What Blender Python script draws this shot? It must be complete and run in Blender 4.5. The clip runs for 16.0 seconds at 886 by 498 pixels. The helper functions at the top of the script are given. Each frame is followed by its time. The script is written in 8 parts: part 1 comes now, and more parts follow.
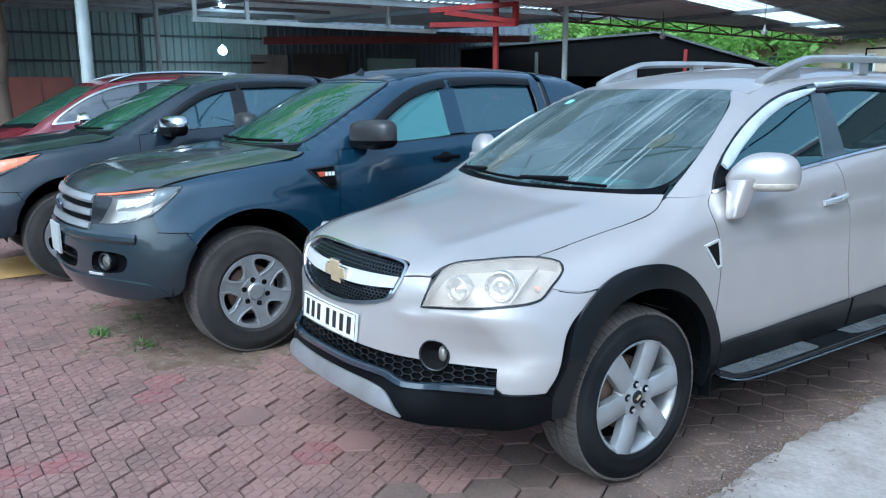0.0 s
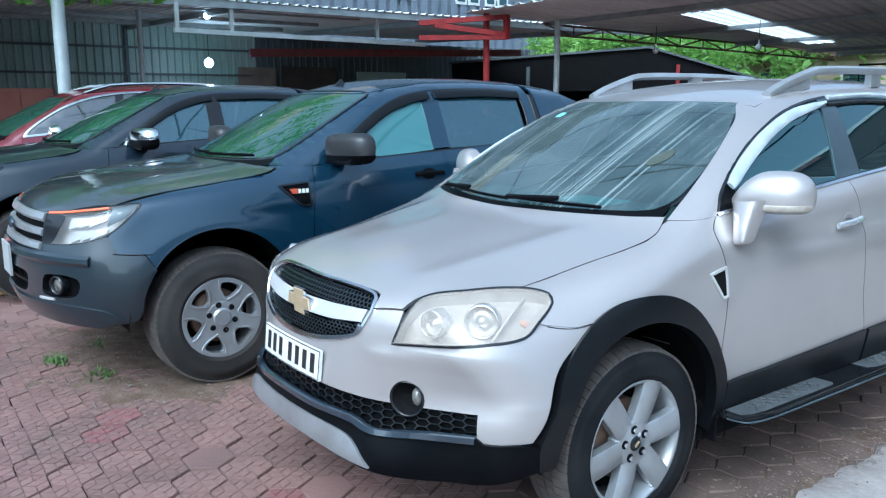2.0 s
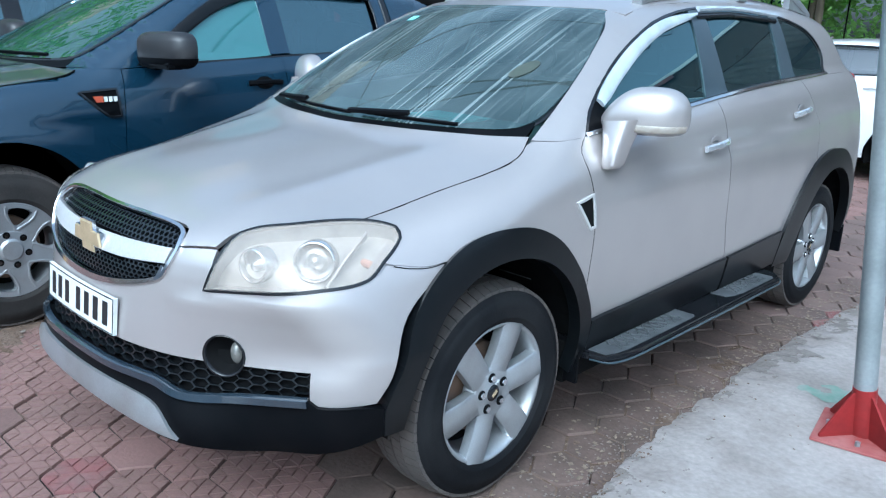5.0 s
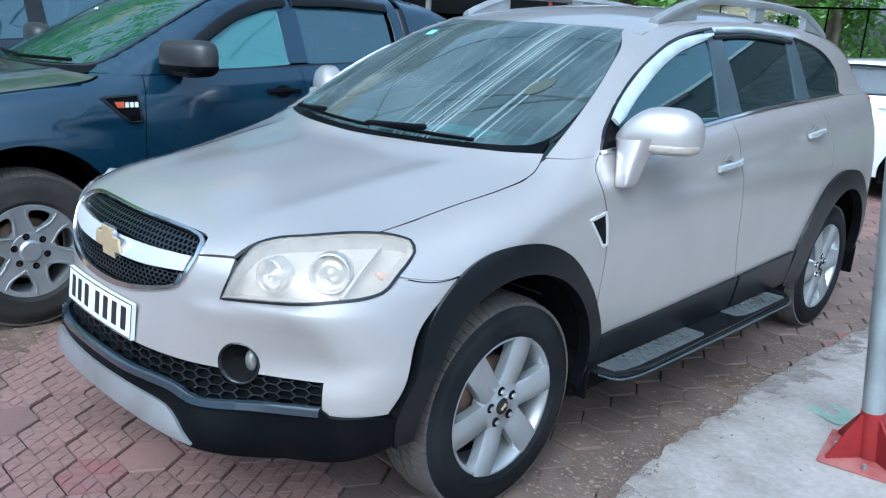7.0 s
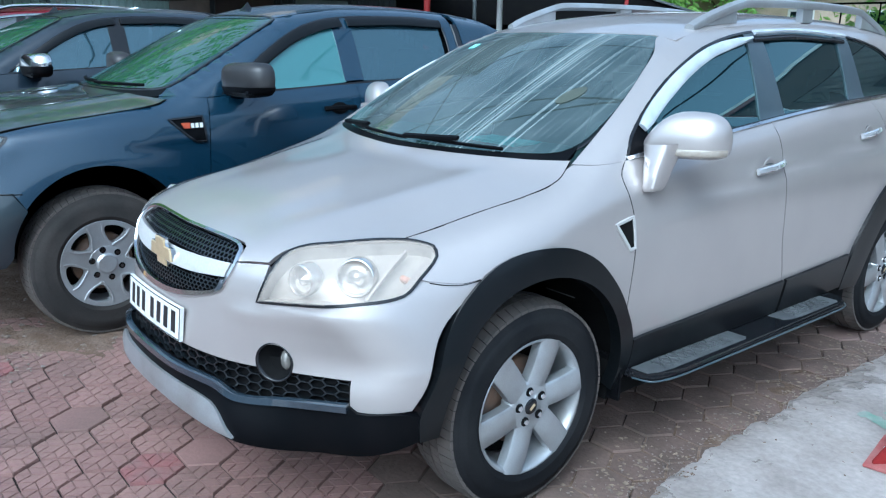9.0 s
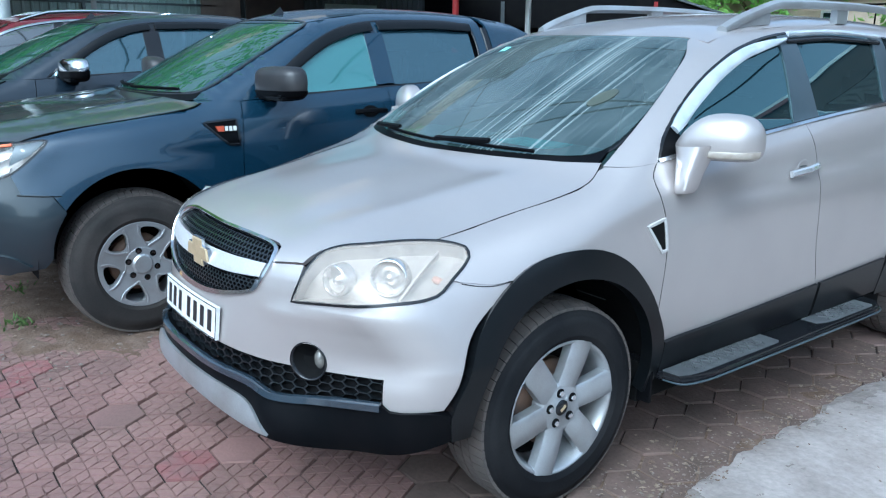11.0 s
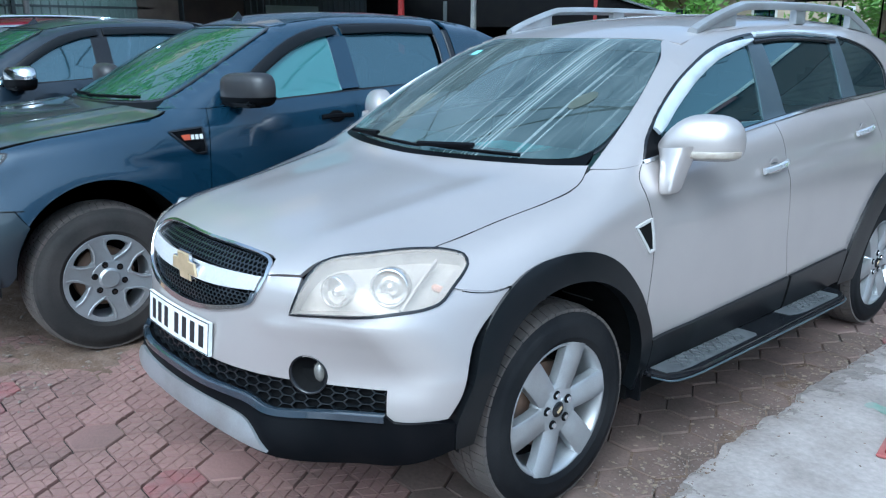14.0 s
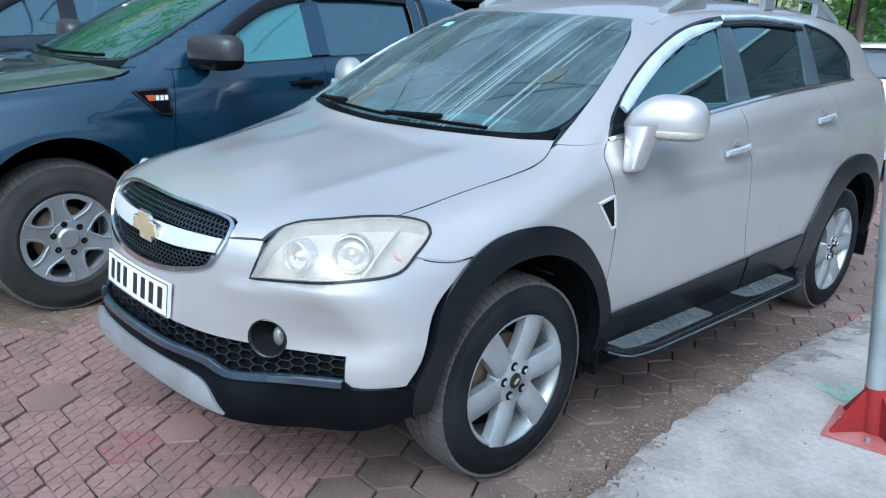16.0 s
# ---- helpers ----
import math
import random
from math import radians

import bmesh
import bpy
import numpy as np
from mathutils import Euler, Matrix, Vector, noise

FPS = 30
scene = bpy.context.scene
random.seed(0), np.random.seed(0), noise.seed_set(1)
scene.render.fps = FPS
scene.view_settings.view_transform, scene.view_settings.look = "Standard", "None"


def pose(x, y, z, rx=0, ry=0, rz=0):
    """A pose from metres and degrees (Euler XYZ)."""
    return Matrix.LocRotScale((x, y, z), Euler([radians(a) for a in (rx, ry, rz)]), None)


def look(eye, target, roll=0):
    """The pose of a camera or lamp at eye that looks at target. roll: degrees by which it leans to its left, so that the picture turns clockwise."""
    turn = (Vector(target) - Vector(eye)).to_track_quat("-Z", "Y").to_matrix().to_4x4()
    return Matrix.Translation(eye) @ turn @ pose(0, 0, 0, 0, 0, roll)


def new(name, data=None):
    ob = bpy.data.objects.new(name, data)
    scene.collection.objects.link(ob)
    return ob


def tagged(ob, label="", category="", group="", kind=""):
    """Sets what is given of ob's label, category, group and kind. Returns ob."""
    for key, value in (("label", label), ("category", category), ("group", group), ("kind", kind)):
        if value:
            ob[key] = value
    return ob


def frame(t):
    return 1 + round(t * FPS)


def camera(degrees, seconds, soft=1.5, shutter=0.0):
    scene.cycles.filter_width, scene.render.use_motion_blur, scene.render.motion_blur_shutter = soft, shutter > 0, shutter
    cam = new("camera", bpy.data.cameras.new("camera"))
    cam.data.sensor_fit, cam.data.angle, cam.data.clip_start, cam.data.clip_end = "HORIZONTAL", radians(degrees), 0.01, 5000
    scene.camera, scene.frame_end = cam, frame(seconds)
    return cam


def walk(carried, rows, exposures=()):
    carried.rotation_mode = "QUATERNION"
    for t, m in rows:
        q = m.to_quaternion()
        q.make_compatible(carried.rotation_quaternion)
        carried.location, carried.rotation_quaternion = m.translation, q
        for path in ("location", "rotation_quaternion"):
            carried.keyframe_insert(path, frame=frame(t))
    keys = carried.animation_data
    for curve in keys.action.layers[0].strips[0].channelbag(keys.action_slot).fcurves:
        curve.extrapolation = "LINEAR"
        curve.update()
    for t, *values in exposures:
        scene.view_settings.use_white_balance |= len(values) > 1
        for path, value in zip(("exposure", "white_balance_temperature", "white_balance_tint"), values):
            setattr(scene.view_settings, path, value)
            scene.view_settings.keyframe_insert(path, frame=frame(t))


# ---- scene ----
cam = camera(58.2, 16.0, soft=1.2)
PATH = [
    (0, (2.934, -2.397, 1.587), (1.329, -1.272, 1.189), -0.5),
    (0.5, (2.803, -2.353, 1.584), (1.197, -1.211, 1.245), 1.5),
    (1, (2.701, -2.357, 1.588), (1.055, -1.267, 1.264), 1.8),
    (1.5, (2.676, -2.288, 1.581), (1.025, -1.215, 1.23), 1.0),
    (2, (2.687, -2.15, 1.569), (1.088, -1.005, 1.206), -0.2),
    (2.5, (2.681, -2.027, 1.561), (1.173, -0.781, 1.145), 0.1),
    (3, (2.675, -1.932, 1.55), (1.2, -0.667, 1.078), 0.7),
    (3.5, (2.574, -1.876, 1.546), (1.165, -0.535, 1.079), 2.6),
    (4, (2.452, -1.889, 1.516), (1.075, -0.519, 1.036), 2.7),
    (4.5, (2.389, -1.857, 1.504), (1.065, -0.468, 0.939), 2.7),
    (5, (2.376, -1.826, 1.506), (1.05, -0.436, 0.949), 2.2),
    (5.2, (2.365, -1.839, 1.516), (1.028, -0.45, 0.985), 2.6),
    (7.3, (2.401, -1.853, 1.54), (1.052, -0.479, 0.998), 3.4),
    (7.5, (2.428, -1.824, 1.546), (1.066, -0.458, 1.018), 1.9),
    (8, (2.553, -1.801, 1.554), (1.145, -0.489, 1.011), 0.3),
    (8.5, (2.6, -1.779, 1.554), (1.115, -0.564, 0.99), -1.4),
    (9, (2.593, -1.792, 1.55), (1.097, -0.57, 1.031), 1.0),
    (9.5, (2.591, -1.796, 1.552), (1.128, -0.538, 1.025), 1.3),
    (10, (2.586, -1.811, 1.555), (1.088, -0.595, 1.027), 1.5),
    (10.2, (2.594, -1.812, 1.553), (1.078, -0.616, 1.033), 1.2),
    (12.3, (2.608, -1.84, 1.548), (1.042, -0.71, 1.028), 0.1),
    (12.5, (2.614, -1.843, 1.551), (1.027, -0.747, 1.022), -0.2),
    (13, (2.598, -1.855, 1.552), (1.017, -0.744, 1.039), -1.4),
    (13.5, (2.534, -1.891, 1.563), (1.022, -0.698, 1.024), -0.8),
    (14, (2.486, -1.937, 1.57), (1.036, -0.658, 1.057), 0.0),
    (14.5, (2.482, -1.962, 1.565), (1.055, -0.645, 1.084), 1.3),
    (15, (2.497, -1.931, 1.567), (1.134, -0.558, 1.058), 2.1),
    (15.5, (2.511, -1.913, 1.557), (1.173, -0.525, 1.023), 2.8),
    (16, (2.507, -1.935, 1.553), (1.125, -0.607, 0.984), 2.6),
]
walk(cam, [(t, look(eye, target, roll)) for t, eye, target, roll in PATH], [(0, 0.20, 4830, -4), (16, 0.20, 4830, -4)])



# ---------------------------------------------------------------- world, sun, exposure
world = bpy.data.worlds.new("sky")
scene.world = world
world.use_nodes = True
wn = world.node_tree.nodes
sky = wn.new("ShaderNodeTexSky")
sky.sky_type = "NISHITA"
sky.sun_disc = False
sky.sun_elevation, sky.sun_rotation = radians(48), radians(150)
sky.air_density, sky.dust_density, sky.ozone_density = 0.8, 6.0, 0.7
wn["Background"].inputs["Strength"].default_value = 0.30
haze = wn.new("ShaderNodeHueSaturation")
haze.inputs["Saturation"].default_value = 0.5
world.node_tree.links.new(sky.outputs[0], haze.inputs["Color"])
world.node_tree.links.new(haze.outputs[0], wn["Background"].inputs["Color"])
sun_data = bpy.data.lights.new("sun", "SUN")
sun_data.energy, sun_data.angle, sun_data.color = 0.36, radians(40), (1.0, 0.98, 0.95)
sun = new("sun", sun_data)
sun.matrix_world = look((6, -10, 14), (0, 0, 0))


# ---------------------------------------------------------------- materials
def mat(name, color, rough=0.5, metal=0.0, second=None, scale=6.0, fine=60.0, bump=0.0, coat=0.0, spec=0.5,
        rough_var=0.0, stretch=(1, 1, 1), per_object=0.0, fine_amount=0.25, in_place=False):
    """A surface with large stains (second colour), fine grain, roughness that varies, and relief."""
    m = bpy.data.materials.new(name)
    m.use_nodes = True
    n, l = m.node_tree.nodes, m.node_tree.links
    b = n["Principled BSDF"]
    b.inputs["Roughness"].default_value = rough
    b.inputs["Metallic"].default_value = metal
    b.inputs["Coat Weight"].default_value = coat
    b.inputs["Coat Roughness"].default_value = 0.04
    b.inputs["Specular IOR Level"].default_value = spec
    c1 = (*color, 1)
    c2 = (*(second or [v * 0.8 for v in color]), 1)
    co = n.new("ShaderNodeTexCoord")
    mp = n.new("ShaderNodeMapping")
    mp.inputs["Scale"].default_value = stretch
    l.new(n.new("ShaderNodeNewGeometry").outputs["Position"] if in_place else co.outputs["Object"], mp.inputs[0])
    big = n.new("ShaderNodeTexNoise")
    big.inputs["Scale"].default_value, big.inputs["Detail"].default_value = scale, 6
    small = n.new("ShaderNodeTexNoise")
    small.inputs["Scale"].default_value, small.inputs["Detail"].default_value = fine, 4
    l.new(mp.outputs[0], big.inputs["Vector"])
    l.new(mp.outputs[0], small.inputs["Vector"])
    ramp = n.new("ShaderNodeMapRange")
    ramp.inputs[1].default_value, ramp.inputs[2].default_value = 0.38, 0.66
    l.new(big.outputs[0], ramp.inputs[0])
    mix = n.new("ShaderNodeMix")
    mix.data_type = "RGBA"
    mix.inputs[6].default_value, mix.inputs[7].default_value = c1, c2
    l.new(ramp.outputs[0], mix.inputs[0])
    grain = n.new("ShaderNodeMix")
    grain.data_type, grain.blend_type = "RGBA", "MULTIPLY"
    grain.inputs[0].default_value = fine_amount
    l.new(mix.outputs[2], grain.inputs[6])
    l.new(small.outputs[0], grain.inputs[7])
    out = grain.outputs[2]
    if per_object:
        info = n.new("ShaderNodeObjectInfo")
        vr = n.new("ShaderNodeMapRange")
        vr.inputs[3].default_value, vr.inputs[4].default_value = 1 - per_object, 1 + per_object
        l.new(info.outputs["Random"], vr.inputs[0])
        hsv = n.new("ShaderNodeHueSaturation")
        l.new(vr.outputs[0], hsv.inputs["Value"])
        l.new(out, hsv.inputs["Color"])
        out = hsv.outputs[0]
    l.new(out, b.inputs["Base Color"])
    if rough_var:
        rr = n.new("ShaderNodeMapRange")
        rr.inputs[3].default_value, rr.inputs[4].default_value = max(rough - rough_var, 0.02), min(rough + rough_var, 1)
        l.new(big.outputs[0], rr.inputs[0])
        l.new(rr.outputs[0], b.inputs["Roughness"])
    if bump:
        bp = n.new("ShaderNodeBump")
        bp.inputs["Strength"].default_value, bp.inputs["Distance"].default_value = 0.6, bump
        l.new(small.outputs[0], bp.inputs["Height"])
        l.new(bp.outputs[0], b.inputs["Normal"])
    return m


def glow(name, color, strength):
    m = bpy.data.materials.new(name)
    m.use_nodes = True
    b = m.node_tree.nodes["Principled BSDF"]
    b.inputs["Emission Color"].default_value = (*color, 1)
    b.inputs["Emission Strength"].default_value = strength
    return m


def glass(name, tint, clear, rough=0.02, sheen=(1, 1, 1), gloss=0.9):
    """A tinted pane: a share of the light goes through, the rest is mirrored by the surface or lost."""
    m = bpy.data.materials.new(name)
    m.use_nodes = True
    n, l = m.node_tree.nodes, m.node_tree.links
    b = n["Principled BSDF"]
    b.inputs["Base Color"].default_value = (*tint, 1)
    b.inputs["Roughness"].default_value = rough
    b.inputs["Specular IOR Level"].default_value = gloss
    b.inputs["Specular Tint"].default_value = (*sheen, 1)
    b.inputs["IOR"].default_value = 1.95
    t = n.new("ShaderNodeBsdfTransparent")
    t.inputs[0].default_value = (*[0.3 + 0.7 * v / max(tint) for v in tint], 1)
    mx = n.new("ShaderNodeMixShader")
    mx.inputs[0].default_value = clear
    l.new(b.outputs[0], mx.inputs[1])
    l.new(t.outputs[0], mx.inputs[2])
    l.new(mx.outputs[0], n["Material Output"].inputs[0])
    return m


# ---------------------------------------------------------------- mesh helpers
def mesh_of(name, verts, faces, normals=None, smooth=False):
    me = bpy.data.meshes.new(name)
    me.from_pydata([tuple(map(float, v)) for v in verts], [], [tuple(map(int, f)) for f in faces])
    if smooth or normals is not None:
        me.polygons.foreach_set("use_smooth", [True] * len(me.polygons))
    me.update()
    if normals is not None:
        me.normals_split_custom_set_from_vertices([tuple(map(float, v)) for v in normals])
    return me


def put(name, me, material, parent=None, label="", at=None):
    if material is not None and not me.materials:
        me.materials.append(material)
    ob = new(name, me)
    if parent is not None:
        ob.parent = parent
    if at is not None:
        ob.matrix_basis = at
    if label:
        ob["label"] = label
    return ob


def part(name, bm, material, parent=None, label="", smooth=False, bevel=0.0):
    """Links a bmesh as one mesh object under a thing or a part."""
    if bevel:
        bmesh.ops.bevel(bm, geom=bm.edges[:], offset=bevel, segments=2, affect="EDGES", clamp_overlap=True)
    bmesh.ops.recalc_face_normals(bm, faces=bm.faces)
    me = bpy.data.meshes.new(name)
    bm.to_mesh(me)
    bm.free()
    if smooth:
        me.polygons.foreach_set("use_smooth", [True] * len(me.polygons))
        me.set_sharp_from_angle(angle=radians(40))
    return put(name, me, material, parent, label)


def thing(name, label, category, at=(0, 0, 0), group="", turn=0.0):
    ob = new(name)
    ob.matrix_basis = pose(*at, 0, 0, turn)
    return tagged(ob, label, category, group)


def add_box(bm, lo, hi):
    m = Matrix.Translation([(a + b) / 2 for a, b in zip(lo, hi)]) @ Matrix.Diagonal((*[b - a for a, b in zip(lo, hi)], 1))
    bmesh.ops.create_cube(bm, size=1, matrix=m)


def box(lo, hi):
    bm = bmesh.new()
    add_box(bm, lo, hi)
    return bm


def add_rod(bm, a, b, r, r2=None, seg=10):
    a, b = Vector(a), Vector(b)
    turn = (b - a).to_track_quat("Z", "Y").to_matrix().to_4x4()
    m = Matrix.Translation((a + b) / 2) @ turn
    bmesh.ops.create_cone(bm, cap_ends=True, segments=seg, radius1=r, radius2=r if r2 is None else r2, depth=(b - a).length, matrix=m)


def rod(a, b, r, r2=None, seg=12):
    bm = bmesh.new()
    add_rod(bm, a, b, r, r2, seg)
    return bm


def bar(a, b, w, h):
    """A square-section bar from a to b."""
    bm = bmesh.new()
    a, b = Vector(a), Vector(b)
    turn = (b - a).to_track_quat("Z", "Y").to_matrix().to_4x4()
    bmesh.ops.create_cube(bm, size=1, matrix=Matrix.Translation((a + b) / 2) @ turn @ Matrix.Diagonal((w, h, (b - a).length, 1)))
    return bm


def curve(*pts):
    """A smooth function through (a, b) pairs, straight beyond its ends."""
    X, Y = np.array(pts, float).T
    d = np.diff(Y) / np.diff(X)
    m = np.r_[d[0], (d[:-1] + d[1:]) / 2, d[-1]]

    def exact(x):
        i = np.clip(np.searchsorted(X, x) - 1, 0, len(X) - 2)
        h = X[i + 1] - X[i]
        t = np.clip((x - X[i]) / h, 0, 1)
        y = (2 * t**3 - 3 * t**2 + 1) * Y[i] + (t**3 - 2 * t**2 + t) * h * m[i] + (3 * t**2 - 2 * t**3) * Y[i + 1] + (t**3 - t**2) * h * m[i + 1]
        return y + np.minimum(x - X[0], 0) * m[0] + np.maximum(x - X[-1], 0) * m[-1]

    tx = np.linspace(X[0] - 2, X[-1] + 2, 16001)
    ty = exact(tx)

    def at(x):
        return np.interp(x, tx, ty)

    return at


def smax(a, b, k):
    h = np.maximum(k - np.abs(a - b), 0) / k
    return np.maximum(a, b) + h * h * k * 0.25


def smin(a, b, k):
    return -smax(-a, -b, k)


def grad(f, p):
    e = 1.5e-3
    g = np.stack([f(p + e * v) - f(p - e * v) for v in np.eye(3)], -1)
    return g / np.maximum(np.linalg.norm(g, axis=-1, keepdims=True), 1e-9)


AXIS_Y = 0.15


def cast(f, mode, q, far=None):
    """Drops 2D points on the body f: x from the side (y, z), y from the front (x, z), z from above (x, y), r round the nose (angle, z)."""
    q = np.atleast_2d(np.asarray(q, float))[:, :2]
    n = len(q)
    if mode == "x":
        o, d, t1 = np.c_[np.full(n, 1.5), q], np.tile((-1.0, 0, 0), (n, 1)), 1.5
    elif mode == "y":
        o, d, t1 = np.c_[q[:, 0], np.full(n, -1.7), q[:, 1]], np.tile((0, 1.0, 0), (n, 1)), 3.4
    elif mode == "b":
        o, d, t1 = np.c_[q[:, 0], np.full(n, 6.0), q[:, 1]], np.tile((0, -1.0, 0), (n, 1)), 3.4
    elif mode == "h":
        k = math.sqrt(0.5)
        o = np.c_[q[:, 0], k * q[:, 1] - 1.2, k * q[:, 1] + 1.2]
        d, t1 = np.tile((0, k, -k), (n, 1)), 2.6
    elif mode == "z":
        o, d, t1 = np.c_[q, np.full(n, 2.4)], np.tile((0, 0, -1.0), (n, 1)), 1.7
    else:
        way = np.c_[np.sin(q[:, 0]), -np.cos(q[:, 0]), np.zeros(n)]
        o, d, t1 = np.c_[2.2 * way[:, :1], AXIS_Y + 2.2 * way[:, 1:2], q[:, 1]], -way, 2.2
    if far:
        t1 = far
    lo, hi = np.zeros(n), np.full(n, t1)
    step = np.linspace(0, t1, 48)
    vals = np.array([f(o + s * d) for s in step])
    inside = vals < 0
    first = np.where(inside.any(0), inside.argmax(0), len(step) - 1)
    hi = step[first]
    lo = step[np.maximum(first - 1, 0)]
    for _ in range(18):
        mid = (lo + hi) / 2
        neg = f(o + mid[:, None] * d) < 0
        hi, lo = np.where(neg, mid, hi), np.where(neg, lo, mid)
    return o + hi[:, None] * d


def flow(pts, step=0.03, closed=True):
    """A smooth line through 2D or 3D points; a point with a trailing 1 is a sharp corner."""
    dim = 3 if len(pts[0]) > 3 else 2
    if dim == 2 and any(len(p) == 3 for p in pts):
        sharp = [len(p) == 3 for p in pts]
    else:
        sharp = [len(p) == 4 for p in pts]
    P = np.array([p[:dim] for p in pts], float)
    n = len(P)
    out = []
    for i in range(n if closed else n - 1):
        a, b = P[i], P[(i + 1) % n]
        pa = P[i - 1] if (closed or i > 0) and not sharp[i] else None
        nb = P[(i + 2) % n] if (closed or i < n - 2) and not sharp[(i + 1) % n] else None
        L = np.linalg.norm(b - a)
        ta = (b - a) if pa is None else (b - pa) * L / max(np.linalg.norm(b - a) + np.linalg.norm(a - pa), 1e-9)
        tb = (b - a) if nb is None else (nb - a) * L / max(np.linalg.norm(b - a) + np.linalg.norm(nb - b), 1e-9)
        k = max(int(np.ceil(L / step)), 1)
        t = np.linspace(0, 1, k, endpoint=False)[:, None]
        out.append((2 * t**3 - 3 * t**2 + 1) * a + (t**3 - 2 * t**2 + t) * ta + (3 * t**2 - 2 * t**3) * b + (t**3 - t**2) * tb)
    if not closed:
        out.append(P[-1:])
    return np.concatenate(out)


def inside_poly(q, poly):
    x, y = q[:, 0][:, None], q[:, 1][:, None]
    x1, y1 = poly[:, 0], poly[:, 1]
    x2, y2 = np.roll(x1, -1), np.roll(y1, -1)
    cross = ((y1 > y) != (y2 > y)) & (x < (x2 - x1) * (y - y1) / np.where(y2 == y1, 1e-12, y2 - y1) + x1)
    return cross.sum(1) % 2 == 1


def shrink(poly, d):
    """Moves a closed 2D line inwards by d."""
    nxt, prv = np.roll(poly, -1, 0), np.roll(poly, 1, 0)
    t = nxt - prv
    t /= np.maximum(np.linalg.norm(t, axis=1, keepdims=True), 1e-9)
    nrm = np.c_[-t[:, 1], t[:, 0]]
    area = np.sum(poly[:, 0] * nxt[:, 1] - nxt[:, 0] * poly[:, 1])
    return poly + nrm * d * (1 if area > 0 else -1)


def fill(loops, step):
    """Triangles that fill a 2D outline (the first loop) less its holes."""
    from mathutils.geometry import delaunay_2d_cdt
    pts, edges, base = [], [], 0
    for L in loops:
        k = len(L)
        pts += [Vector(map(float, p)) for p in L]
        edges += [(base + i, base + (i + 1) % k) for i in range(k)]
        base += k
    lo, hi = loops[0].min(0), loops[0].max(0)
    gx, gy = np.meshgrid(np.arange(lo[0], hi[0], step), np.arange(lo[1], hi[1], step * 0.87))
    gx = gx + (np.arange(gx.shape[0]) % 2)[:, None] * step / 2
    q = np.c_[gx.ravel(), gy.ravel()]
    if len(q):
        keep = inside_poly(q, loops[0])
        for L in loops[1:]:
            keep &= ~inside_poly(q, L)
        q = q[keep]
    if len(q):
        edge = np.concatenate(loops)
        near = np.sqrt(((q[:, None] - edge[None]) ** 2).sum(-1).min(1))
        pts += [Vector(map(float, p)) for p in q[near > step * 0.45]]
    v, _, faces, *_ = delaunay_2d_cdt(pts, edges, [], 0, 1e-6)
    V = np.array([tuple(p) for p in v])
    F = np.array([tuple(t) for t in faces if len(t) == 3])
    c = V[F].mean(1)
    ok = inside_poly(c, loops[0])
    for L in loops[1:]:
        ok &= ~inside_poly(c, L)
    return V, F[ok]


def skin(f, mode, loop, holes=(), step=0.045, edge=0.03, offset=0.0, thick=0.014, gap=0.0024, far=None):
    """Points, faces and normals of a sheet that lies on the body f inside an outline."""
    outer = shrink(flow(loop, edge), gap) if gap else flow(loop, edge)
    loops = [outer] + [flow(h, edge) for h in holes]
    V, F = fill(loops, step)
    P = cast(f, mode, V, far)
    N = grad(f, P)
    P = P + N * offset
    a, b, c = P[F[:, 0]], P[F[:, 1]], P[F[:, 2]]
    flip = np.einsum("ij,ij->i", np.cross(b - a, c - a), N[F[:, 0]]) < 0
    F[flip] = F[flip][:, ::-1]
    verts, faces, normals = [P], [F], [N]
    if thick:
        count = {}
        for t in F:
            for i in range(3):
                e = (t[i], t[(i + 1) % 3])
                if (e[1], e[0]) in count:
                    del count[(e[1], e[0])]
                else:
                    count[e] = 1
        E = np.array(list(count))
        if len(E):
            base, k = len(P), len(E)
            top = P[E]
            low = top - N[E] * thick
            side = np.cross(top[:, 1] - top[:, 0], N[E[:, 0]])
            side /= np.maximum(np.linalg.norm(side, axis=1, keepdims=True), 1e-9)
            quad = np.stack([top[:, 0], low[:, 0], low[:, 1], top[:, 1]], 1).reshape(-1, 3)
            verts.append(quad)
            normals.append(np.repeat(side, 4, 0))
            i = base + 4 * np.arange(k)
            q = np.c_[i, i + 1, i + 2, i + 3]
            faces.append(q)
    return np.concatenate(verts), [tuple(t) for s in faces for t in s], np.concatenate(normals)


def sheet(name, f, mode, loop, material, parent, label="", mirror=False, **kw):
    V, F, N = skin(f, mode, loop, **kw)
    if mirror:
        V, N = V * (-1, 1, 1), N * (-1, 1, 1)
        F = [t[::-1] for t in F]
    return put(name, mesh_of(name, V, F, N), material, parent, label)


def both(name, f, mode, loop, material, parent, label="", **kw):
    V, F, N = skin(f, mode, loop, **kw)
    W, M = V * (-1, 1, 1), N * (-1, 1, 1)
    return [put(name, mesh_of(name, V, F, N), material, parent, label), put(name, mesh_of(name, W, [t[::-1] for t in F], M), material, parent, label)]


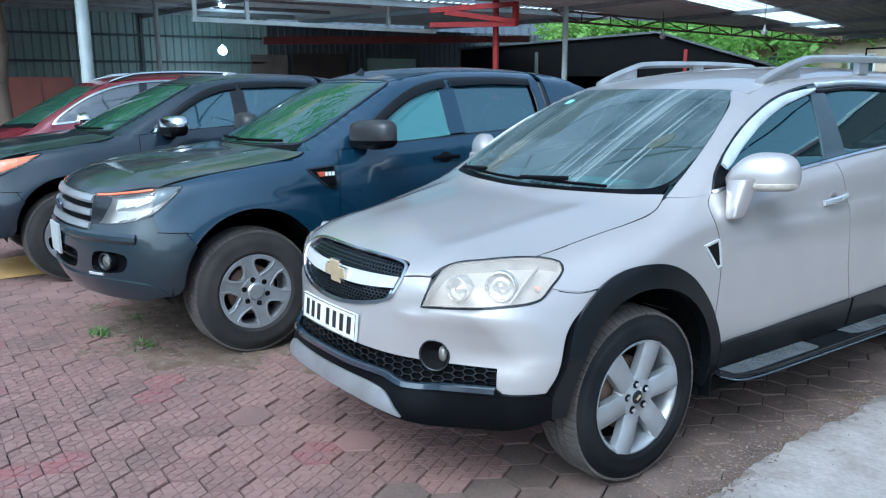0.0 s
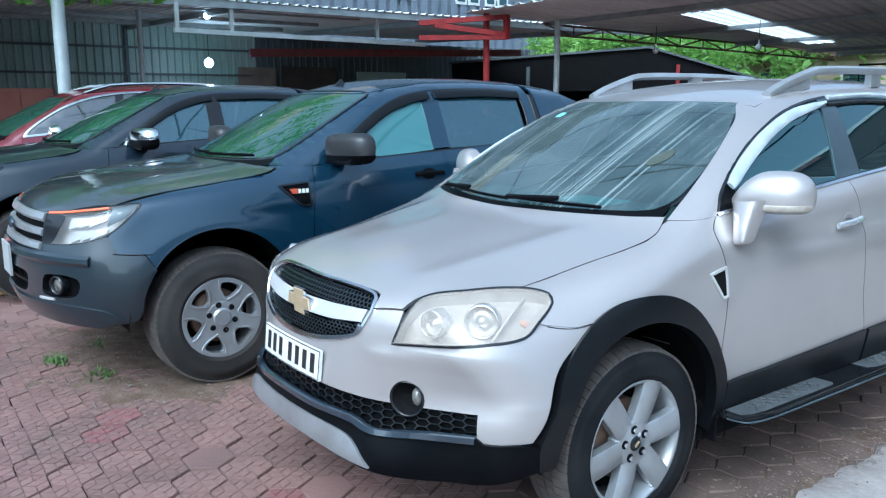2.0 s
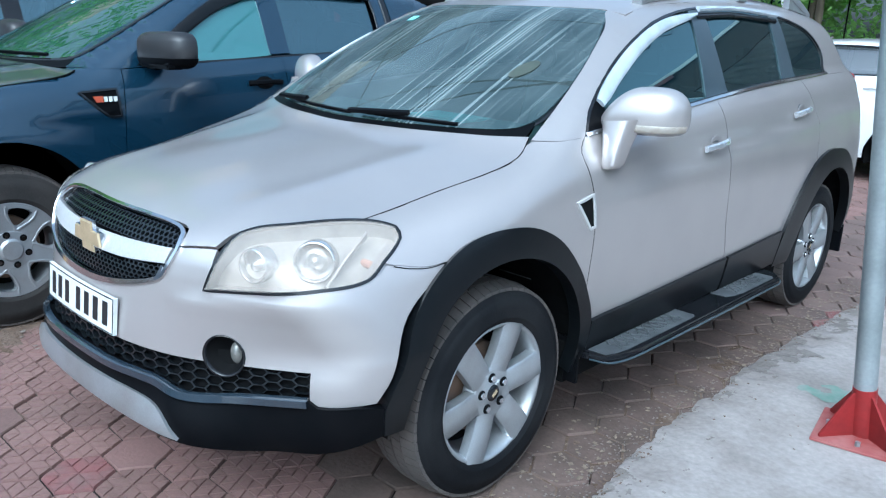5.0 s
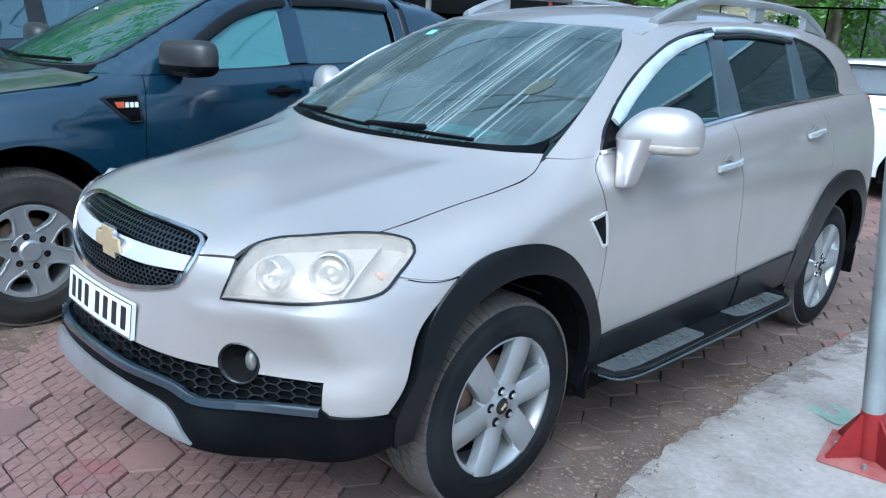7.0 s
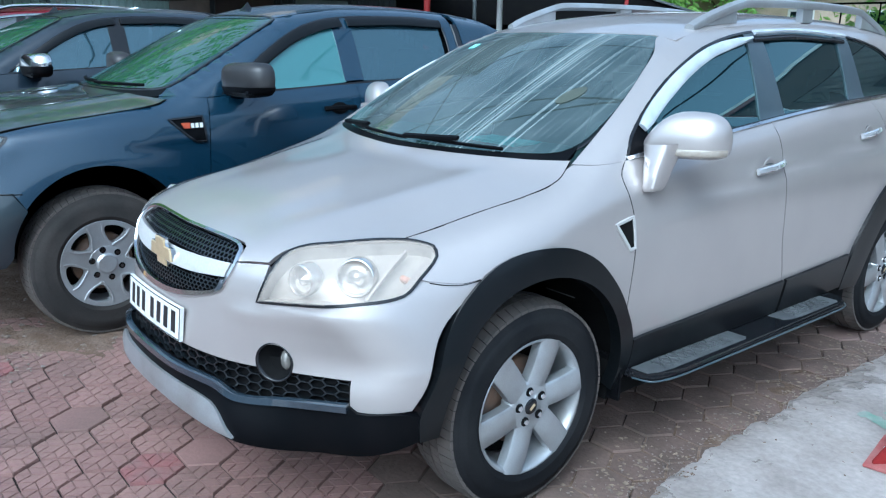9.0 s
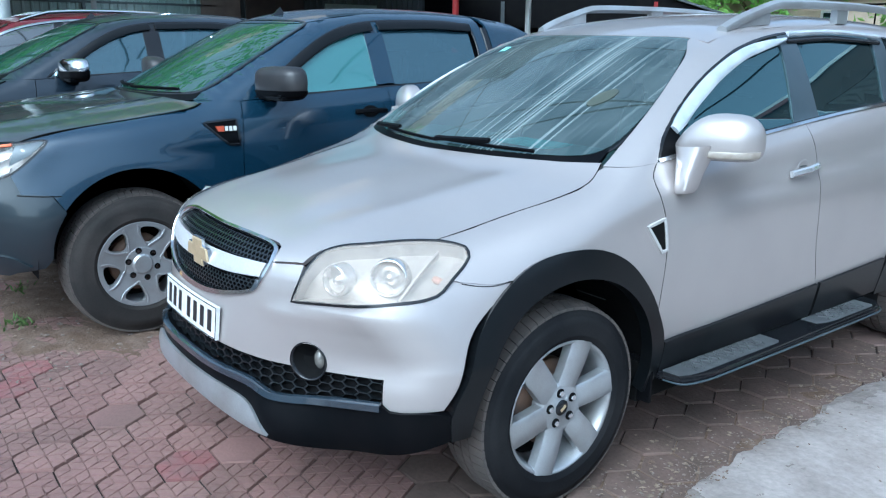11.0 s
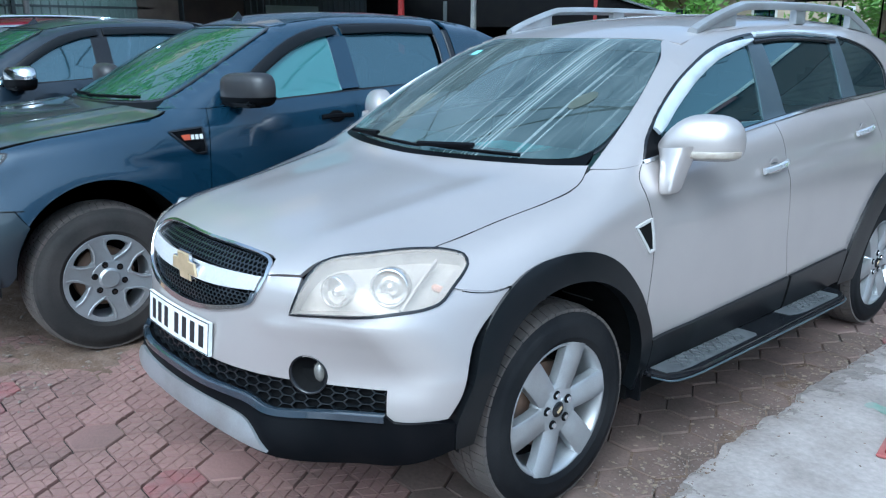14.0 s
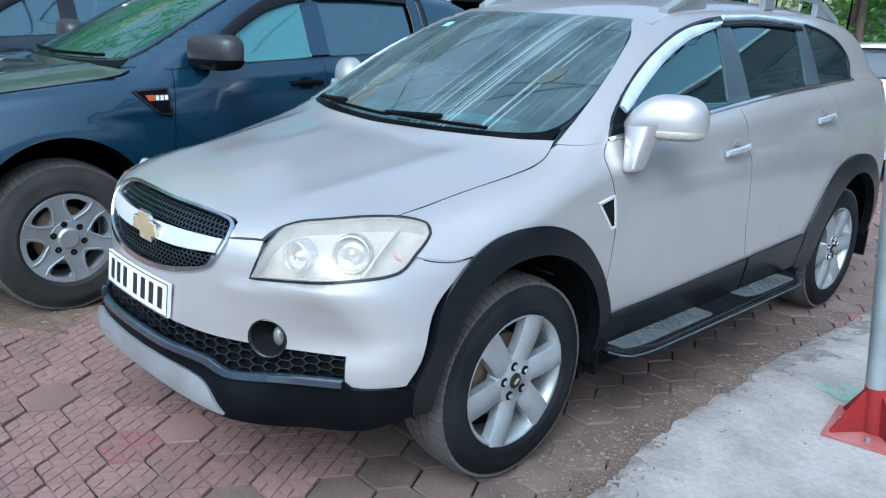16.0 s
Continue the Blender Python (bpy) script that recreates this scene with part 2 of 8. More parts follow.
def sweep(path, normals, wide, high, closed=False, round_=0.25):
    """A bar of rounded section that follows 3D points: wide along the surface, high along the normals."""
    P, N = np.array(path, float), np.array(normals, float)
    T = np.roll(P, -1, 0) - np.roll(P, 1, 0)
    if not closed:
        T[0], T[-1] = P[1] - P[0], P[-1] - P[-2]
    T /= np.maximum(np.linalg.norm(T, axis=1, keepdims=True), 1e-9)
    B = np.cross(T, N)
    B /= np.maximum(np.linalg.norm(B, axis=1, keepdims=True), 1e-9)
    c = round_
    sec = [(-1, 0), (-1, 1 - c), (-1 + c, 1), (1 - c, 1), (1, 1 - c), (1, 0)]
    wide = np.broadcast_to(np.asarray(wide, float), (len(P),))[:, None]
    high = np.broadcast_to(np.asarray(high, float), (len(P),))[:, None]
    rings = [P + B * a * wide / 2 + N * b * high for a, b in sec]
    n, k = len(P), len(sec)
    V = np.stack(rings, 1).reshape(-1, 3)
    F = []
    for i in range(n if closed else n - 1):
        j = (i + 1) % n
        F += [(i * k + s, i * k + (s + 1) % k, j * k + (s + 1) % k, j * k + s) for s in range(k)]
    if not closed:
        F += [tuple(range(k))[::-1], tuple((n - 1) * k + s for s in range(k))]
    return V, F


def ribbon(name, f, mode, pts, wide, high, material, parent, label="", closed=False, offset=0.0, mirror=False, step=0.02, round_=0.25, far=None):
    q = flow(pts, step, closed)
    P = cast(f, mode, q, far)
    N = grad(f, P)
    V, F = sweep(P + N * offset, N, wide, high, closed, round_)
    if mirror:
        V, F = V * (-1, 1, 1), [t[::-1] for t in F]
    bm = bmesh.new()
    me = mesh_of(name, V, F)
    bm.from_mesh(me)
    bpy.data.meshes.remove(me)
    return part(name, bm, material, parent, label, smooth=True)


def lathe(profile, seg=48, axis="x"):
    """A body of revolution: (radius, along) pairs, turned about the axis."""
    prof = np.array(profile, float)
    a = np.linspace(0, 2 * math.pi, seg, endpoint=False)
    V = np.array([(x, r * math.cos(t), r * math.sin(t)) for t in a for r, x in prof])
    k = len(prof)
    F = [(i * k + j, i * k + j + 1, (i + 1) % seg * k + j + 1, (i + 1) % seg * k + j) for i in range(seg) for j in range(k - 1)]
    return V, F


def bm_of(V, F):
    bm = bmesh.new()
    vs = [bm.verts.new(tuple(map(float, v))) for v in V]
    for f in F:
        try:
            bm.faces.new([vs[i] for i in f])
        except ValueError:
            pass
    return bm


def prism(poly, x0, x1):
    """A plate: a 2D outline (y, z) from x0 to x1."""
    n = len(poly)
    V = [(x0, *p) for p in poly] + [(x1, *p) for p in poly]
    F = [tuple(range(n)), tuple(range(2 * n - 1, n - 1, -1))] + [(i, n + i, n + (i + 1) % n, (i + 1) % n) for i in range(n)]
    return bm_of(V, F)


# ---------------------------------------------------------------- the materials of the place
PAVER_A, PAVER_B = (0.222, 0.126, 0.110), (0.168, 0.104, 0.088)
M_PAVER = mat("paver", PAVER_A, 0.85, second=PAVER_B, scale=2.0, fine=70, bump=0.004, per_object=0.13, rough_var=0.1, in_place=True)
M_PAVER_WORN = mat("worn red-brown paver", (0.178, 0.120, 0.098), 0.88, second=(0.112, 0.080, 0.064), scale=4.5, fine=60, bump=0.005, per_object=0.12, rough_var=0.1, fine_amount=0.45, in_place=True)
M_PAVER_RED = mat("red paver", (0.235, 0.092, 0.088), 0.85, second=(0.205, 0.118, 0.108), scale=9, fine=90, bump=0.003, per_object=0.12)
M_SOIL = mat("soil", (0.13, 0.10, 0.075), 0.95, second=(0.20, 0.16, 0.13), scale=1.6, fine=40, bump=0.01)
M_CONCRETE = mat("concrete", (0.385, 0.340, 0.318), 0.85, second=(0.285, 0.247, 0.228), scale=3.4, fine=45, bump=0.006, rough_var=0.1, fine_amount=0.45)
M_SILVER = mat("silver paint", (0.442, 0.404, 0.389), 0.35, 0.52, second=(0.424, 0.389, 0.375), scale=3.2, fine=900, coat=0.9, fine_amount=0.10, rough_var=0.05)
M_NAVY = mat("dark blue paint", (0.010, 0.033, 0.062), 0.22, 0.25, second=(0.013, 0.036, 0.062), scale=1.5, fine=700, coat=0.9, fine_amount=0.15)
# Dust, plus the grey-green sheen of mirrored trees and sky in the colour.
M_DUSTY = mat("dusty dark paint with painted sheen", (0.020, 0.034, 0.043), 0.32, 0.1, second=(0.036, 0.040, 0.040), scale=3, fine=300, coat=1.0)
# Dusty body blue, made darker where the bumper would mirror the ground.
M_BUMPER = mat("dusty blue bumper darkened for mirrored ground", (0.010, 0.022, 0.032), 0.30, 0.15, second=(0.018, 0.027, 0.033), scale=3, fine=300, coat=0.8)
M_BLACKCAR = mat("near-black blue paint", (0.010, 0.018, 0.029), 0.28, 0.1, second=(0.014, 0.021, 0.031), scale=2, fine=500, coat=0.8, spec=0.3)
M_REDCAR = mat("red paint", (0.15, 0.005, 0.018), 0.3, 0.2, second=(0.13, 0.005, 0.016), scale=2, fine=400, coat=1.0)
M_WHITECAR = mat("white paint", (0.72, 0.72, 0.72), 0.3, 0.0, second=(0.68, 0.68, 0.67), scale=2, fine=300, coat=0.9, fine_amount=0.08)
M_TRIM = mat("black plastic", (0.003, 0.0035, 0.0045), 0.42, second=(0.005, 0.005, 0.006), scale=8, fine=260, bump=0.0004, rough_var=0.1, spec=0.06)
M_GLOSS = mat("gloss black", (0.008, 0.009, 0.011), 0.18, second=(0.012, 0.012, 0.014), scale=6, fine=100)
# Near-black: the shade of gaps, wells and hollows is put into the colour.
M_DARK = mat("cavity shade black", (0.004, 0.004, 0.005), 0.9, second=(0.006, 0.006, 0.006), scale=4, spec=0.1)
M_RUBBER = mat("tyre rubber", (0.006, 0.0065, 0.008), 0.7, second=(0.015, 0.015, 0.016), scale=5, fine=120, bump=0.0010, spec=0.16)
M_TREAD = mat("dusty tread", (0.105, 0.086, 0.075), 0.85, second=(0.058, 0.052, 0.048), scale=6, fine=90, bump=0.002)
M_ALLOY = mat("silver alloy", (0.44, 0.455, 0.475), 0.34, 0.6, second=(0.35, 0.345, 0.34), scale=6, fine=200, fine_amount=0.2)
M_CHROME = mat("chrome", (0.80, 0.81, 0.83), 0.08, 1.0, second=(0.7, 0.71, 0.73), scale=5, fine=80)
M_BRIGHT = mat("satin bright trim", (0.62, 0.60, 0.59), 0.34, 0.35, second=(0.56, 0.54, 0.53), scale=5, fine=120)
M_FILM = mat("bright visor film", (0.66, 0.70, 0.74), 0.20, 0.3, second=(0.52, 0.57, 0.62), scale=9, fine=200)
M_GOLD = mat("gold badge", (0.60, 0.47, 0.29), 0.33, 0.4, second=(0.52, 0.40, 0.24), scale=30, fine=200)
M_LENS = glass("clear lens", (0.55, 0.54, 0.53), 0.86, 0.06)
M_LENS_HAZY = glass("hazy clear lens", (0.60, 0.55, 0.50), 0.74, 0.05, gloss=0.2)
M_PANE = glass("side pane", (0.004, 0.011, 0.015), 0.10, 0.01, (0.62, 1.0, 1.0))
M_PANE_GREEN = glass("green tinted pane", (0.06, 0.155, 0.16), 0.10, 0.04, (0.75, 1.0, 1.0), 0.7)
M_PANE_DARK = glass("dark pickup pane", (0.022, 0.045, 0.060), 0.10, 0.03, (0.75, 0.95, 1.0), 0.8)
M_REFLECTOR = mat("lamp reflector", (0.56, 0.535, 0.51), 0.50, 0.25, second=(0.43, 0.41, 0.395), scale=12, fine=60)
M_FACET = mat("bright lamp facet", (0.66, 0.66, 0.67), 0.25, 0.35, second=(0.56, 0.56, 0.58), scale=14, fine=50)
M_AMBER = mat("amber lens", (0.70, 0.13, 0.05), 0.25, second=(0.74, 0.20, 0.09), scale=10)
M_REDLENS = mat("red lens", (0.45, 0.02, 0.02), 0.2, second=(0.35, 0.02, 0.02), scale=10)
M_PLATE = mat("white plate", (0.78, 0.78, 0.76), 0.4, second=(0.70, 0.70, 0.68), scale=12, fine=90)
M_INK = mat("black ink", (0.015, 0.015, 0.017), 0.5)
M_STEEL = mat("galvanised steel", (0.40, 0.43, 0.44), 0.45, 0.6, second=(0.30, 0.33, 0.33), scale=5, fine=70)
M_PALE = mat("pale painted steel", (0.50, 0.55, 0.55), 0.5, 0.1, second=(0.40, 0.44, 0.43), scale=4, fine=60)
M_REDSTEEL = mat("red painted steel", (0.24, 0.020, 0.020), 0.55, second=(0.17, 0.018, 0.018), scale=6, fine=60, spec=0.25)
M_ROOF = mat("roof sheet underside", (0.74, 0.76, 0.75), 0.65, 0.05, second=(0.62, 0.64, 0.63), scale=0.7, fine=20)
M_GREENWALL = mat("grey-green sheet", (0.26, 0.34, 0.31), 0.55, 0.1, second=(0.33, 0.38, 0.35), scale=0.6, fine=15)
M_DARKWALL = mat("dark sheet", (0.085, 0.10, 0.105), 0.6, 0.1, second=(0.05, 0.06, 0.065), scale=0.7, fine=15)
M_BLUEWALL = mat("blue-grey cladding", (0.175, 0.205, 0.255), 0.6, second=(0.15, 0.18, 0.225), scale=0.8, fine=15)
M_WHITE = mat("white paint wall", (0.75, 0.76, 0.76), 0.6, second=(0.66, 0.67, 0.67), scale=2, fine=50)
M_BROWN = mat("red-brown cabinet", (0.42, 0.15, 0.105), 0.5, second=(0.34, 0.12, 0.085), scale=3, fine=50)
M_GREYBOX = mat("grey cabinet", (0.40, 0.42, 0.42), 0.5, second=(0.30, 0.32, 0.32), scale=3, fine=50)
M_BARK = mat("bark", (0.20, 0.15, 0.11), 0.9, second=(0.13, 0.10, 0.075), scale=5, fine=40, bump=0.01, stretch=(1, 1, 0.3))
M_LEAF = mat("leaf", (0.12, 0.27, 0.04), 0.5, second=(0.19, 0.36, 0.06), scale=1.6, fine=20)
# Lighter copy of the leaf: the sun on far foliage is put into its colour.
M_LEAF_LIGHT = mat("leaf lightened for sun", (0.24, 0.42, 0.09), 0.5, second=(0.13, 0.26, 0.05), scale=0.9, fine=20)
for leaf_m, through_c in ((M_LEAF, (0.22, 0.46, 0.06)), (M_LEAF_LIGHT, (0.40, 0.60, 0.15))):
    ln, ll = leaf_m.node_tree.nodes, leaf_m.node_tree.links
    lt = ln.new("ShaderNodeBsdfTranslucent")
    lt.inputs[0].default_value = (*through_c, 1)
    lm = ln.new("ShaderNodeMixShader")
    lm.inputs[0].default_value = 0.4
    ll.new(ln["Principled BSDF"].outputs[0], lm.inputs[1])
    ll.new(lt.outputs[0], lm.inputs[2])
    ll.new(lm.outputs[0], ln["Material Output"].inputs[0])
M_TARP = mat("ochre tarp", (0.55, 0.34, 0.11), 0.7, second=(0.42, 0.27, 0.11), scale=6, fine=40)
M_PAPER = mat("cyan paper", (0.25, 0.60, 0.58), 0.6, second=(0.30, 0.66, 0.63), scale=8)
M_GREENPAINT = mat("faded green paint", (0.17, 0.27, 0.215), 0.85, second=(0.27, 0.30, 0.265), scale=14, fine=40)
M_GRASS = mat("grass", (0.06, 0.12, 0.025), 0.7, second=(0.14, 0.22, 0.05), scale=20)
M_GRAVEL = mat("gravel", (0.17, 0.135, 0.115), 0.9, second=(0.25, 0.21, 0.185), scale=40, per_object=0.2)
M_LAMP = glow("lamp glow", (0.86, 0.95, 1.0), 110.0)
M_BROWNPANEL = mat("dark brown sheet", (0.06, 0.042, 0.034), 0.7, second=(0.04, 0.03, 0.026), scale=3, fine=30)
M_TANPANEL = mat("faded tan sheet", (0.20, 0.15, 0.12), 0.7, second=(0.15, 0.115, 0.095), scale=3, fine=30)
M_REDDARK = mat("dark red steel", (0.16, 0.025, 0.03), 0.5, second=(0.10, 0.02, 0.022), scale=5, fine=50)
M_RUST = mat("rusty steel", (0.20, 0.10, 0.075), 0.75, 0.2, second=(0.12, 0.075, 0.06), scale=7, fine=70)
M_BEIGE = mat("beige plaster", (0.60, 0.49, 0.38), 0.8, second=(0.44, 0.35, 0.27), scale=1.5, fine=30)


def translucent(name, color):
    m = bpy.data.materials.new(name)
    m.use_nodes = True
    n, l = m.node_tree.nodes, m.node_tree.links
    t = n.new("ShaderNodeBsdfTranslucent")
    t.inputs[0].default_value = (*color, 1)
    p = n.new("ShaderNodeBsdfTransparent")
    mx = n.new("ShaderNodeMixShader")
    mx.inputs[0].default_value = 0.45
    l.new(t.outputs[0], mx.inputs[1])
    l.new(p.outputs[0], mx.inputs[2])
    l.new(mx.outputs[0], n["Material Output"].inputs[0])
    return m


M_SKYLIGHT = translucent("translucent sheet", (0.92, 0.94, 0.95))
M_PAD = mat("grey rubber pad", (0.085, 0.09, 0.095), 0.6, second=(0.055, 0.058, 0.062), scale=12, fine=90)
M_CABIN = mat("grey cabin cloth", (0.10, 0.10, 0.10), 0.8, second=(0.13, 0.125, 0.12), scale=9, fine=150)
M_LAMPSTRIP = mat("pale lamp strip", (0.36, 0.31, 0.26), 0.2, 0.2, second=(0.48, 0.44, 0.38), scale=20)


def dusty_screen():
    """Windscreen glass with dust film and pale vertical run marks."""
    m = glass("windscreen glass", (0.006, 0.017, 0.017), 0.30, 0.012, (0.82, 1.0, 0.98), 1.0)
    n, l = m.node_tree.nodes, m.node_tree.links
    co = n.new("ShaderNodeTexCoord")
    mp = n.new("ShaderNodeMapping")
    mp.inputs["Scale"].default_value = (120, 0.5, 0.5)
    mp.inputs["Rotation"].default_value = (0, radians(-6), 0)
    l.new(co.outputs["Object"], mp.inputs[0])
    runs = n.new("ShaderNodeTexNoise")
    runs.inputs["Scale"].default_value, runs.inputs["Detail"].default_value = 1.0, 3
    l.new(mp.outputs[0], runs.inputs["Vector"])
    r = n.new("ShaderNodeMapRange")
    r.inputs[1].default_value, r.inputs[2].default_value = 0.50, 0.66
    r.inputs[4].default_value = 0.22
    l.new(runs.outputs[0], r.inputs[0])
    film = n.new("ShaderNodeTexNoise")
    film.inputs["Scale"].default_value = 4
    l.new(co.outputs["Object"], film.inputs["Vector"])
    f2 = n.new("ShaderNodeMapRange")
    f2.inputs[1].default_value, f2.inputs[2].default_value, f2.inputs[3].default_value, f2.inputs[4].default_value = 0.3, 0.7, 0.02, 0.08
    l.new(film.outputs[0], f2.inputs[0])
    add = n.new("ShaderNodeMath")
    wide = n.new("ShaderNodeMapping")
    wide.inputs["Scale"].default_value = (7, 0.15, 0.15)
    wide.inputs["Rotation"].default_value = (0, radians(-6), 0)
    l.new(co.outputs["Object"], wide.inputs[0])
    groups = n.new("ShaderNodeTexNoise")
    groups.inputs["Scale"].default_value = 1.0
    l.new(wide.outputs[0], groups.inputs["Vector"])
    gr = n.new("ShaderNodeMapRange")
    gr.inputs[1].default_value, gr.inputs[2].default_value = 0.26, 0.62
    l.new(groups.outputs[0], gr.inputs[0])
    thin = n.new("ShaderNodeMath")
    thin.operation = "MULTIPLY"
    l.new(r.outputs[0], thin.inputs[0])
    l.new(gr.outputs[0], thin.inputs[1])
    l.new(thin.outputs[0], add.inputs[0])
    l.new(f2.outputs[0], add.inputs[1])
    dust = n.new("ShaderNodeBsdfDiffuse")
    dust.inputs[0].default_value = (0.60, 0.69, 0.68, 1)
    mx = n.new("ShaderNodeMixShader")
    out = n["Material Output"]
    old = out.inputs[0].links[0].from_socket
    l.new(add.outputs[0], mx.inputs[0])
    l.new(old, mx.inputs[1])
    l.new(dust.outputs[0], mx.inputs[2])
    l.new(mx.outputs[0], out.inputs[0])
    return m


M_SCREEN = dusty_screen()
# The green base colour stands in for part of the mirrored leaves.
M_SCREEN2 = glass("windscreen with painted leaf green", (0.020, 0.060, 0.040), 0.10, 0.02)
M_MIRRORCAP = mat("faded black mirror cap", (0.018, 0.018, 0.020), 0.42, second=(0.032, 0.028, 0.027), scale=6, fine=100)
M_HANDLE = mat("chrome handle", (0.80, 0.81, 0.83), 0.16, 0.72, second=(0.72, 0.73, 0.75), scale=9, fine=80)
M_PILLAR = mat("grey satin pillar", (0.045, 0.065, 0.080), 0.30, 0.1, second=(0.060, 0.080, 0.095), scale=4, fine=120)
M_RING = mat("clear lamp ring", (0.70, 0.68, 0.66), 0.20, 0.75, second=(0.58, 0.57, 0.56), scale=9, fine=60)
M_BULB = mat("pale amber bulb", (0.55, 0.34, 0.27), 0.3, second=(0.6, 0.33, 0.24), scale=10)
M_ARCH = mat("satin black arch plastic", (0.004, 0.005, 0.006), 0.30, second=(0.007, 0.007, 0.008), scale=5, fine=200, bump=0.0003, spec=0.30)
M_MESH = mat("glossy dark mesh", (0.008, 0.010, 0.012), 0.22, second=(0.011, 0.012, 0.014), scale=9, fine=100, spec=0.5)
M_FOGGLASS = mat("dull fog lamp glass", (0.27, 0.255, 0.23), 0.22, 0.3, second=(0.10, 0.095, 0.09), scale=26, fine=90)
M_LEDGE = mat("glossy dark ledge", (0.018, 0.028, 0.040), 0.14, second=(0.024, 0.034, 0.046), scale=5, fine=120, coat=1.0, spec=0.9)
M_RUBBER_DUSTY = mat("dusty tyre rubber", (0.028, 0.026, 0.025), 0.8, second=(0.045, 0.040, 0.037), scale=5, fine=120, bump=0.001, spec=0.15)
M_REPEATER = mat("dark orange repeater", (0.50, 0.085, 0.03), 0.3, second=(0.42, 0.07, 0.03), scale=20)
M_OLIVE = mat("dark olive plastic", (0.060, 0.072, 0.055), 0.4, second=(0.075, 0.085, 0.065), scale=14, fine=90)


# ---------------------------------------------------------------- ground
def structure(name, bm, material, label, category="", **kw):
    return tagged(part(name, bm, material, None, "", **kw), label, category or name.split("_")[0], kind="structure")


def dip(x, y):
    """The paving sinks a little round the front wheel by the concrete."""
    a, b = min(max((x + 1.5) / 1.8, 0), 1), min(max((2.5 - y) / 1.9, 0), 1)
    return -0.026 * a * a * (3 - 2 * a) * b * b * (3 - 2 * b)


bm = bmesh.new()
bmesh.ops.create_grid(bm, x_segments=60, y_segments=60, size=400)
for v in bm.verts:
    v.co.z = -0.09
structure("ground", bm, M_SOIL, "bare brown soil under and around the paving", "ground")


def slab_left(y):
    """Where the ragged edge of the concrete runs."""
    return 1.155 - 0.09 * min(max(y / 0.8, 0), 1) + 0.05 * min(max((y - 2) / 1.2, 0), 1) + 0.045 * noise.noise(Vector((0, y * 2.1, 3))) + 0.022 * noise.noise(Vector((4, y * 9, 1))) + 0.010 * noise.noise(Vector((4, y * 31, 1)))


def slab_z(c, y):
    """Height of the concrete at c metres from its edge."""
    return dip(1.2, y) + 0.004 + 0.028 * min(c / 0.18, 1) ** 0.7 + 0.005 * noise.noise(Vector((c * 2, y * 1.5, 0))) + 0.007 * max(1 - c / 0.5, 0.15) * noise.noise(Vector((c * 14, y * 14, 2))) + 0.004 * max(1 - c / 0.4, 0.1) * noise.noise(Vector((c * 40, y * 40, 6)))


def slab():
    """The concrete strip: a sheet with a ragged edge along the pavers."""
    ys = np.concatenate([np.linspace(-14, -2, 60), np.linspace(-1.95, 5, 640), np.linspace(5.05, 16, 120)])
    left = [slab_left(y) for y in ys]
    cols = [0, 0.012, 0.025, 0.04, 0.06, 0.085, 0.11, 0.14, 0.18, 0.23, 0.29, 0.36, 0.45, 0.55, 0.7, 0.9, 1.2, 2.5, 5.0, 11.7]
    V, F, k = [], [], len(cols)
    for y, x0 in zip(ys, left):
        for j, c in enumerate(cols):
            V.append((x0 + c, y, slab_z(c, y)))
    for i in range(len(ys) - 1):
        F += [(i * k + j, i * k + j + 1, (i + 1) * k + j + 1, (i + 1) * k + j) for j in range(k - 1)]
    b = len(V)
    V += [(x0, y, -0.10) for y, x0 in zip(ys, left)]
    F += [(i * k, (i + 1) * k, b + i + 1, b + i) for i in range(len(ys) - 1)]
    return bm_of(V, F)


structure("pavement", slab(), M_CONCRETE, "worn pale concrete strip with a ragged edge", "pavement", smooth=True)


# ---------------------------------------------------------------- sheds round the yard
def corrugated(u0, u1, v0, v1, at, pitch=0.18, deep=0.03, flat=0.6):
    """A ribbed sheet: ribs run along v; at(u, v, d) gives the place, d the depth of the rib."""
    n = int((u1 - u0) / pitch)
    V, F = [], []
    for i in range(n + 1):
        u = u0 + (u1 - u0) * i / n
        w = (u1 - u0) / n
        for du, d in ((0, 0), (flat * w, 0), (flat * w + 0.12 * w, deep), (w * 0.88, deep)):
            if u + du > u1 + 1e-6:
                break
            V += [at(u + du, v0, d), at(u + du, v1, d)]
    k = len(V) // 2
    F = [(2 * i, 2 * i + 1, 2 * i + 3, 2 * i + 2) for i in range(k - 1)]
    return bm_of(V, F)


def thick(bm, t=0.004):
    bmesh.ops.recalc_face_normals(bm, faces=bm.faces)
    bmesh.ops.solidify(bm, geom=bm.faces[:], thickness=t)
    return bm


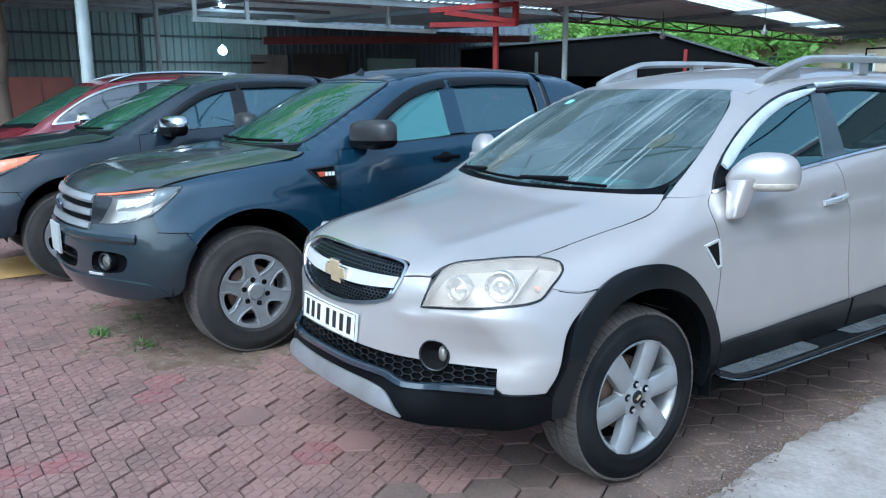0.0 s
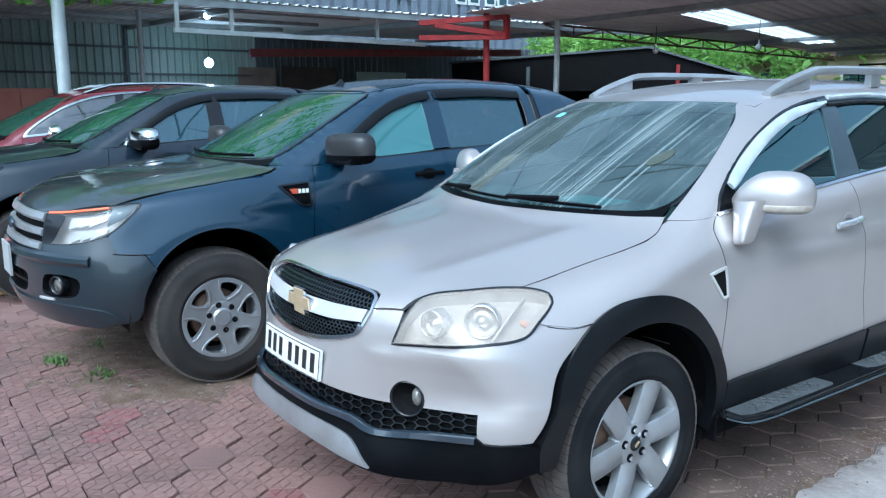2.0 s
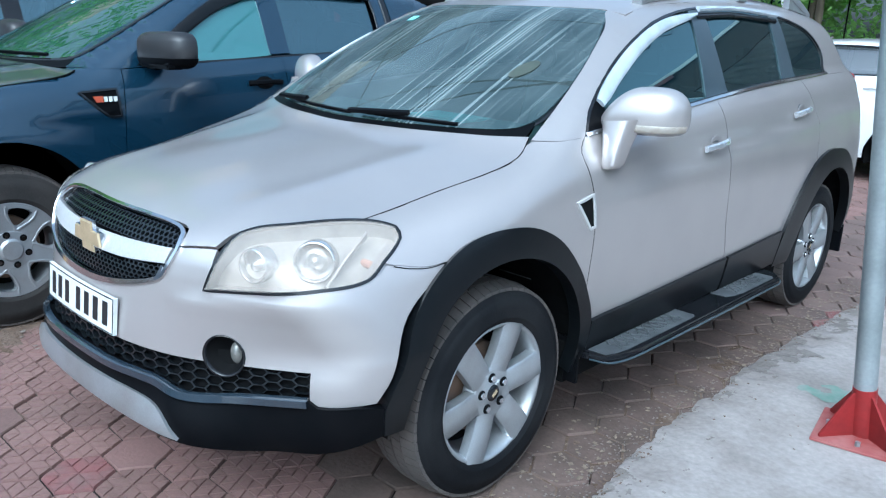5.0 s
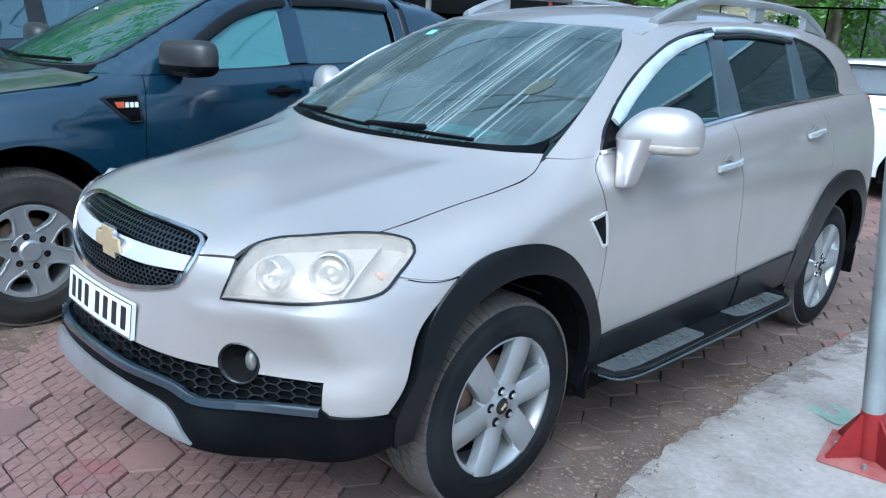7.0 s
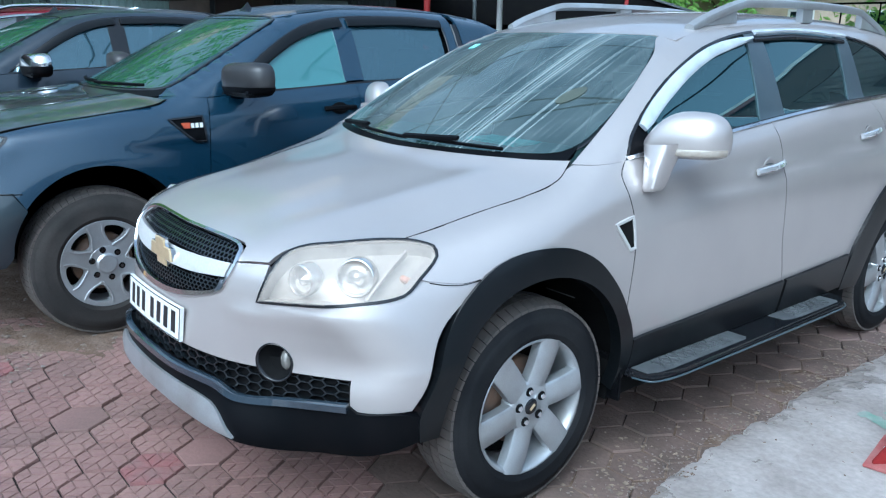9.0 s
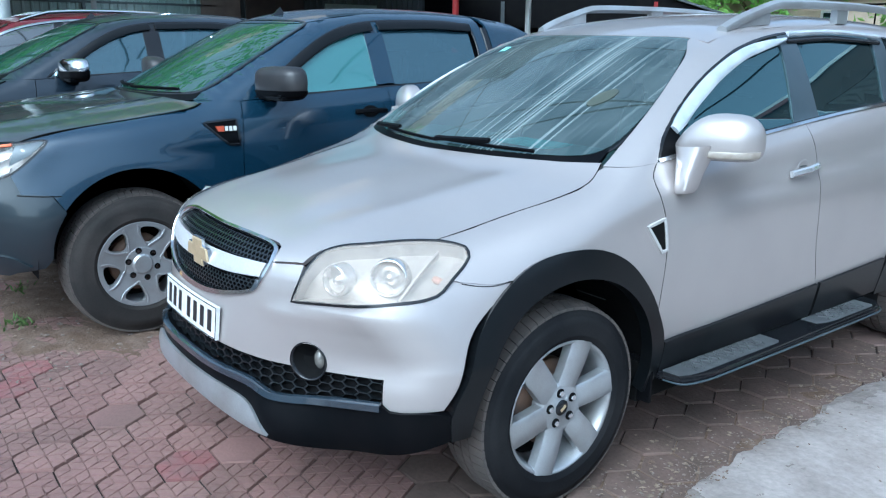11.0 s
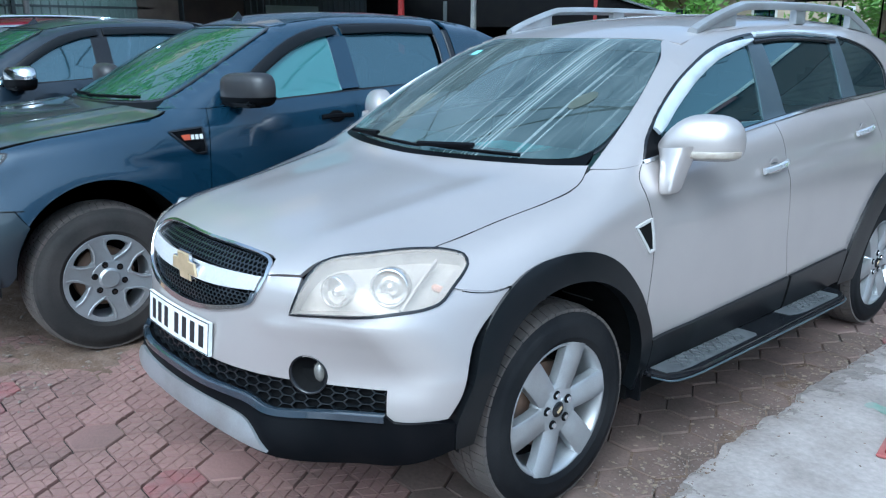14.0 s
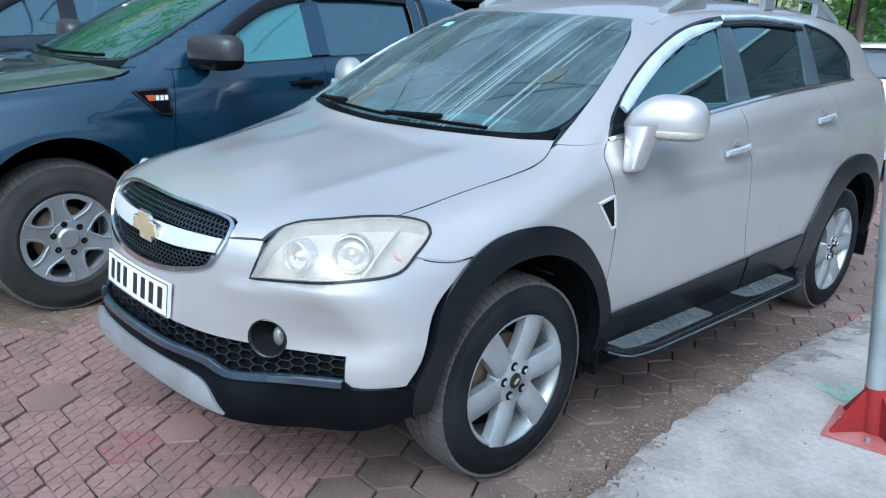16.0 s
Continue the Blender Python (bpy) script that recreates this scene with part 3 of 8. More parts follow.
WALL_X, EDGE_X, ROOF_Y = -17.0, -9.8, 7.1
structure("wall_west", thick(corrugated(-14, 6.1, 0, 3.4, lambda u, v, d: (WALL_X + d, u, v))), M_GREENWALL, "grey-green ribbed steel wall of the shed", "wall")
structure("wall_northwest", thick(corrugated(6.1, 15.4, 0, 3.2, lambda u, v, d: (WALL_X + d, u, v))), M_DARKWALL, "dark ribbed steel wall", "wall")
structure("ceiling_west", thick(corrugated(-12, 12.6, 0, 1, lambda u, v, d: (-9.75 - v * 7.4, u, 3.14 + 0.22 * v + d))), M_ROOF, "ribbed sheet roof of the west shed seen from below", "roof")
for y0, y1, z0, z1, m, what in ((-13.8, 6.0, 2.22, 2.27, M_DARKWALL, "dark rail along the shed wall"), (-13.8, 6.0, 2.82, 2.87, M_DARKWALL, "dark rail along the shed wall"), (6.75, 8.35, 0.0, 2.5, M_BROWNPANEL, "dark brown sheet leaning on the shed wall"), (5.6, 6.6, 0.0, 2.45, M_TANPANEL, "faded tan sheet on the shed wall"), (9.0, 10.6, 0.0, 2.4, M_GREENWALL, "grey-green sheet on the shed wall")):
    structure("trim", box((WALL_X + 0.04, y0, z0), (WALL_X + 0.10, y1, z1)), m, what, "panel", bevel=0.006)
for k, y in enumerate((-9.5, -6.4, -3.3, -0.2, 2.9)):
    structure("trim", box((WALL_X + 0.03, y, 0), (WALL_X + 0.09, y + 0.07, 3.3)), M_DARKWALL, "dark upright of the shed wall", "panel")
roof_z = lambda y: 3.20 - 0.022 * (y - ROOF_Y)
skew = lambda u, v: u - 0.27 * (v - 10.1) * min(max((u + 9.6) / 3.0, 0), 1)
SKY_X, SKY_Y = (-7.0, -6.0), (10.1, 17.3)
north = bmesh.new()
for x0, x1, y0, y1 in ((-9.6, SKY_X[0], ROOF_Y, 20.5), (SKY_X[0], SKY_X[1], ROOF_Y, SKY_Y[0]), (SKY_X[0], SKY_X[1], SKY_Y[1], 20.5), (SKY_X[1], 16, ROOF_Y, 20.5)):
    piece = thick(corrugated(x0, x1, y0, y1, lambda u, v, d: (skew(u, v), v, roof_z(v) + d), 0.25, 0.035))
    tmp = bpy.data.meshes.new("tmp")
    piece.to_mesh(tmp)
    piece.free()
    north.from_mesh(tmp)
    bpy.data.meshes.remove(tmp)
structure("ceiling_north", north, M_ROOF, "ribbed sheet roof of the north shed seen from below", "roof")
structure("skylight", thick(corrugated(SKY_X[0], SKY_X[1], SKY_Y[0], SKY_Y[1], lambda u, v, d: (skew(u, v), v, roof_z(v) + d - 0.006), 0.25, 0.035)), M_SKYLIGHT, "translucent roof sheet that lets daylight in", "skylight")


# Added pieces that raise the eave line mirrored in the SUV side glass.
structure("fascia_board", box((0.9, 7.02, 3.12), (12.9, 7.06, 3.62)), M_BROWNPANEL, "dark fascia board added at the eave for the side glass to mirror", "fascia")
structure("fascia_strip", box((0.9, 6.995, 3.60), (12.9, 7.065, 3.66)), M_WHITE, "pale strip added on the fascia for the side glass to mirror", "fascia")
structure("fascia_panel", box((3.1, 6.97, 3.53), (4.0, 7.015, 3.60)), M_REDDARK, "red panel added on the fascia for the side glass to mirror", "fascia")


def beam(name, a, b, w, h, material, label, category="beam", group=""):
    return tagged(part(name, bar(a, b, w, h), material, None), label, category, group, "structure")


for i, y in enumerate((9.2, 12.4, 15.6, 18.8, 20.3)):
    beam("purlin", (-9.6, y, roof_z(y) - 0.05), (16, y, roof_z(y) - 0.05), 0.06, 0.09, M_STEEL, "steel purlin under the sheet roof", group="purlins")
for i, x in enumerate((-11.5, -13.3, -15.1)):
    beam("purlin", (x, -12, 3.20 + 0.02 * i), (x, 6, 3.20 + 0.02 * i), 0.06, 0.09, M_STEEL, "steel purlin under the sheet roof", group="purlins")


def truss(name, a, b, high, n, material, label):
    """A flat truss: two chords and zigzag webs."""
    a, b = Vector(a), Vector(b)
    up = Vector((0, 0, high))
    ob = new(name)
    tagged(ob, label, "truss", "roof trusses", "structure")
    part("chord", bar(a, b, 0.04, 0.04), material, ob)
    part("chord", bar(a + up, b + up, 0.04, 0.04), material, ob)
    for i in range(n):
        p, q = a.lerp(b, i / n), a.lerp(b, (i + 1) / n)
        part("web", rod(p if i % 2 else p + up, q + up if i % 2 else q, 0.018, seg=6), material, ob)
        part("web", rod(q, q + up, 0.016, seg=6), material, ob)
    return ob


beam("eave_beam", (EDGE_X, 1.8, 2.66), (EDGE_X - 0.6, 6.8, 2.66), 0.07, 0.07, M_PALE, "pale steel beam under the west shed roof")
beam("eave_beam", (-13.0, 4.3, 2.56), (-13.0, 11.5, 2.78), 0.08, 0.16, M_REDDARK, "dark red steel beam inside the shed")
beam("eave_beam", (-9.82, -6.0, 3.08), (-9.82, 12.5, 3.08), 0.06, 0.10, M_STEEL, "grey steel beam along the roof edge")
for y in (2.75, 5.65, 1.85):
    beam("hanger", (EDGE_X - 0.12 * (y - 1.8), y, 2.66), (EDGE_X - 0.12 * (y - 1.8), y, 3.14), 0.06, 0.06, M_PALE, "short pale steel hanger under the roof", "post", "roof hangers")
for y in (-1.0, 3.0, 7.0, 11.0):
    beam("rafter", (-9.85, y, 3.08), (-17.0, y, 3.28), 0.06, 0.10, M_STEEL, "grey steel rafter of the west shed", "beam", "rafters")
for a, b in (((-9.7, 6.2, 2.98), (-8.9, 7.6, 3.10)), ((-9.7, 6.2, 2.72), (-8.9, 7.6, 2.74)), ((-9.5, 6.4, 2.94), (-8.9, 7.6, 2.78)), ((-8.9, 7.6, 2.70), (-8.9, 7.6, 3.14))):
    beam("bracket_bar", a, b, 0.09, 0.09, M_REDSTEEL, "red steel bar of the bracket between the sheds", "bracket", "red bracket bars")
truss("gable_truss", (-9.45, 9.0, 2.90), (-9.7, 20.4, 2.70), 0.20, 13, M_RUST, "rusty light steel roof truss")


def post(name, x, y, h, r, material, label, group="posts"):
    return tagged(part(name, rod((x, y, -0.04), (x, y, h), r, seg=14), material, None, smooth=True), label, "post", group, "structure")


post("shed_post", -9.0, 0.05, 3.3, 0.085, M_PALE, "pale steel post behind the parked cars")
post("shed_post", -8.8, 8.78, 3.1, 0.055, M_PALE, "thin pale steel post under the north shed")
post("shed_post", -9.3, 7.45, 3.2, 0.06, M_REDSTEEL, "red steel post at the shed corner")
post("shed_post", -12.4, 2.0, 3.2, 0.045, M_GREYBOX, "grey steel post of the west shed")
post("shed_post", 0.15, 19.5, 3.0, 0.07, M_PALE, "pale post at the back of the yard")


# ---------------------------------------------------------------- body shapes of the vehicles (front axle at y = 0, nose towards -y)
def swell(y, z, yc, zc, r0, r1, amount):
    """A soft bulge of the side round a wheel."""
    r = np.hypot(y - yc, z - zc)
    t = np.clip((r1 - r) / (r1 - r0), 0, 1)
    return amount * t * t * (3 - 2 * t)


suv_side = curve((0.15, 0.82), (0.30, 0.865), (0.45, 0.90), (0.65, 0.922), (0.85, 0.926), (1.0, 0.912), (1.12, 0.888), (1.25, 0.84), (1.4, 0.77))
suv_along = curve((-1.0, -0.06), (-0.5, -0.015), (0.0, -0.004), (0.7, 0.0), (1.8, 0.0), (2.7, -0.010), (3.2, -0.03), (3.7, -0.075))
suv_nose = curve((0.15, -0.80), (0.28, -0.90), (0.36, -0.945), (0.48, -0.95), (0.60, -0.942), (0.72, -0.918), (0.82, -0.892), (0.90, -0.868), (0.97, -0.78), (1.05, -0.66))
suv_bow = curve((0.2, 0.3), (0.37, 0.42), (0.5, 0.74), (0.57, 0.82), (0.68, 0.74), (0.77, 0.62), (0.9, 0.52), (1.05, 0.5))
suv_plan = curve((0.0, 0.0), (0.12, 0.004), (0.25, 0.025), (0.4, 0.09), (0.5, 0.16), (0.7, 0.33), (0.87, 0.48), (1.0, 0.6))
suv_pinch = curve((-0.9, 0.24), (-0.6, 0.15), (-0.4, 0.09), (-0.2, 0.045), (0.0, 0.015), (0.3, 0.0), (0.5, 0.0), (4.0, 0.0))
suv_belt = curve((0.2, 1.115), (0.45, 1.137), (0.87, 1.171), (1.29, 1.206), (2.08, 1.26), (2.82, 1.287), (3.6, 1.30))
suv_drop = curve((-0.9, 0.05), (-0.6, 0.085), (-0.3, 0.09), (0.0, 0.065), (0.3, 0.035), (0.6, 0.03))
suv_hood = curve((-0.95, 0.86), (-0.85, 0.905), (-0.75, 0.948), (-0.6, 0.99), (-0.3, 1.048), (0.0, 1.098), (0.3, 1.14), (0.6, 1.18))
suv_crease = curve((0.3, 0.925), (0.46, 0.935), (1.2, 0.993), (2.12, 1.062), (3.4, 1.15))
suv_tail = curve((0.2, 3.58), (0.5, 3.70), (0.8, 3.72), (1.0, 3.70), (1.2, 3.66))


def suv_low(p):
    x, y, z = np.abs(p[..., 0]), p[..., 1], p[..., 2]
    side = x - (suv_side(z) + suv_along(y) - np.clip((z - 0.6) / 0.3, 0, 1) * suv_pinch(y) + swell(y, z, 0, 0.36, 0.40, 0.62, 0.012) + swell(y, z, 2.707, 0.36, 0.40, 0.62, 0.012))
    side = side - 0.0075 * (1 - np.tanh((z - suv_crease(y)) / 0.021)) * np.clip((y - 0.35) / 0.4, 0, 1)
    wide = np.clip((x - 0.45) / 0.25, 0, 1)
    low = np.clip((0.66 - z) / 0.16, 0, 1)
    bow = suv_bow(z) + low * low * (3 - 2 * low) * wide * wide * (3 - 2 * wide) * (0.77 - suv_bow(z))
    shelf = 0.5 * (1 - np.tanh((z - 0.752 - 0.06 * (x - 0.42)) / 0.012)) * np.clip((x - 0.40) / 0.08, 0, 1) * np.clip((0.86 - x) / 0.14, 0, 1) * np.clip((z - 0.57) / 0.15, 0, 1)
    front = (suv_nose(z) + bow * suv_plan(x) - 0.010 * shelf - y) * 0.85
    top = z - (suv_hood(y) - suv_drop(y) * (x / 0.75) ** 2.4 + 0.010 * np.exp(-(((x - 0.50 - 0.12 * (y + 0.2)) / 0.08) ** 2)))
    back = y - (suv_tail(z) - 0.46 * (x / 0.9) ** 3)
    f = smax(smax(side, front, 0.10), back, 0.10)
    f = smax(f, np.where(y < 0.9, top, z - suv_belt(y) - 0.025), 0.11)
    return np.maximum(f, 0.20 - z)


suv_glass_side = curve((1.0, 0.885), (1.12, 0.862), (1.25, 0.81), (1.40, 0.738), (1.55, 0.652), (1.64, 0.585), (1.7, 0.53))
suv_screen = curve((1.0, -0.17), (1.12, 0.05), (1.25, 0.285), (1.40, 0.575), (1.55, 0.885), (1.62, 1.06), (1.68, 1.26))
suv_roof = curve((0.8, 1.575), (1.0, 1.607), (1.3, 1.650), (1.7, 1.684), (2.2, 1.695), (2.7, 1.676), (3.1, 1.63), (3.5, 1.56))
suv_rear = curve((1.0, 3.73), (1.2, 3.66), (1.4, 3.52), (1.55, 3.38), (1.66, 3.22))
suv_cab_along = curve((0.2, -0.01), (0.8, 0.0), (2.0, 0.0), (2.8, -0.022), (3.4, -0.055), (3.7, -0.09))


def suv_cab(p):
    x, y, z = np.abs(p[..., 0]), p[..., 1], p[..., 2]
    side = (x - (suv_glass_side(z) + suv_cab_along(y))) * 0.9
    screen = (suv_screen(z) + 0.21 * (x / 0.75) ** 2 - y) * 0.46
    roof = z - (suv_roof(y) - 0.05 * (x / 0.6) ** 2)
    rear = (y - (suv_rear(z) - 0.26 * (x / 0.7) ** 2.5)) * 0.9
    f = smax(smax(side, screen, 0.05), rear, 0.08)
    f = smax(f, roof, 0.07)
    return np.maximum(f, 0.9 - z)


def suv(p):
    return smin(suv_low(p), suv_cab(p), 0.025)


# pickup with a rounded cab; y of the front axle is 0
pick_side = curve((0.25, 0.83), (0.40, 0.875), (0.55, 0.905), (0.75, 0.922), (0.95, 0.928), (1.10, 0.915), (1.22, 0.888), (1.35, 0.83), (1.5, 0.75))
pick_along = curve((-1.0, -0.05), (-0.6, -0.02), (0.0, -0.003), (0.8, 0.0), (2.5, 0.0), (4.5, -0.02))
pick_nose = curve((0.25, -0.70), (0.40, -0.845), (0.52, -0.905), (0.66, -0.915), (0.76, -0.905), (0.86, -0.875), (0.97, -0.845), (1.04, -0.80), (1.12, -0.68))
pick_plan = curve((0.0, 0.0), (0.2, 0.01), (0.4, 0.045), (0.6, 0.11), (0.75, 0.20), (0.87, 0.31), (1.0, 0.48))
pick_hood = curve((-0.95, 1.01), (-0.85, 1.045), (-0.7, 1.09), (-0.4, 1.14), (0.0, 1.185), (0.4, 1.225), (0.8, 1.255))
pick_drop = curve((-0.9, 0.05), (-0.5, 0.06), (0.0, 0.05), (0.5, 0.04), (1.0, 0.03))
pick_pinch = curve((-0.9, 0.10), (-0.6, 0.07), (-0.4, 0.04), (-0.2, 0.015), (0.0, 0.0), (0.5, 0.0), (5.0, 0.0))
pick_belt = curve((0.3, 1.185), (0.73, 1.208), (1.55, 1.262), (2.5, 1.29), (4.5, 1.31))


def pick_low(p):
    x, y, z = np.abs(p[..., 0]), p[..., 1], p[..., 2]
    side = x - (pick_side(z) + pick_along(y) - np.clip((z - 0.7) / 0.3, 0, 1) * pick_pinch(y) + swell(y, z, 0, 0.385, 0.47, 0.70, 0.030) + swell(y, z, 3.22, 0.385, 0.47, 0.70, 0.030))
    front = (pick_nose(z) + pick_plan(x) - y) * 0.85
    top = z - (pick_hood(y) - pick_drop(y) * (x / 0.8) ** 2.6 + 0.012 * np.exp(-(((x - 0.52) / 0.06) ** 2)) * np.clip((y + 0.8) / 0.3, 0, 1))
    f = smax(smax(side, front, 0.10), y - 4.40, 0.08)
    f = smax(f, np.where(y < 0.9, top, z - pick_belt(y) - 0.02), 0.09)
    return np.maximum(f, 0.30 - z)


pick_cabside = curve((1.0, 0.915), (1.2, 0.868), (1.35, 0.81), (1.5, 0.742), (1.62, 0.675), (1.7, 0.62), (1.8, 0.54))
pick_screen = curve((1.0, -0.17), (1.1, 0.02), (1.25, 0.30), (1.45, 0.68), (1.636, 1.05), (1.70, 1.22), (1.76, 1.45))
pick_roof = curve((0.9, 1.60), (1.15, 1.68), (1.5, 1.728), (2.0, 1.745), (2.4, 1.735), (2.6, 1.72), (3.0, 1.705), (3.6, 1.69), (4.3, 1.66))


def pick_cab(p):
    x, y, z = np.abs(p[..., 0]), p[..., 1], p[..., 2]
    side = (x - pick_cabside(z) - np.clip((y - 2.6) * -0.02, -0.03, 0)) * 0.92
    screen = (pick_screen(z) + 0.16 * (x / 0.65) ** 2 - y) * 0.48
    roof = z - (pick_roof(y) - 0.05 * (x / 0.6) ** 2.4)
    f = smax(smax(side, screen, 0.05), (y - 2.74 - (1.70 - z) * 2.1) * 0.43, 0.06)
    return np.maximum(smax(f, roof, 0.08), 1.0 - z)


def pick(p):
    return smin(pick_low(p), pick_cab(p), 0.03)


# ---------------------------------------------------------------- wheels
def tyre_meshes(R, width, rim_r):
    """Tyre carcass and tread of a road wheel about the x axis; the outside face looks along +x."""
    w = width / 2
    carcass = [(rim_r - 0.004, w - 0.022), (rim_r + 0.010, w - 0.006), (rim_r + 0.017, w - 0.006), (rim_r + 0.020, w - 0.002), (rim_r + 0.024, w - 0.003), (rim_r + 0.45 * (R - rim_r), w), (R - 0.044, w - 0.005), (R - 0.041, w - 0.010), (R - 0.035, w - 0.010), (R - 0.012, w - 0.028),
               (R - 0.010, -w + 0.028), (R - 0.035, -w + 0.010), (rim_r + 0.45 * (R - rim_r), -w), (rim_r, -w + 0.01)]
    V, F = lathe(carcass, 64)
    side = (V, F)
    n, V, F = 66, [], []
    rows = [(-w + 0.020, -0.045), (-0.041, -0.004), (0.004, 0.041), (0.045, w - 0.020)]
    for j, (x0, x1) in enumerate(rows):
        for i in range(n):
            a0 = 2 * math.pi * (i + 0.5 * (j % 2)) / n
            a1 = a0 + 2 * math.pi * 0.90 / n
            skew = 0.025 if j in (0, 3) else 0.012
            b = len(V)
            for x, da in ((x0, 0), (x1, skew)):
                for r in (R - 0.014, R):
                    rr = r - (0.012 if abs(x) > w - 0.03 else 0)
                    for a in (a0 + da, a1 + da):
                        V.append((x, rr * math.cos(a), rr * math.sin(a)))
            F += [tuple(b + k for k in q) for q in ((2, 3, 7, 6), (0, 2, 6, 4), (1, 5, 7, 3), (0, 1, 3, 2), (4, 6, 7, 5))]
    return side, (V, F)


def spoke(y0, y1, w0, w1, x0, x1, depth, twist=0.0):
    """One tapering spoke that stands along +z, from radius y0 to y1."""
    V, F, n = [], [], 7
    for i in range(n):
        t = i / (n - 1)
        r, w = y0 + (y1 - y0) * t, w0 + (w1 - w0) * t
        x = x0 + (x1 - x0) * t + 0.004 * math.sin(t * math.pi)
        s = twist * t
        V += [(x - depth, s - w / 2, r), (x - 0.006, s - w / 2, r), (x, s - w / 2 + 0.008, r), (x, s + w / 2 - 0.008, r), (x - 0.006, s + w / 2, r), (x - depth, s + w / 2, r)]
    for i in range(n - 1):
        F += [(i * 6 + k, i * 6 + (k + 1) % 6, i * 6 + 6 + (k + 1) % 6, i * 6 + 6 + k) for k in range(6)]
    return V, F


def turned(V, a):
    c, s = math.cos(a), math.sin(a)
    return [(x, y * c - z * s, y * s + z * c) for x, y, z in V]


def pierced_face(hub, rim_r, face, count):
    """A cast wheel face with rounded openings between forked spokes, and a raised rib along each fork."""
    lift = lambda r: face - 0.012 + 0.008 * np.clip((r - 0.09) / (rim_r - 0.09), 0, 1)
    circle = lambda r, n: np.array([(r * math.cos(2 * math.pi * k / n), r * math.sin(2 * math.pi * k / n)) for k in range(n)])
    holes = []
    for k in range(count):
        a = 2 * math.pi * k / count
        pts = [(0.118, -0.10), (0.118, 0.10), (0.145, 0.24), (0.180, 0.300), (0.199, 0.255), (0.204, 0.0), (0.199, -0.255), (0.180, -0.300), (0.145, -0.24)]
        holes.append(flow([(r * math.cos(a + t), r * math.sin(a + t)) for r, t in pts], 0.012))
    V, F = fill([circle(rim_r, 72)] + holes, 0.018)
    r = np.hypot(V[:, 0], V[:, 1])
    top = np.c_[lift(r), V]
    n = len(V)
    faces = [tuple(t) for t in F]
    count_edges = {}
    for t in faces:
        for i in range(3):
            e = (t[i], t[(i + 1) % 3])
            if (e[1], e[0]) in count_edges:
                del count_edges[(e[1], e[0])]
            else:
                count_edges[e] = 1
    low = top - (0.035, 0, 0)
    sides = [(a, b, n + b, n + a) for a, b in count_edges]
    part("wheel_face", bm_of(np.concatenate([top, low]), faces + sides), M_ALLOY, hub, "silver alloy face with rounded openings", smooth=True)
    for k in range(count):
        a = 2 * math.pi * k / count
        for s in (1, -1):
            pts = [(0.098, 0.035), (0.118, 0.165), (0.145, 0.300), (0.180, 0.355), (0.212, 0.335)]
            q = flow([(r * math.cos(a + s * t), r * math.sin(a + s * t)) for r, t in pts], 0.010, False)
            P = np.c_[lift(np.hypot(q[:, 0], q[:, 1])), q]
            V, F = sweep(P, np.tile((1.0, 0, 0), (len(P), 1)), 0.010, 0.004, round_=0.4)
            part("rib", bm_of(V, F), M_ALLOY, hub, smooth=True)


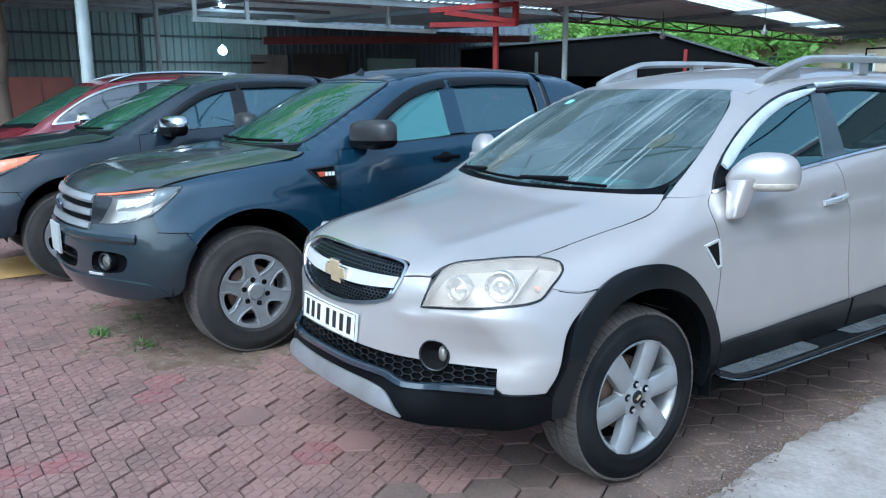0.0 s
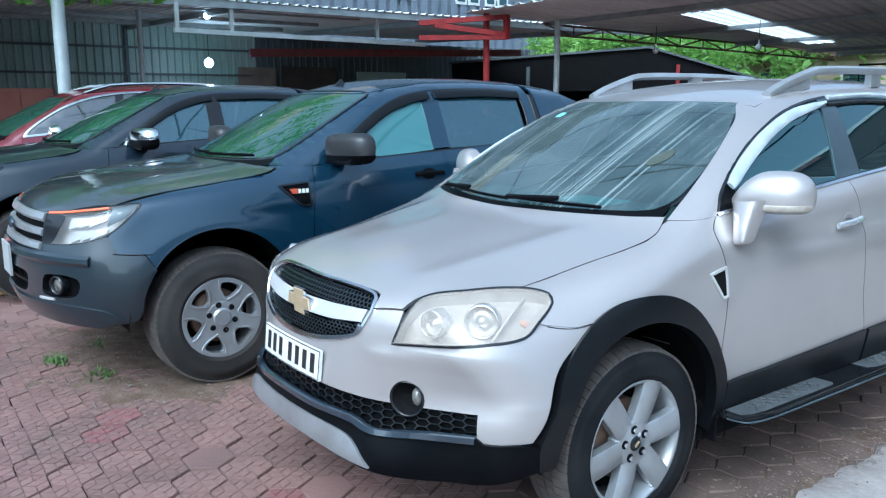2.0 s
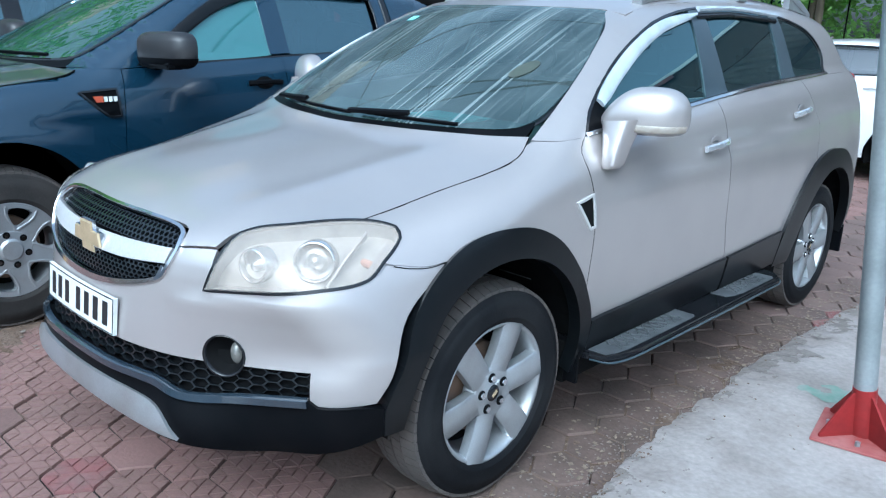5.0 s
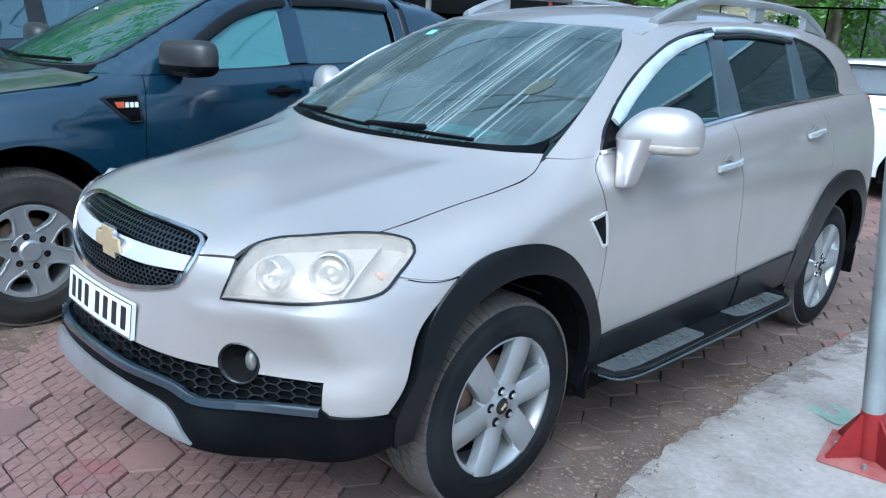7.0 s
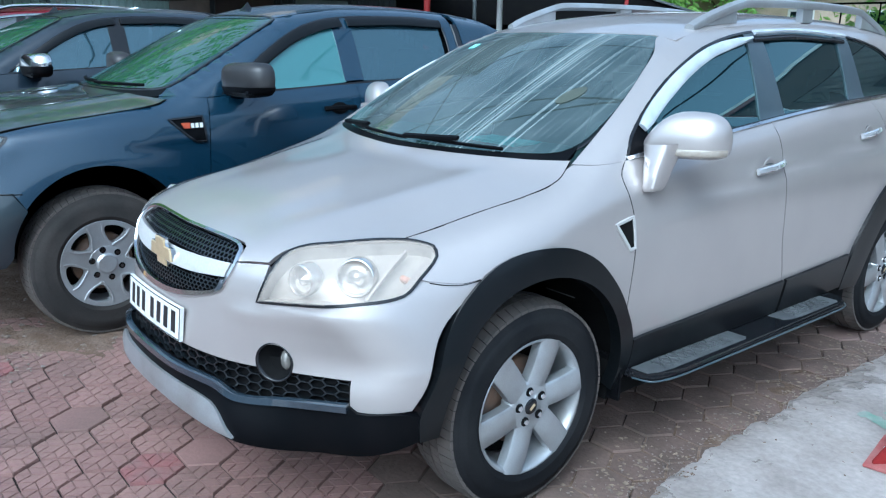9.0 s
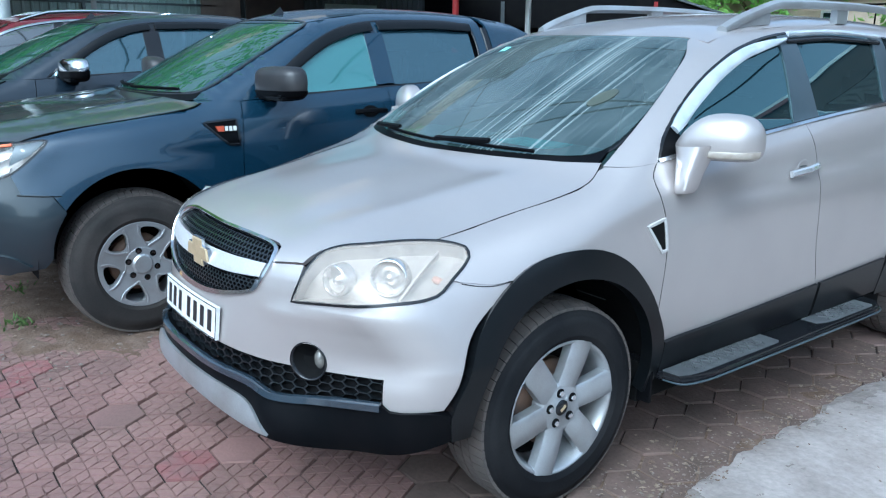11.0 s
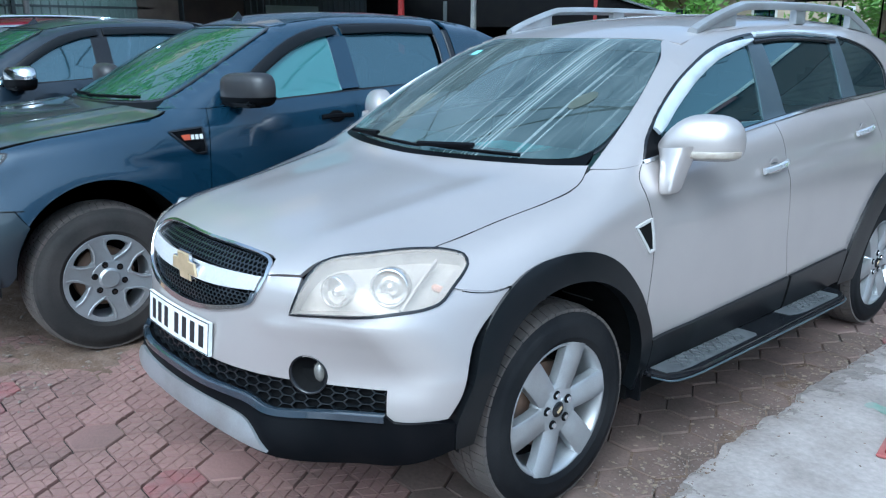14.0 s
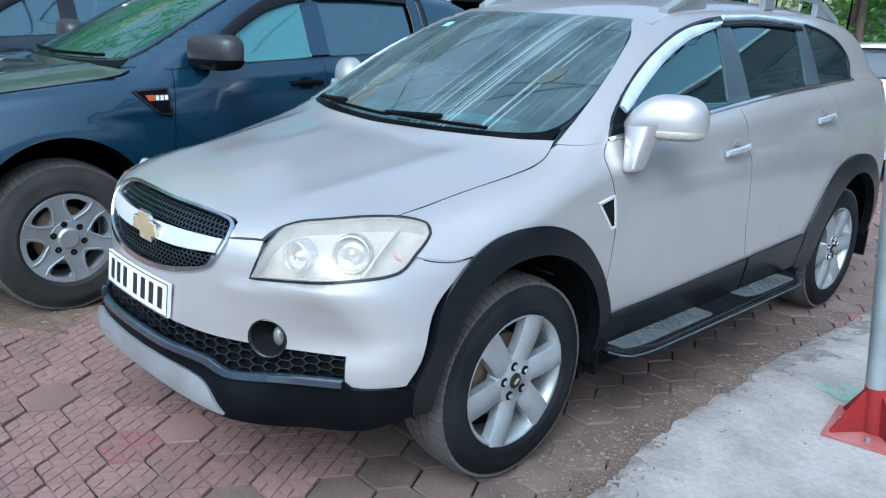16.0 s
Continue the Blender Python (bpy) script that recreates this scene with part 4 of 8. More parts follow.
def wheel(parent, at, R, width, rim_r, kind, flip=False, spin=0.0):
    """A road wheel under a vehicle: tyre, tread, rim, spokes, hub cap, nuts and disc."""
    hub = new("wheel")
    hub.parent = parent
    hub.matrix_basis = pose(*at, spin, 0, 180 if flip else 0)
    side, tread = tyre_meshes(R, width, rim_r)
    put("tyre", mesh_of("tyre", *side, smooth=True), M_RUBBER if kind == "six" else M_RUBBER_DUSTY, hub, "black tyre sidewall" if kind == "six" else "grey dusty tyre sidewall")
    put("tread", mesh_of("tread", *tread), M_TREAD, hub, "dusty brown tread blocks")
    w = width / 2
    barrel = [(rim_r + 0.003, w - 0.020), (rim_r + 0.002, w - 0.012), (rim_r - 0.004, w - 0.012), (rim_r - 0.012, w - 0.020), (rim_r - 0.022, w - 0.07), (rim_r - 0.03, -w + 0.02)]
    put("rim", mesh_of("rim", *lathe(barrel, 64), smooth=True), M_ALLOY, hub)
    V, F = lathe([(0.001, -0.02), (rim_r - 0.03, -0.02)], 40)
    put("backing", mesh_of("backing", V, F), M_DARK, hub)
    V, F = lathe([(0.07, w - 0.085), (0.15, w - 0.085), (0.152, w - 0.10), (0.152, w - 0.13)], 40)
    put("brake_disc", mesh_of("brake_disc", V, F, smooth=True), mat_disc, hub, "rusty steel brake disc")
    face = w - 0.008
    if kind == "six":
        hubprof = [(0.001, face - 0.012), (0.030, face - 0.012), (0.033, face - 0.015), (0.080, face - 0.013), (0.092, face - 0.014), (0.098, face - 0.06)]
        count, nuts, nut_r = 6, 5, 0.056
        V, F = spoke(0.075, rim_r + 0.001, 0.088, 0.100, face - 0.012, face - 0.004, 0.040, 0.012)
        arms = [(turned(V, 2 * math.pi * i / count + 0.1), F) for i in range(count)]
    else:
        hubprof = [(0.001, face - 0.006), (0.050, face - 0.006), (0.055, face - 0.010), (0.090, face - 0.0105), (0.094, face - 0.013), (0.098, face - 0.06)]
        count, nuts, nut_r = 6, 6, 0.076
        arms = []
        pierced_face(hub, rim_r, face, count)
    put("hub", mesh_of("hub", *lathe(hubprof, 40), smooth=kind == "six"), M_ALLOY, hub)
    for V, F in arms:
        part("spoke", bm_of(V, F), M_ALLOY, hub, smooth=True)
    cap = [(0.001, face - 0.005), (0.022, face - 0.006), (0.029, face - 0.012)] if kind == "six" else [(0.001, face + 0.002), (0.044, face + 0.001), (0.051, face - 0.007)]
    put("hub_cap", mesh_of("hub_cap", *lathe(cap, 24), smooth=kind == "six"), M_GLOSS if kind == "six" else M_ALLOY, hub)
    if kind == "six":
        part("cap_badge", box((face - 0.006, -0.013, -0.005), (face - 0.003, 0.013, 0.005)), M_GOLD, hub, "small gold badge")
    for i in range(nuts):
        a = 2 * math.pi * (i + (0.86 if kind == "six" else 0.5)) / nuts
        c = (face - 0.013, nut_r * math.cos(a), nut_r * math.sin(a))
        part("nut_pocket", rod((c[0] - 0.02, *c[1:]), (c[0] + (0.0015 if kind == "six" else 0.0035), *c[1:]), 0.0165, 0.0165, 14), M_DARK, hub)
        part("wheel_nut", rod((c[0] - 0.02, *c[1:]), (c[0] + 0.009, *c[1:]), 0.0115, 0.010, 6), M_CHROME, hub)
    return hub


mat_disc = mat("rusty disc", (0.22, 0.13, 0.08), 0.6, 0.4, second=(0.16, 0.12, 0.10), scale=10, fine=80)


def ellipse(yc, zc, a, b, t0, t1, n=14):
    """(y, z) points of an arch, angles in degrees from +y upwards."""
    return [(yc + a * math.cos(radians(t)), zc + b * math.sin(radians(t))) for t in np.linspace(t0, t1, n)]


def nose(pts):
    """(x, y, z) points of the nose as (angle, z)."""
    return [(math.atan2(p[0], AXIS_Y - p[1]), p[2], *p[3:]) for p in pts]


def slope(pts):
    """(x, y, z) points of the bonnet as (x, way up the slope)."""
    return [(p[0], (p[1] + p[2]) * math.sqrt(0.5), *p[3:]) for p in pts]


def mirrored(pts):
    """A half outline from the middle line to the middle line, closed over both halves."""
    return list(pts) + [(-p[0], *p[1:]) for p in reversed(pts) if abs(p[0]) > 1e-4]


def honeycomb(name, f, mode, loop, a, b, wall, offset, thick, material, parent, flat=False, skip=()):
    """An open mesh of six-sided cells inside an outline, a wide and b high."""
    poly = flow(loop, 0.02)
    lo, hi = poly.min(0), poly.max(0)
    cells = []
    for j, x in enumerate(np.arange(lo[0], hi[0] + a, a * 0.75) if flat else ()):
        for z in np.arange(lo[1] + (b / 2 if j % 2 else 0), hi[1] + b, b):
            if all(math.hypot(x - p[0], z - p[1]) > p[2] for p in skip):
                cells.append((x, z))
    for j, z in enumerate(() if flat else np.arange(lo[1], hi[1] + b, b * 0.75)):
        for x in np.arange(lo[0] + (a / 2 if j % 2 else 0), hi[0] + a, a):
            cells.append((x, z))
    cells = np.array(cells)
    cells = cells[inside_poly(cells, poly)]
    ring = np.array([(0, 0.5), (0.5, 0.25), (0.5, -0.25), (0, -0.5), (-0.5, -0.25), (-0.5, 0.25)] if not flat else [(0.25, 0.5), (0.5, 0), (0.25, -0.5), (-0.25, -0.5), (-0.5, 0), (-0.25, 0.5)]) * (a, b)
    outer = (cells[:, None] + ring).reshape(-1, 2)
    inner = (cells[:, None] + ring * (1 - wall)).reshape(-1, 2)
    Po, Pi = cast(f, mode, outer), cast(f, mode, inner)
    No = grad(f, Po)
    Ni = grad(f, Pi)
    k = len(outer)
    V = np.concatenate([Po + No * offset, Pi + Ni * offset, Pi + Ni * (offset - thick)])
    F = []
    for c in range(len(cells)):
        for i in range(6):
            p, q = c * 6 + i, c * 6 + (i + 1) % 6
            F += [(p, q, k + q, k + p), (k + p, k + q, 2 * k + q, 2 * k + p)]
    return put(name, mesh_of(name, V, F), material, parent)


# ---------------------------------------------------------------- silver sport utility vehicle
def build_suv():
    f = suv
    car = thing("suv", "silver sport utility vehicle with black arches and roof rails on pavers", "car", (0, 0, 0))
    # bonnet
    half = [(0, -0.80, 0.926), (0.2, -0.785, 0.927), (0.33, -0.765, 0.922), (0.385, -0.765, 0.910), (0.408, -0.805, 0.872, 1), (0.512, -0.755, 0.884, 1), (0.527, -0.69, 0.926),
            (0.606, -0.575, 0.947), (0.703, -0.41, 0.953, 1), (0.727, -0.166, 0.998), (0.764, 0.04, 1.042), (0.775, 0.18, 1.082), (0.742, 0.290, 1.133, 1),
            (0.60, 0.205, 1.132), (0.38, 0.122, 1.129), (0.176, 0.078, 1.127), (0, 0.062, 1.125)]
    sheet("bonnet", f, "h", slope(mirrored(half)), M_SILVER, car, "silver bonnet with faint ridges", step=0.035)
    cut = [(0.703, -0.41, 0.953), (0.727, -0.166, 0.998), (0.764, 0.04, 1.042), (0.775, 0.18, 1.082), (0.742, 0.285, 1.128)]
    for s in (1, -1):
        ribbon("bonnet_gap", f, "h", slope([(s * p[0], *p[1:]) for p in cut]), 0.0027, 0.006, M_DARK, car, "dark gap beside the bonnet", offset=-0.0048)
    for y0, pts in ((0, [(0.447, 1.135), (0.407, 1.09), (0.410, 1.04), (0.435, 0.94), (0.438, 0.80), (0.418, 0.58), (0.447, 0.50)]), (1, [(1.436, 1.20), (1.436, 1.10), (1.44, 0.74), (1.50, 0.55)]), (2, [(2.43, 1.26), (2.47, 1.10), (2.455, 0.92)])):
        for m in (False, True):
            ribbon("door_gap", f, "x", pts, 0.0075, 0.006, M_DARK, car, "dark door gap", offset=-0.0075, mirror=m)
    # front bumper skin
    grille_edge = [(0.408, -0.805, 0.872, 1), (0.400, -0.835, 0.83), (0.375, -0.86, 0.785), (0.26, -0.90, 0.748), (0.12, -0.913, 0.726), (0, -0.92, 0.720)]
    lamp_low = [(0.839, -0.402, 0.842, 1), (0.828, -0.49, 0.814), (0.776, -0.625, 0.800), (0.665, -0.725, 0.786), (0.510, -0.80, 0.772, 1)]
    half = [(0, -0.94, 0.605), (0.231, -0.925, 0.590), (0.484, -0.80, 0.574), (0.729, -0.595, 0.573, 1), (0.768, -0.637, 0.496, 1), (0.80, -0.64, 0.482), (0.869, -0.544, 0.483),
            (0.885, -0.506, 0.484, 1), (0.876, -0.449, 0.553), (0.886, -0.399, 0.711), (0.881, -0.243, 0.833, 1), (0.871, -0.301, 0.826)] + lamp_low + [(0.512, -0.755, 0.882, 1)] + grille_edge
    fog_a, fog_z, fog_r = math.atan2(0.545, AXIS_Y + 0.755), 0.592, 0.058
    fogs = [[(s * fog_a + fog_r * 1.02 * math.cos(t), fog_z + fog_r * math.sin(t)) for t in np.linspace(0, 2 * math.pi, 20, endpoint=False)] for s in (1, -1)]
    sheet("front_bumper", f, "r", nose(mirrored(half)), M_SILVER, car, "silver front bumper", holes=fogs, step=0.024, gap=-0.004, offset=-0.0012)
    for s in (1, -1):
        ribbon("bumper_gap", f, "x", [(-0.243, 0.8345), (-0.301, 0.8275), (-0.36, 0.833), (-0.405, 0.8435)], 0.0025, 0.006, M_DARK, car, "dark seam above the bumper", offset=-0.004, mirror=s < 0)
    for s in (1, -1):
        a = s * fog_a
        c = cast(f, "r", [(a, fog_z)])[0]
        nrm = grad(f, c[None])[0]
        m = Matrix.Translation(Vector(c)) @ Vector(nrm).to_track_quat("X", "Z").to_matrix().to_4x4()
        ob = put("fog_lamp", mesh_of("fog_lamp", *lathe([(0.050, -0.05), (0.056, 0.0), (0.062, 0.004), (0.064, -0.004), (0.064, -0.02)], 32), smooth=True), M_GLOSS, car, "round fog lamp in a black bezel", m)
        put("bowl", mesh_of("bowl", *lathe([(0.001, -0.050), (0.025, -0.046), (0.058, -0.004)], 32), smooth=True), M_DARK, ob)
        V, F = lathe([(0.001, 0.010), (0.016, 0.006), (0.024, -0.004), (0.026, -0.02)], 28)
        V = V * (1, 0.85, 1.35) + np.array([-0.024, 0.0, 0.0])
        put("bulb_lens", mesh_of("bulb_lens", V + np.array([0, 0.026 * s, 0.0]), F, smooth=True), M_FOGGLASS, ob, "small round glass lens")
    # lower grille, black lip and skid plate
    low_top = [(0, -0.94, 0.603), (0.231, -0.925, 0.588), (0.484, -0.80, 0.572), (0.727, -0.595, 0.571, 1), (0.765, -0.637, 0.500, 1)]
    low_bot = [(0.607, -0.752, 0.490), (0.466, -0.845, 0.479), (0.377, -0.882, 0.508), (0.148, -0.943, 0.521), (0, -0.945, 0.523)]
    g = nose(mirrored(low_top + low_bot))
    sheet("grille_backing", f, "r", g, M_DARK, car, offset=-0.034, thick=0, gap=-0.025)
    honeycomb("lower_grille", f, "r", g, 0.052, 0.026, 0.13, -0.012, 0.016, M_MESH, car, True, [(s * fog_a, fog_z, 0.068) for s in (1, -1)])["label"] = "black honeycomb lower grille"
    half = [(p[0], p[1], p[2] - 0.003, *p[3:]) for p in reversed(low_bot)] + [(0.768, -0.637, 0.495, 1), (0.80, -0.64, 0.479), (0.869, -0.544, 0.480), (0.897, -0.466, 0.462, 1),
            (0.890, -0.470, 0.375, 1), (0.80, -0.60, 0.335), (0.66, -0.76, 0.322), (0.50, -0.86, 0.334), (0.25, -0.91, 0.360), (0, -0.92, 0.364)]
    sheet("bumper_lip", f, "r", nose(mirrored(half)), M_TRIM, car, "black plastic lower bumper", offset=0.010, thick=0.03, step=0.035)
    ledge = [(-p[0], p[1], p[2] - 0.010) for p in low_bot[:-1]] + [(p[0], p[1], p[2] - 0.010) for p in reversed(low_bot)]
    ribbon("lip_ledge", f, "r", nose([(-0.76, -0.637, 0.490)] + ledge + [(0.76, -0.637, 0.490)]), 0.030, 0.020, M_LEDGE, car, "glossy ledge along the lower grille", offset=0.004, round_=0.35)
    half = [(0, -0.95, 0.462), (0.20, -0.94, 0.462), (0.331, -0.914, 0.452), (0.409, -0.895, 0.430), (0.492, -0.884, 0.352, 1), (0.43, -0.90, 0.356), (0.22, -0.93, 0.374), (0, -0.94, 0.376)]
    sheet("skid_plate", f, "r", nose(mirrored(half)), M_ALLOY, car, "scuffed silver skid plate", offset=0.020, thick=0.02, step=0.035)
    # upper grille
    up = [(0, -0.83, 0.915), (0.2, -0.81, 0.915), (0.355, -0.77, 0.910), (0.378, -0.78, 0.900), (0.390, -0.81, 0.874, 1), (0.2, -0.85, 0.866), (0, -0.86, 0.862)]
    lo = [(0, -0.89, 0.804), (0.2, -0.88, 0.808), (0.378, -0.845, 0.822, 1), (0.366, -0.86, 0.790), (0.26, -0.885, 0.762), (0.13, -0.905, 0.742), (0, -0.91, 0.736)]
    whole = [(0, -0.80, 0.924), (0.2, -0.785, 0.925), (0.33, -0.765, 0.920), (0.383, -0.767, 0.908), (0.406, -0.805, 0.872, 1)] + grille_edge[1:]
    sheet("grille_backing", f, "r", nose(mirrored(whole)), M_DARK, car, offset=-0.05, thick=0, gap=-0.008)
    for k, loop in enumerate((up, lo)):
        honeycomb("upper_grille", f, "r", nose(mirrored(loop)), 0.021, 0.016, 0.30, -0.010, 0.012, M_MESH, car)["label"] = "black honeycomb grille"
    bar_ = [(0, -0.86, 0.860), (0.2, -0.85, 0.864), (0.393, -0.815, 0.871, 1), (0.384, -0.84, 0.826, 1), (0.2, -0.88, 0.811), (0, -0.89, 0.807)]
    sheet("grille_bar", f, "r", nose(mirrored(bar_)), M_BRIGHT, car, "pale satin grille bar", offset=0.006, thick=0.03)
    rim = nose(mirrored([(p[0] * 0.995, p[1], p[2] - (0.004 if p[2] > 0.87 else -0.004), *p[3:]) for p in whole]))
    ribbon("grille_surround", f, "r", rim, 0.013, 0.012, M_CHROME, car, "chrome grille surround", closed=True, offset=-0.004)
    low_rim = nose([(0.378, -0.845, 0.820), (0.366, -0.86, 0.787), (0.26, -0.885, 0.758), (0.13, -0.905, 0.738), (0, -0.91, 0.732), (-0.13, -0.905, 0.738), (-0.26, -0.885, 0.758), (-0.366, -0.86, 0.787), (-0.378, -0.845, 0.820)])
    ribbon("lower_surround", f, "r", low_rim, 0.012, 0.014, M_CHROME, car, "chrome lower grille rim", offset=-0.006)
    # badge: a plain gold cross-bar shape
    c = cast(f, "r", [(0.0, 0.836)])[0]
    outline = [(-0.088, -0.020), (-0.034, -0.020), (-0.034, -0.043), (0.040, -0.043), (0.034, -0.020), (0.088, -0.020), (0.078, 0.020), (0.034, 0.020), (0.034, 0.043), (-0.040, 0.043), (-0.034, 0.020), (-0.078, 0.020)]
    V = [(x, c[1] - 0.021, c[2] + z) for x, z in outline] + [(x * 1.05, c[1] - 0.010, c[2] + z * 1.13) for x, z in outline]
    n = len(outline)
    F = [tuple(range(n)), tuple(range(2 * n - 1, n - 1, -1))] + [(i, n + i, n + (i + 1) % n, (i + 1) % n) for i in range(n)]
    part("badge", bm_of(V, F), M_GOLD, car, "gold badge in a chrome rim")
    V = [(x * 1.09, c[1] - 0.015, c[2] + z * 1.13) for x, z in outline] + [(x * 1.10, c[1] - 0.004, c[2] + z * 1.14) for x, z in outline]
    part("badge_rim", bm_of(V, F), M_CHROME, car)
    # number plate with bars
    pl = [(-0.236, 0.594, 1), (0.236, 0.594, 1), (0.236, 0.704, 1), (-0.236, 0.704, 1)]
    plate_f = lambda p: np.maximum(-0.945 + 0.16 * p[..., 0] ** 2 + 0.10 * (p[..., 2] - 0.65) - p[..., 1], -1.0)
    plate = sheet("number_plate", plate_f, "y", pl, M_PLATE, car, "white number plate with black characters as bars", thick=0.012, gap=0, step=0.08)
    for x in (-0.183, -0.128, -0.070, 0.014, 0.072, 0.130, 0.188):
        loop = [(x - 0.015, 0.614, 1), (x + 0.015, 0.614, 1), (x + 0.015, 0.685, 1), (x - 0.015, 0.685, 1)]
        sheet("character_bar", plate_f, "y", loop, M_INK, plate, offset=0.0015, thick=0.001, gap=0, step=0.1)
    ribbon("plate_edge", plate_f, "y", [(p[0] * 0.985, 0.649 + (p[1] - 0.649) * 0.94, 1) for p in pl], 0.003, 0.002, M_INK, plate, closed=True)
    # headlamps
    lamp = [(0.510, -0.80, 0.776, 1), (0.531, -0.76, 0.867), (0.530, -0.69, 0.923), (0.606, -0.575, 0.944), (0.703, -0.41, 0.950), (0.775, -0.345, 0.935), (0.802, -0.352, 0.910),
            (0.823, -0.43, 0.857), (0.826, -0.49, 0.818), (0.776, -0.625, 0.804), (0.665, -0.725, 0.790)]
    loop = nose(lamp)
    for s in (1, -1):
        unit = sheet("headlamp", f, "r", loop, M_LENS_HAZY, car, "clear hazy headlamp with chrome reflectors", mirror=s < 0, offset=0.003, thick=0.012, gap=0.003, step=0.03)
        sheet("reflector", f, "r", loop, M_REFLECTOR, unit, mirror=s < 0, offset=-0.055, thick=0, gap=-0.002)
        ribbon("lamp_wall", f, "r", loop, 0.004, 0.060, M_REFLECTOR, unit, closed=True, offset=-0.064, mirror=s < 0)
        ribbon("lamp_seal", f, "r", loop, 0.010, 0.006, M_GLOSS, unit, closed=True, offset=-0.003, mirror=s < 0)
        for x, y, z, r in ((0.600, -0.715, 0.850, 0.052), (0.715, -0.585, 0.868, 0.062)):
            nrm = grad(f, np.array([[x, y, z]]))[0] * np.array([0.55, 1, 0.1])
            pt = cast(f, "r", [nose([(x, y, z)])[0]])[0] - nrm * 0.02
            m = Matrix.Translation((s * pt[0], pt[1], pt[2])) @ Vector((s * nrm[0], nrm[1], nrm[2])).to_track_quat("X", "Z").to_matrix().to_4x4()
            put("lamp_ring", mesh_of("lamp_ring", *lathe([(r * 0.74, -0.05), (r * 0.80, -0.014), (r * 0.87, -0.010), (r * 0.93, -0.016), (r * 0.97, -0.06)], 36), smooth=True), M_RING, unit, at=m)
            put("bulb_bowl", mesh_of("bulb_bowl", *lathe([(0.001, -0.018), (r * 0.28, -0.022), (r * 0.34, -0.045), (r * 0.76, -0.034)], 30), smooth=True), M_RING, unit, at=m)
        pt = cast(f, "r", [nose([(0.80, -0.45, 0.87)])[0]])[0] - grad(f, np.array([[0.80, -0.45, 0.87]]))[0] * 0.045
        part("indicator_bulb", bm_of(*[(np.array(lathe([(0.001, 0.022), (0.011, 0.013), (0.012, -0.02)], 20)[0]) * (1, 1, 1) + (s * pt[0], pt[1], pt[2])), lathe([(0.001, 0.022), (0.011, 0.013), (0.012, -0.02)], 20)[1]]), M_BULB, unit, "small amber bulb", smooth=True)
        ribbon("lamp_divider", f, "r", nose([(0.765, -0.575, 0.815), (0.752, -0.50, 0.88), (0.752, -0.43, 0.935)]), 0.010, 0.026, M_REFLECTOR, unit, "pale upright divider", offset=-0.040, mirror=s < 0, round_=0.4)
    for s in (1, -1):
        sheet("lamp_filler", f, "r", nose([(0.80, -0.53, 0.795, 1), (0.87, -0.33, 0.825, 1), (0.86, -0.31, 0.90, 1), (0.80, -0.40, 0.90, 1)]), M_SILVER, car, "silver edge below the lamp corner", mirror=s < 0, offset=-0.0065, thick=0, gap=0)
    # wings
    arch = ellipse(0, 0.36, 0.425, 0.462, 4, 124)
    wing = [(-0.40, 0.954, 1), (-0.166, 1.000), (0.04, 1.044), (0.18, 1.084), (0.275, 1.127, 1), (0.36, 1.132), (0.447, 1.140, 1), (0.407, 1.09), (0.410, 1.04), (0.435, 0.94),
            (0.438, 0.80), (0.418, 0.58), (0.447, 0.50), (0.455, 0.39, 1), (arch[0][0], arch[0][1], 1)] + arch[1:-1] + [(*arch[-1], 1), (-0.243, 0.836, 1), (-0.301, 0.829), (-0.402, 0.845, 1),
            (-0.43, 0.857), (-0.352, 0.912), (-0.347, 0.937)]
    both("wing", f, "x", wing, M_SILVER, car, "silver front wing", step=0.035)
    # doors
    belt_pt = lambda y: (y, float(suv_belt(y)) + 0.003)
    door = [(0.447, 1.140, 1), belt_pt(0.87), (*belt_pt(1.43), 1), (1.436, 1.10), (1.44, 0.74), (1.50, 0.55), (1.545, 0.40, 1), (0.98, 0.39), (0.455, 0.39, 1), (0.447, 0.50), (0.418, 0.58), (0.438, 0.80), (0.435, 0.94), (0.410, 1.04), (0.407, 1.09)]
    both("front_door", f, "x", door, M_SILVER, car, "silver front door")
    rear_arch = ellipse(2.707, 0.36, 0.43, 0.47, 176, 128, 8)
    door = [(*belt_pt(1.43), 1), belt_pt(2.0), (*belt_pt(2.40), 1), (2.47, 1.10), (2.455, 0.92), (rear_arch[-1][0], rear_arch[-1][1], 1)] + rear_arch[::-1][1:-1] + [(*rear_arch[0], 1), (2.13, 0.40, 1), (1.545, 0.40, 1), (1.50, 0.55), (1.44, 0.74), (1.436, 1.10)]
    both("rear_door", f, "x", door, M_SILVER, car, "silver rear door")
    arch2 = ellipse(2.707, 0.36, 0.43, 0.47, 128, 6, 14)
    quarter = [(*belt_pt(2.40), 1), belt_pt(2.8), (*belt_pt(3.35), 1), (3.42, 0.9), (3.40, 0.45, 1), (arch2[-1][0], 0.42, 1)] + arch2[::-1][:-1] + [(*arch2[0], 1), (2.455, 0.92), (2.47, 1.10)]
    both("quarter_panel", f, "x", quarter, M_SILVER, car, "silver rear quarter panel")
    # upper body side with the window opening
    edge = cast(f, "z", [(0.555, y) for y in (1.10, 1.4, 1.8, 2.3, 2.8, 3.05)])
    screen_edge = [(0.26, 1.118), (0.445, 1.230), (0.58, 1.310), (0.775, 1.424), (0.862, 1.474), (0.985, 1.538), (1.050, 1.563)]
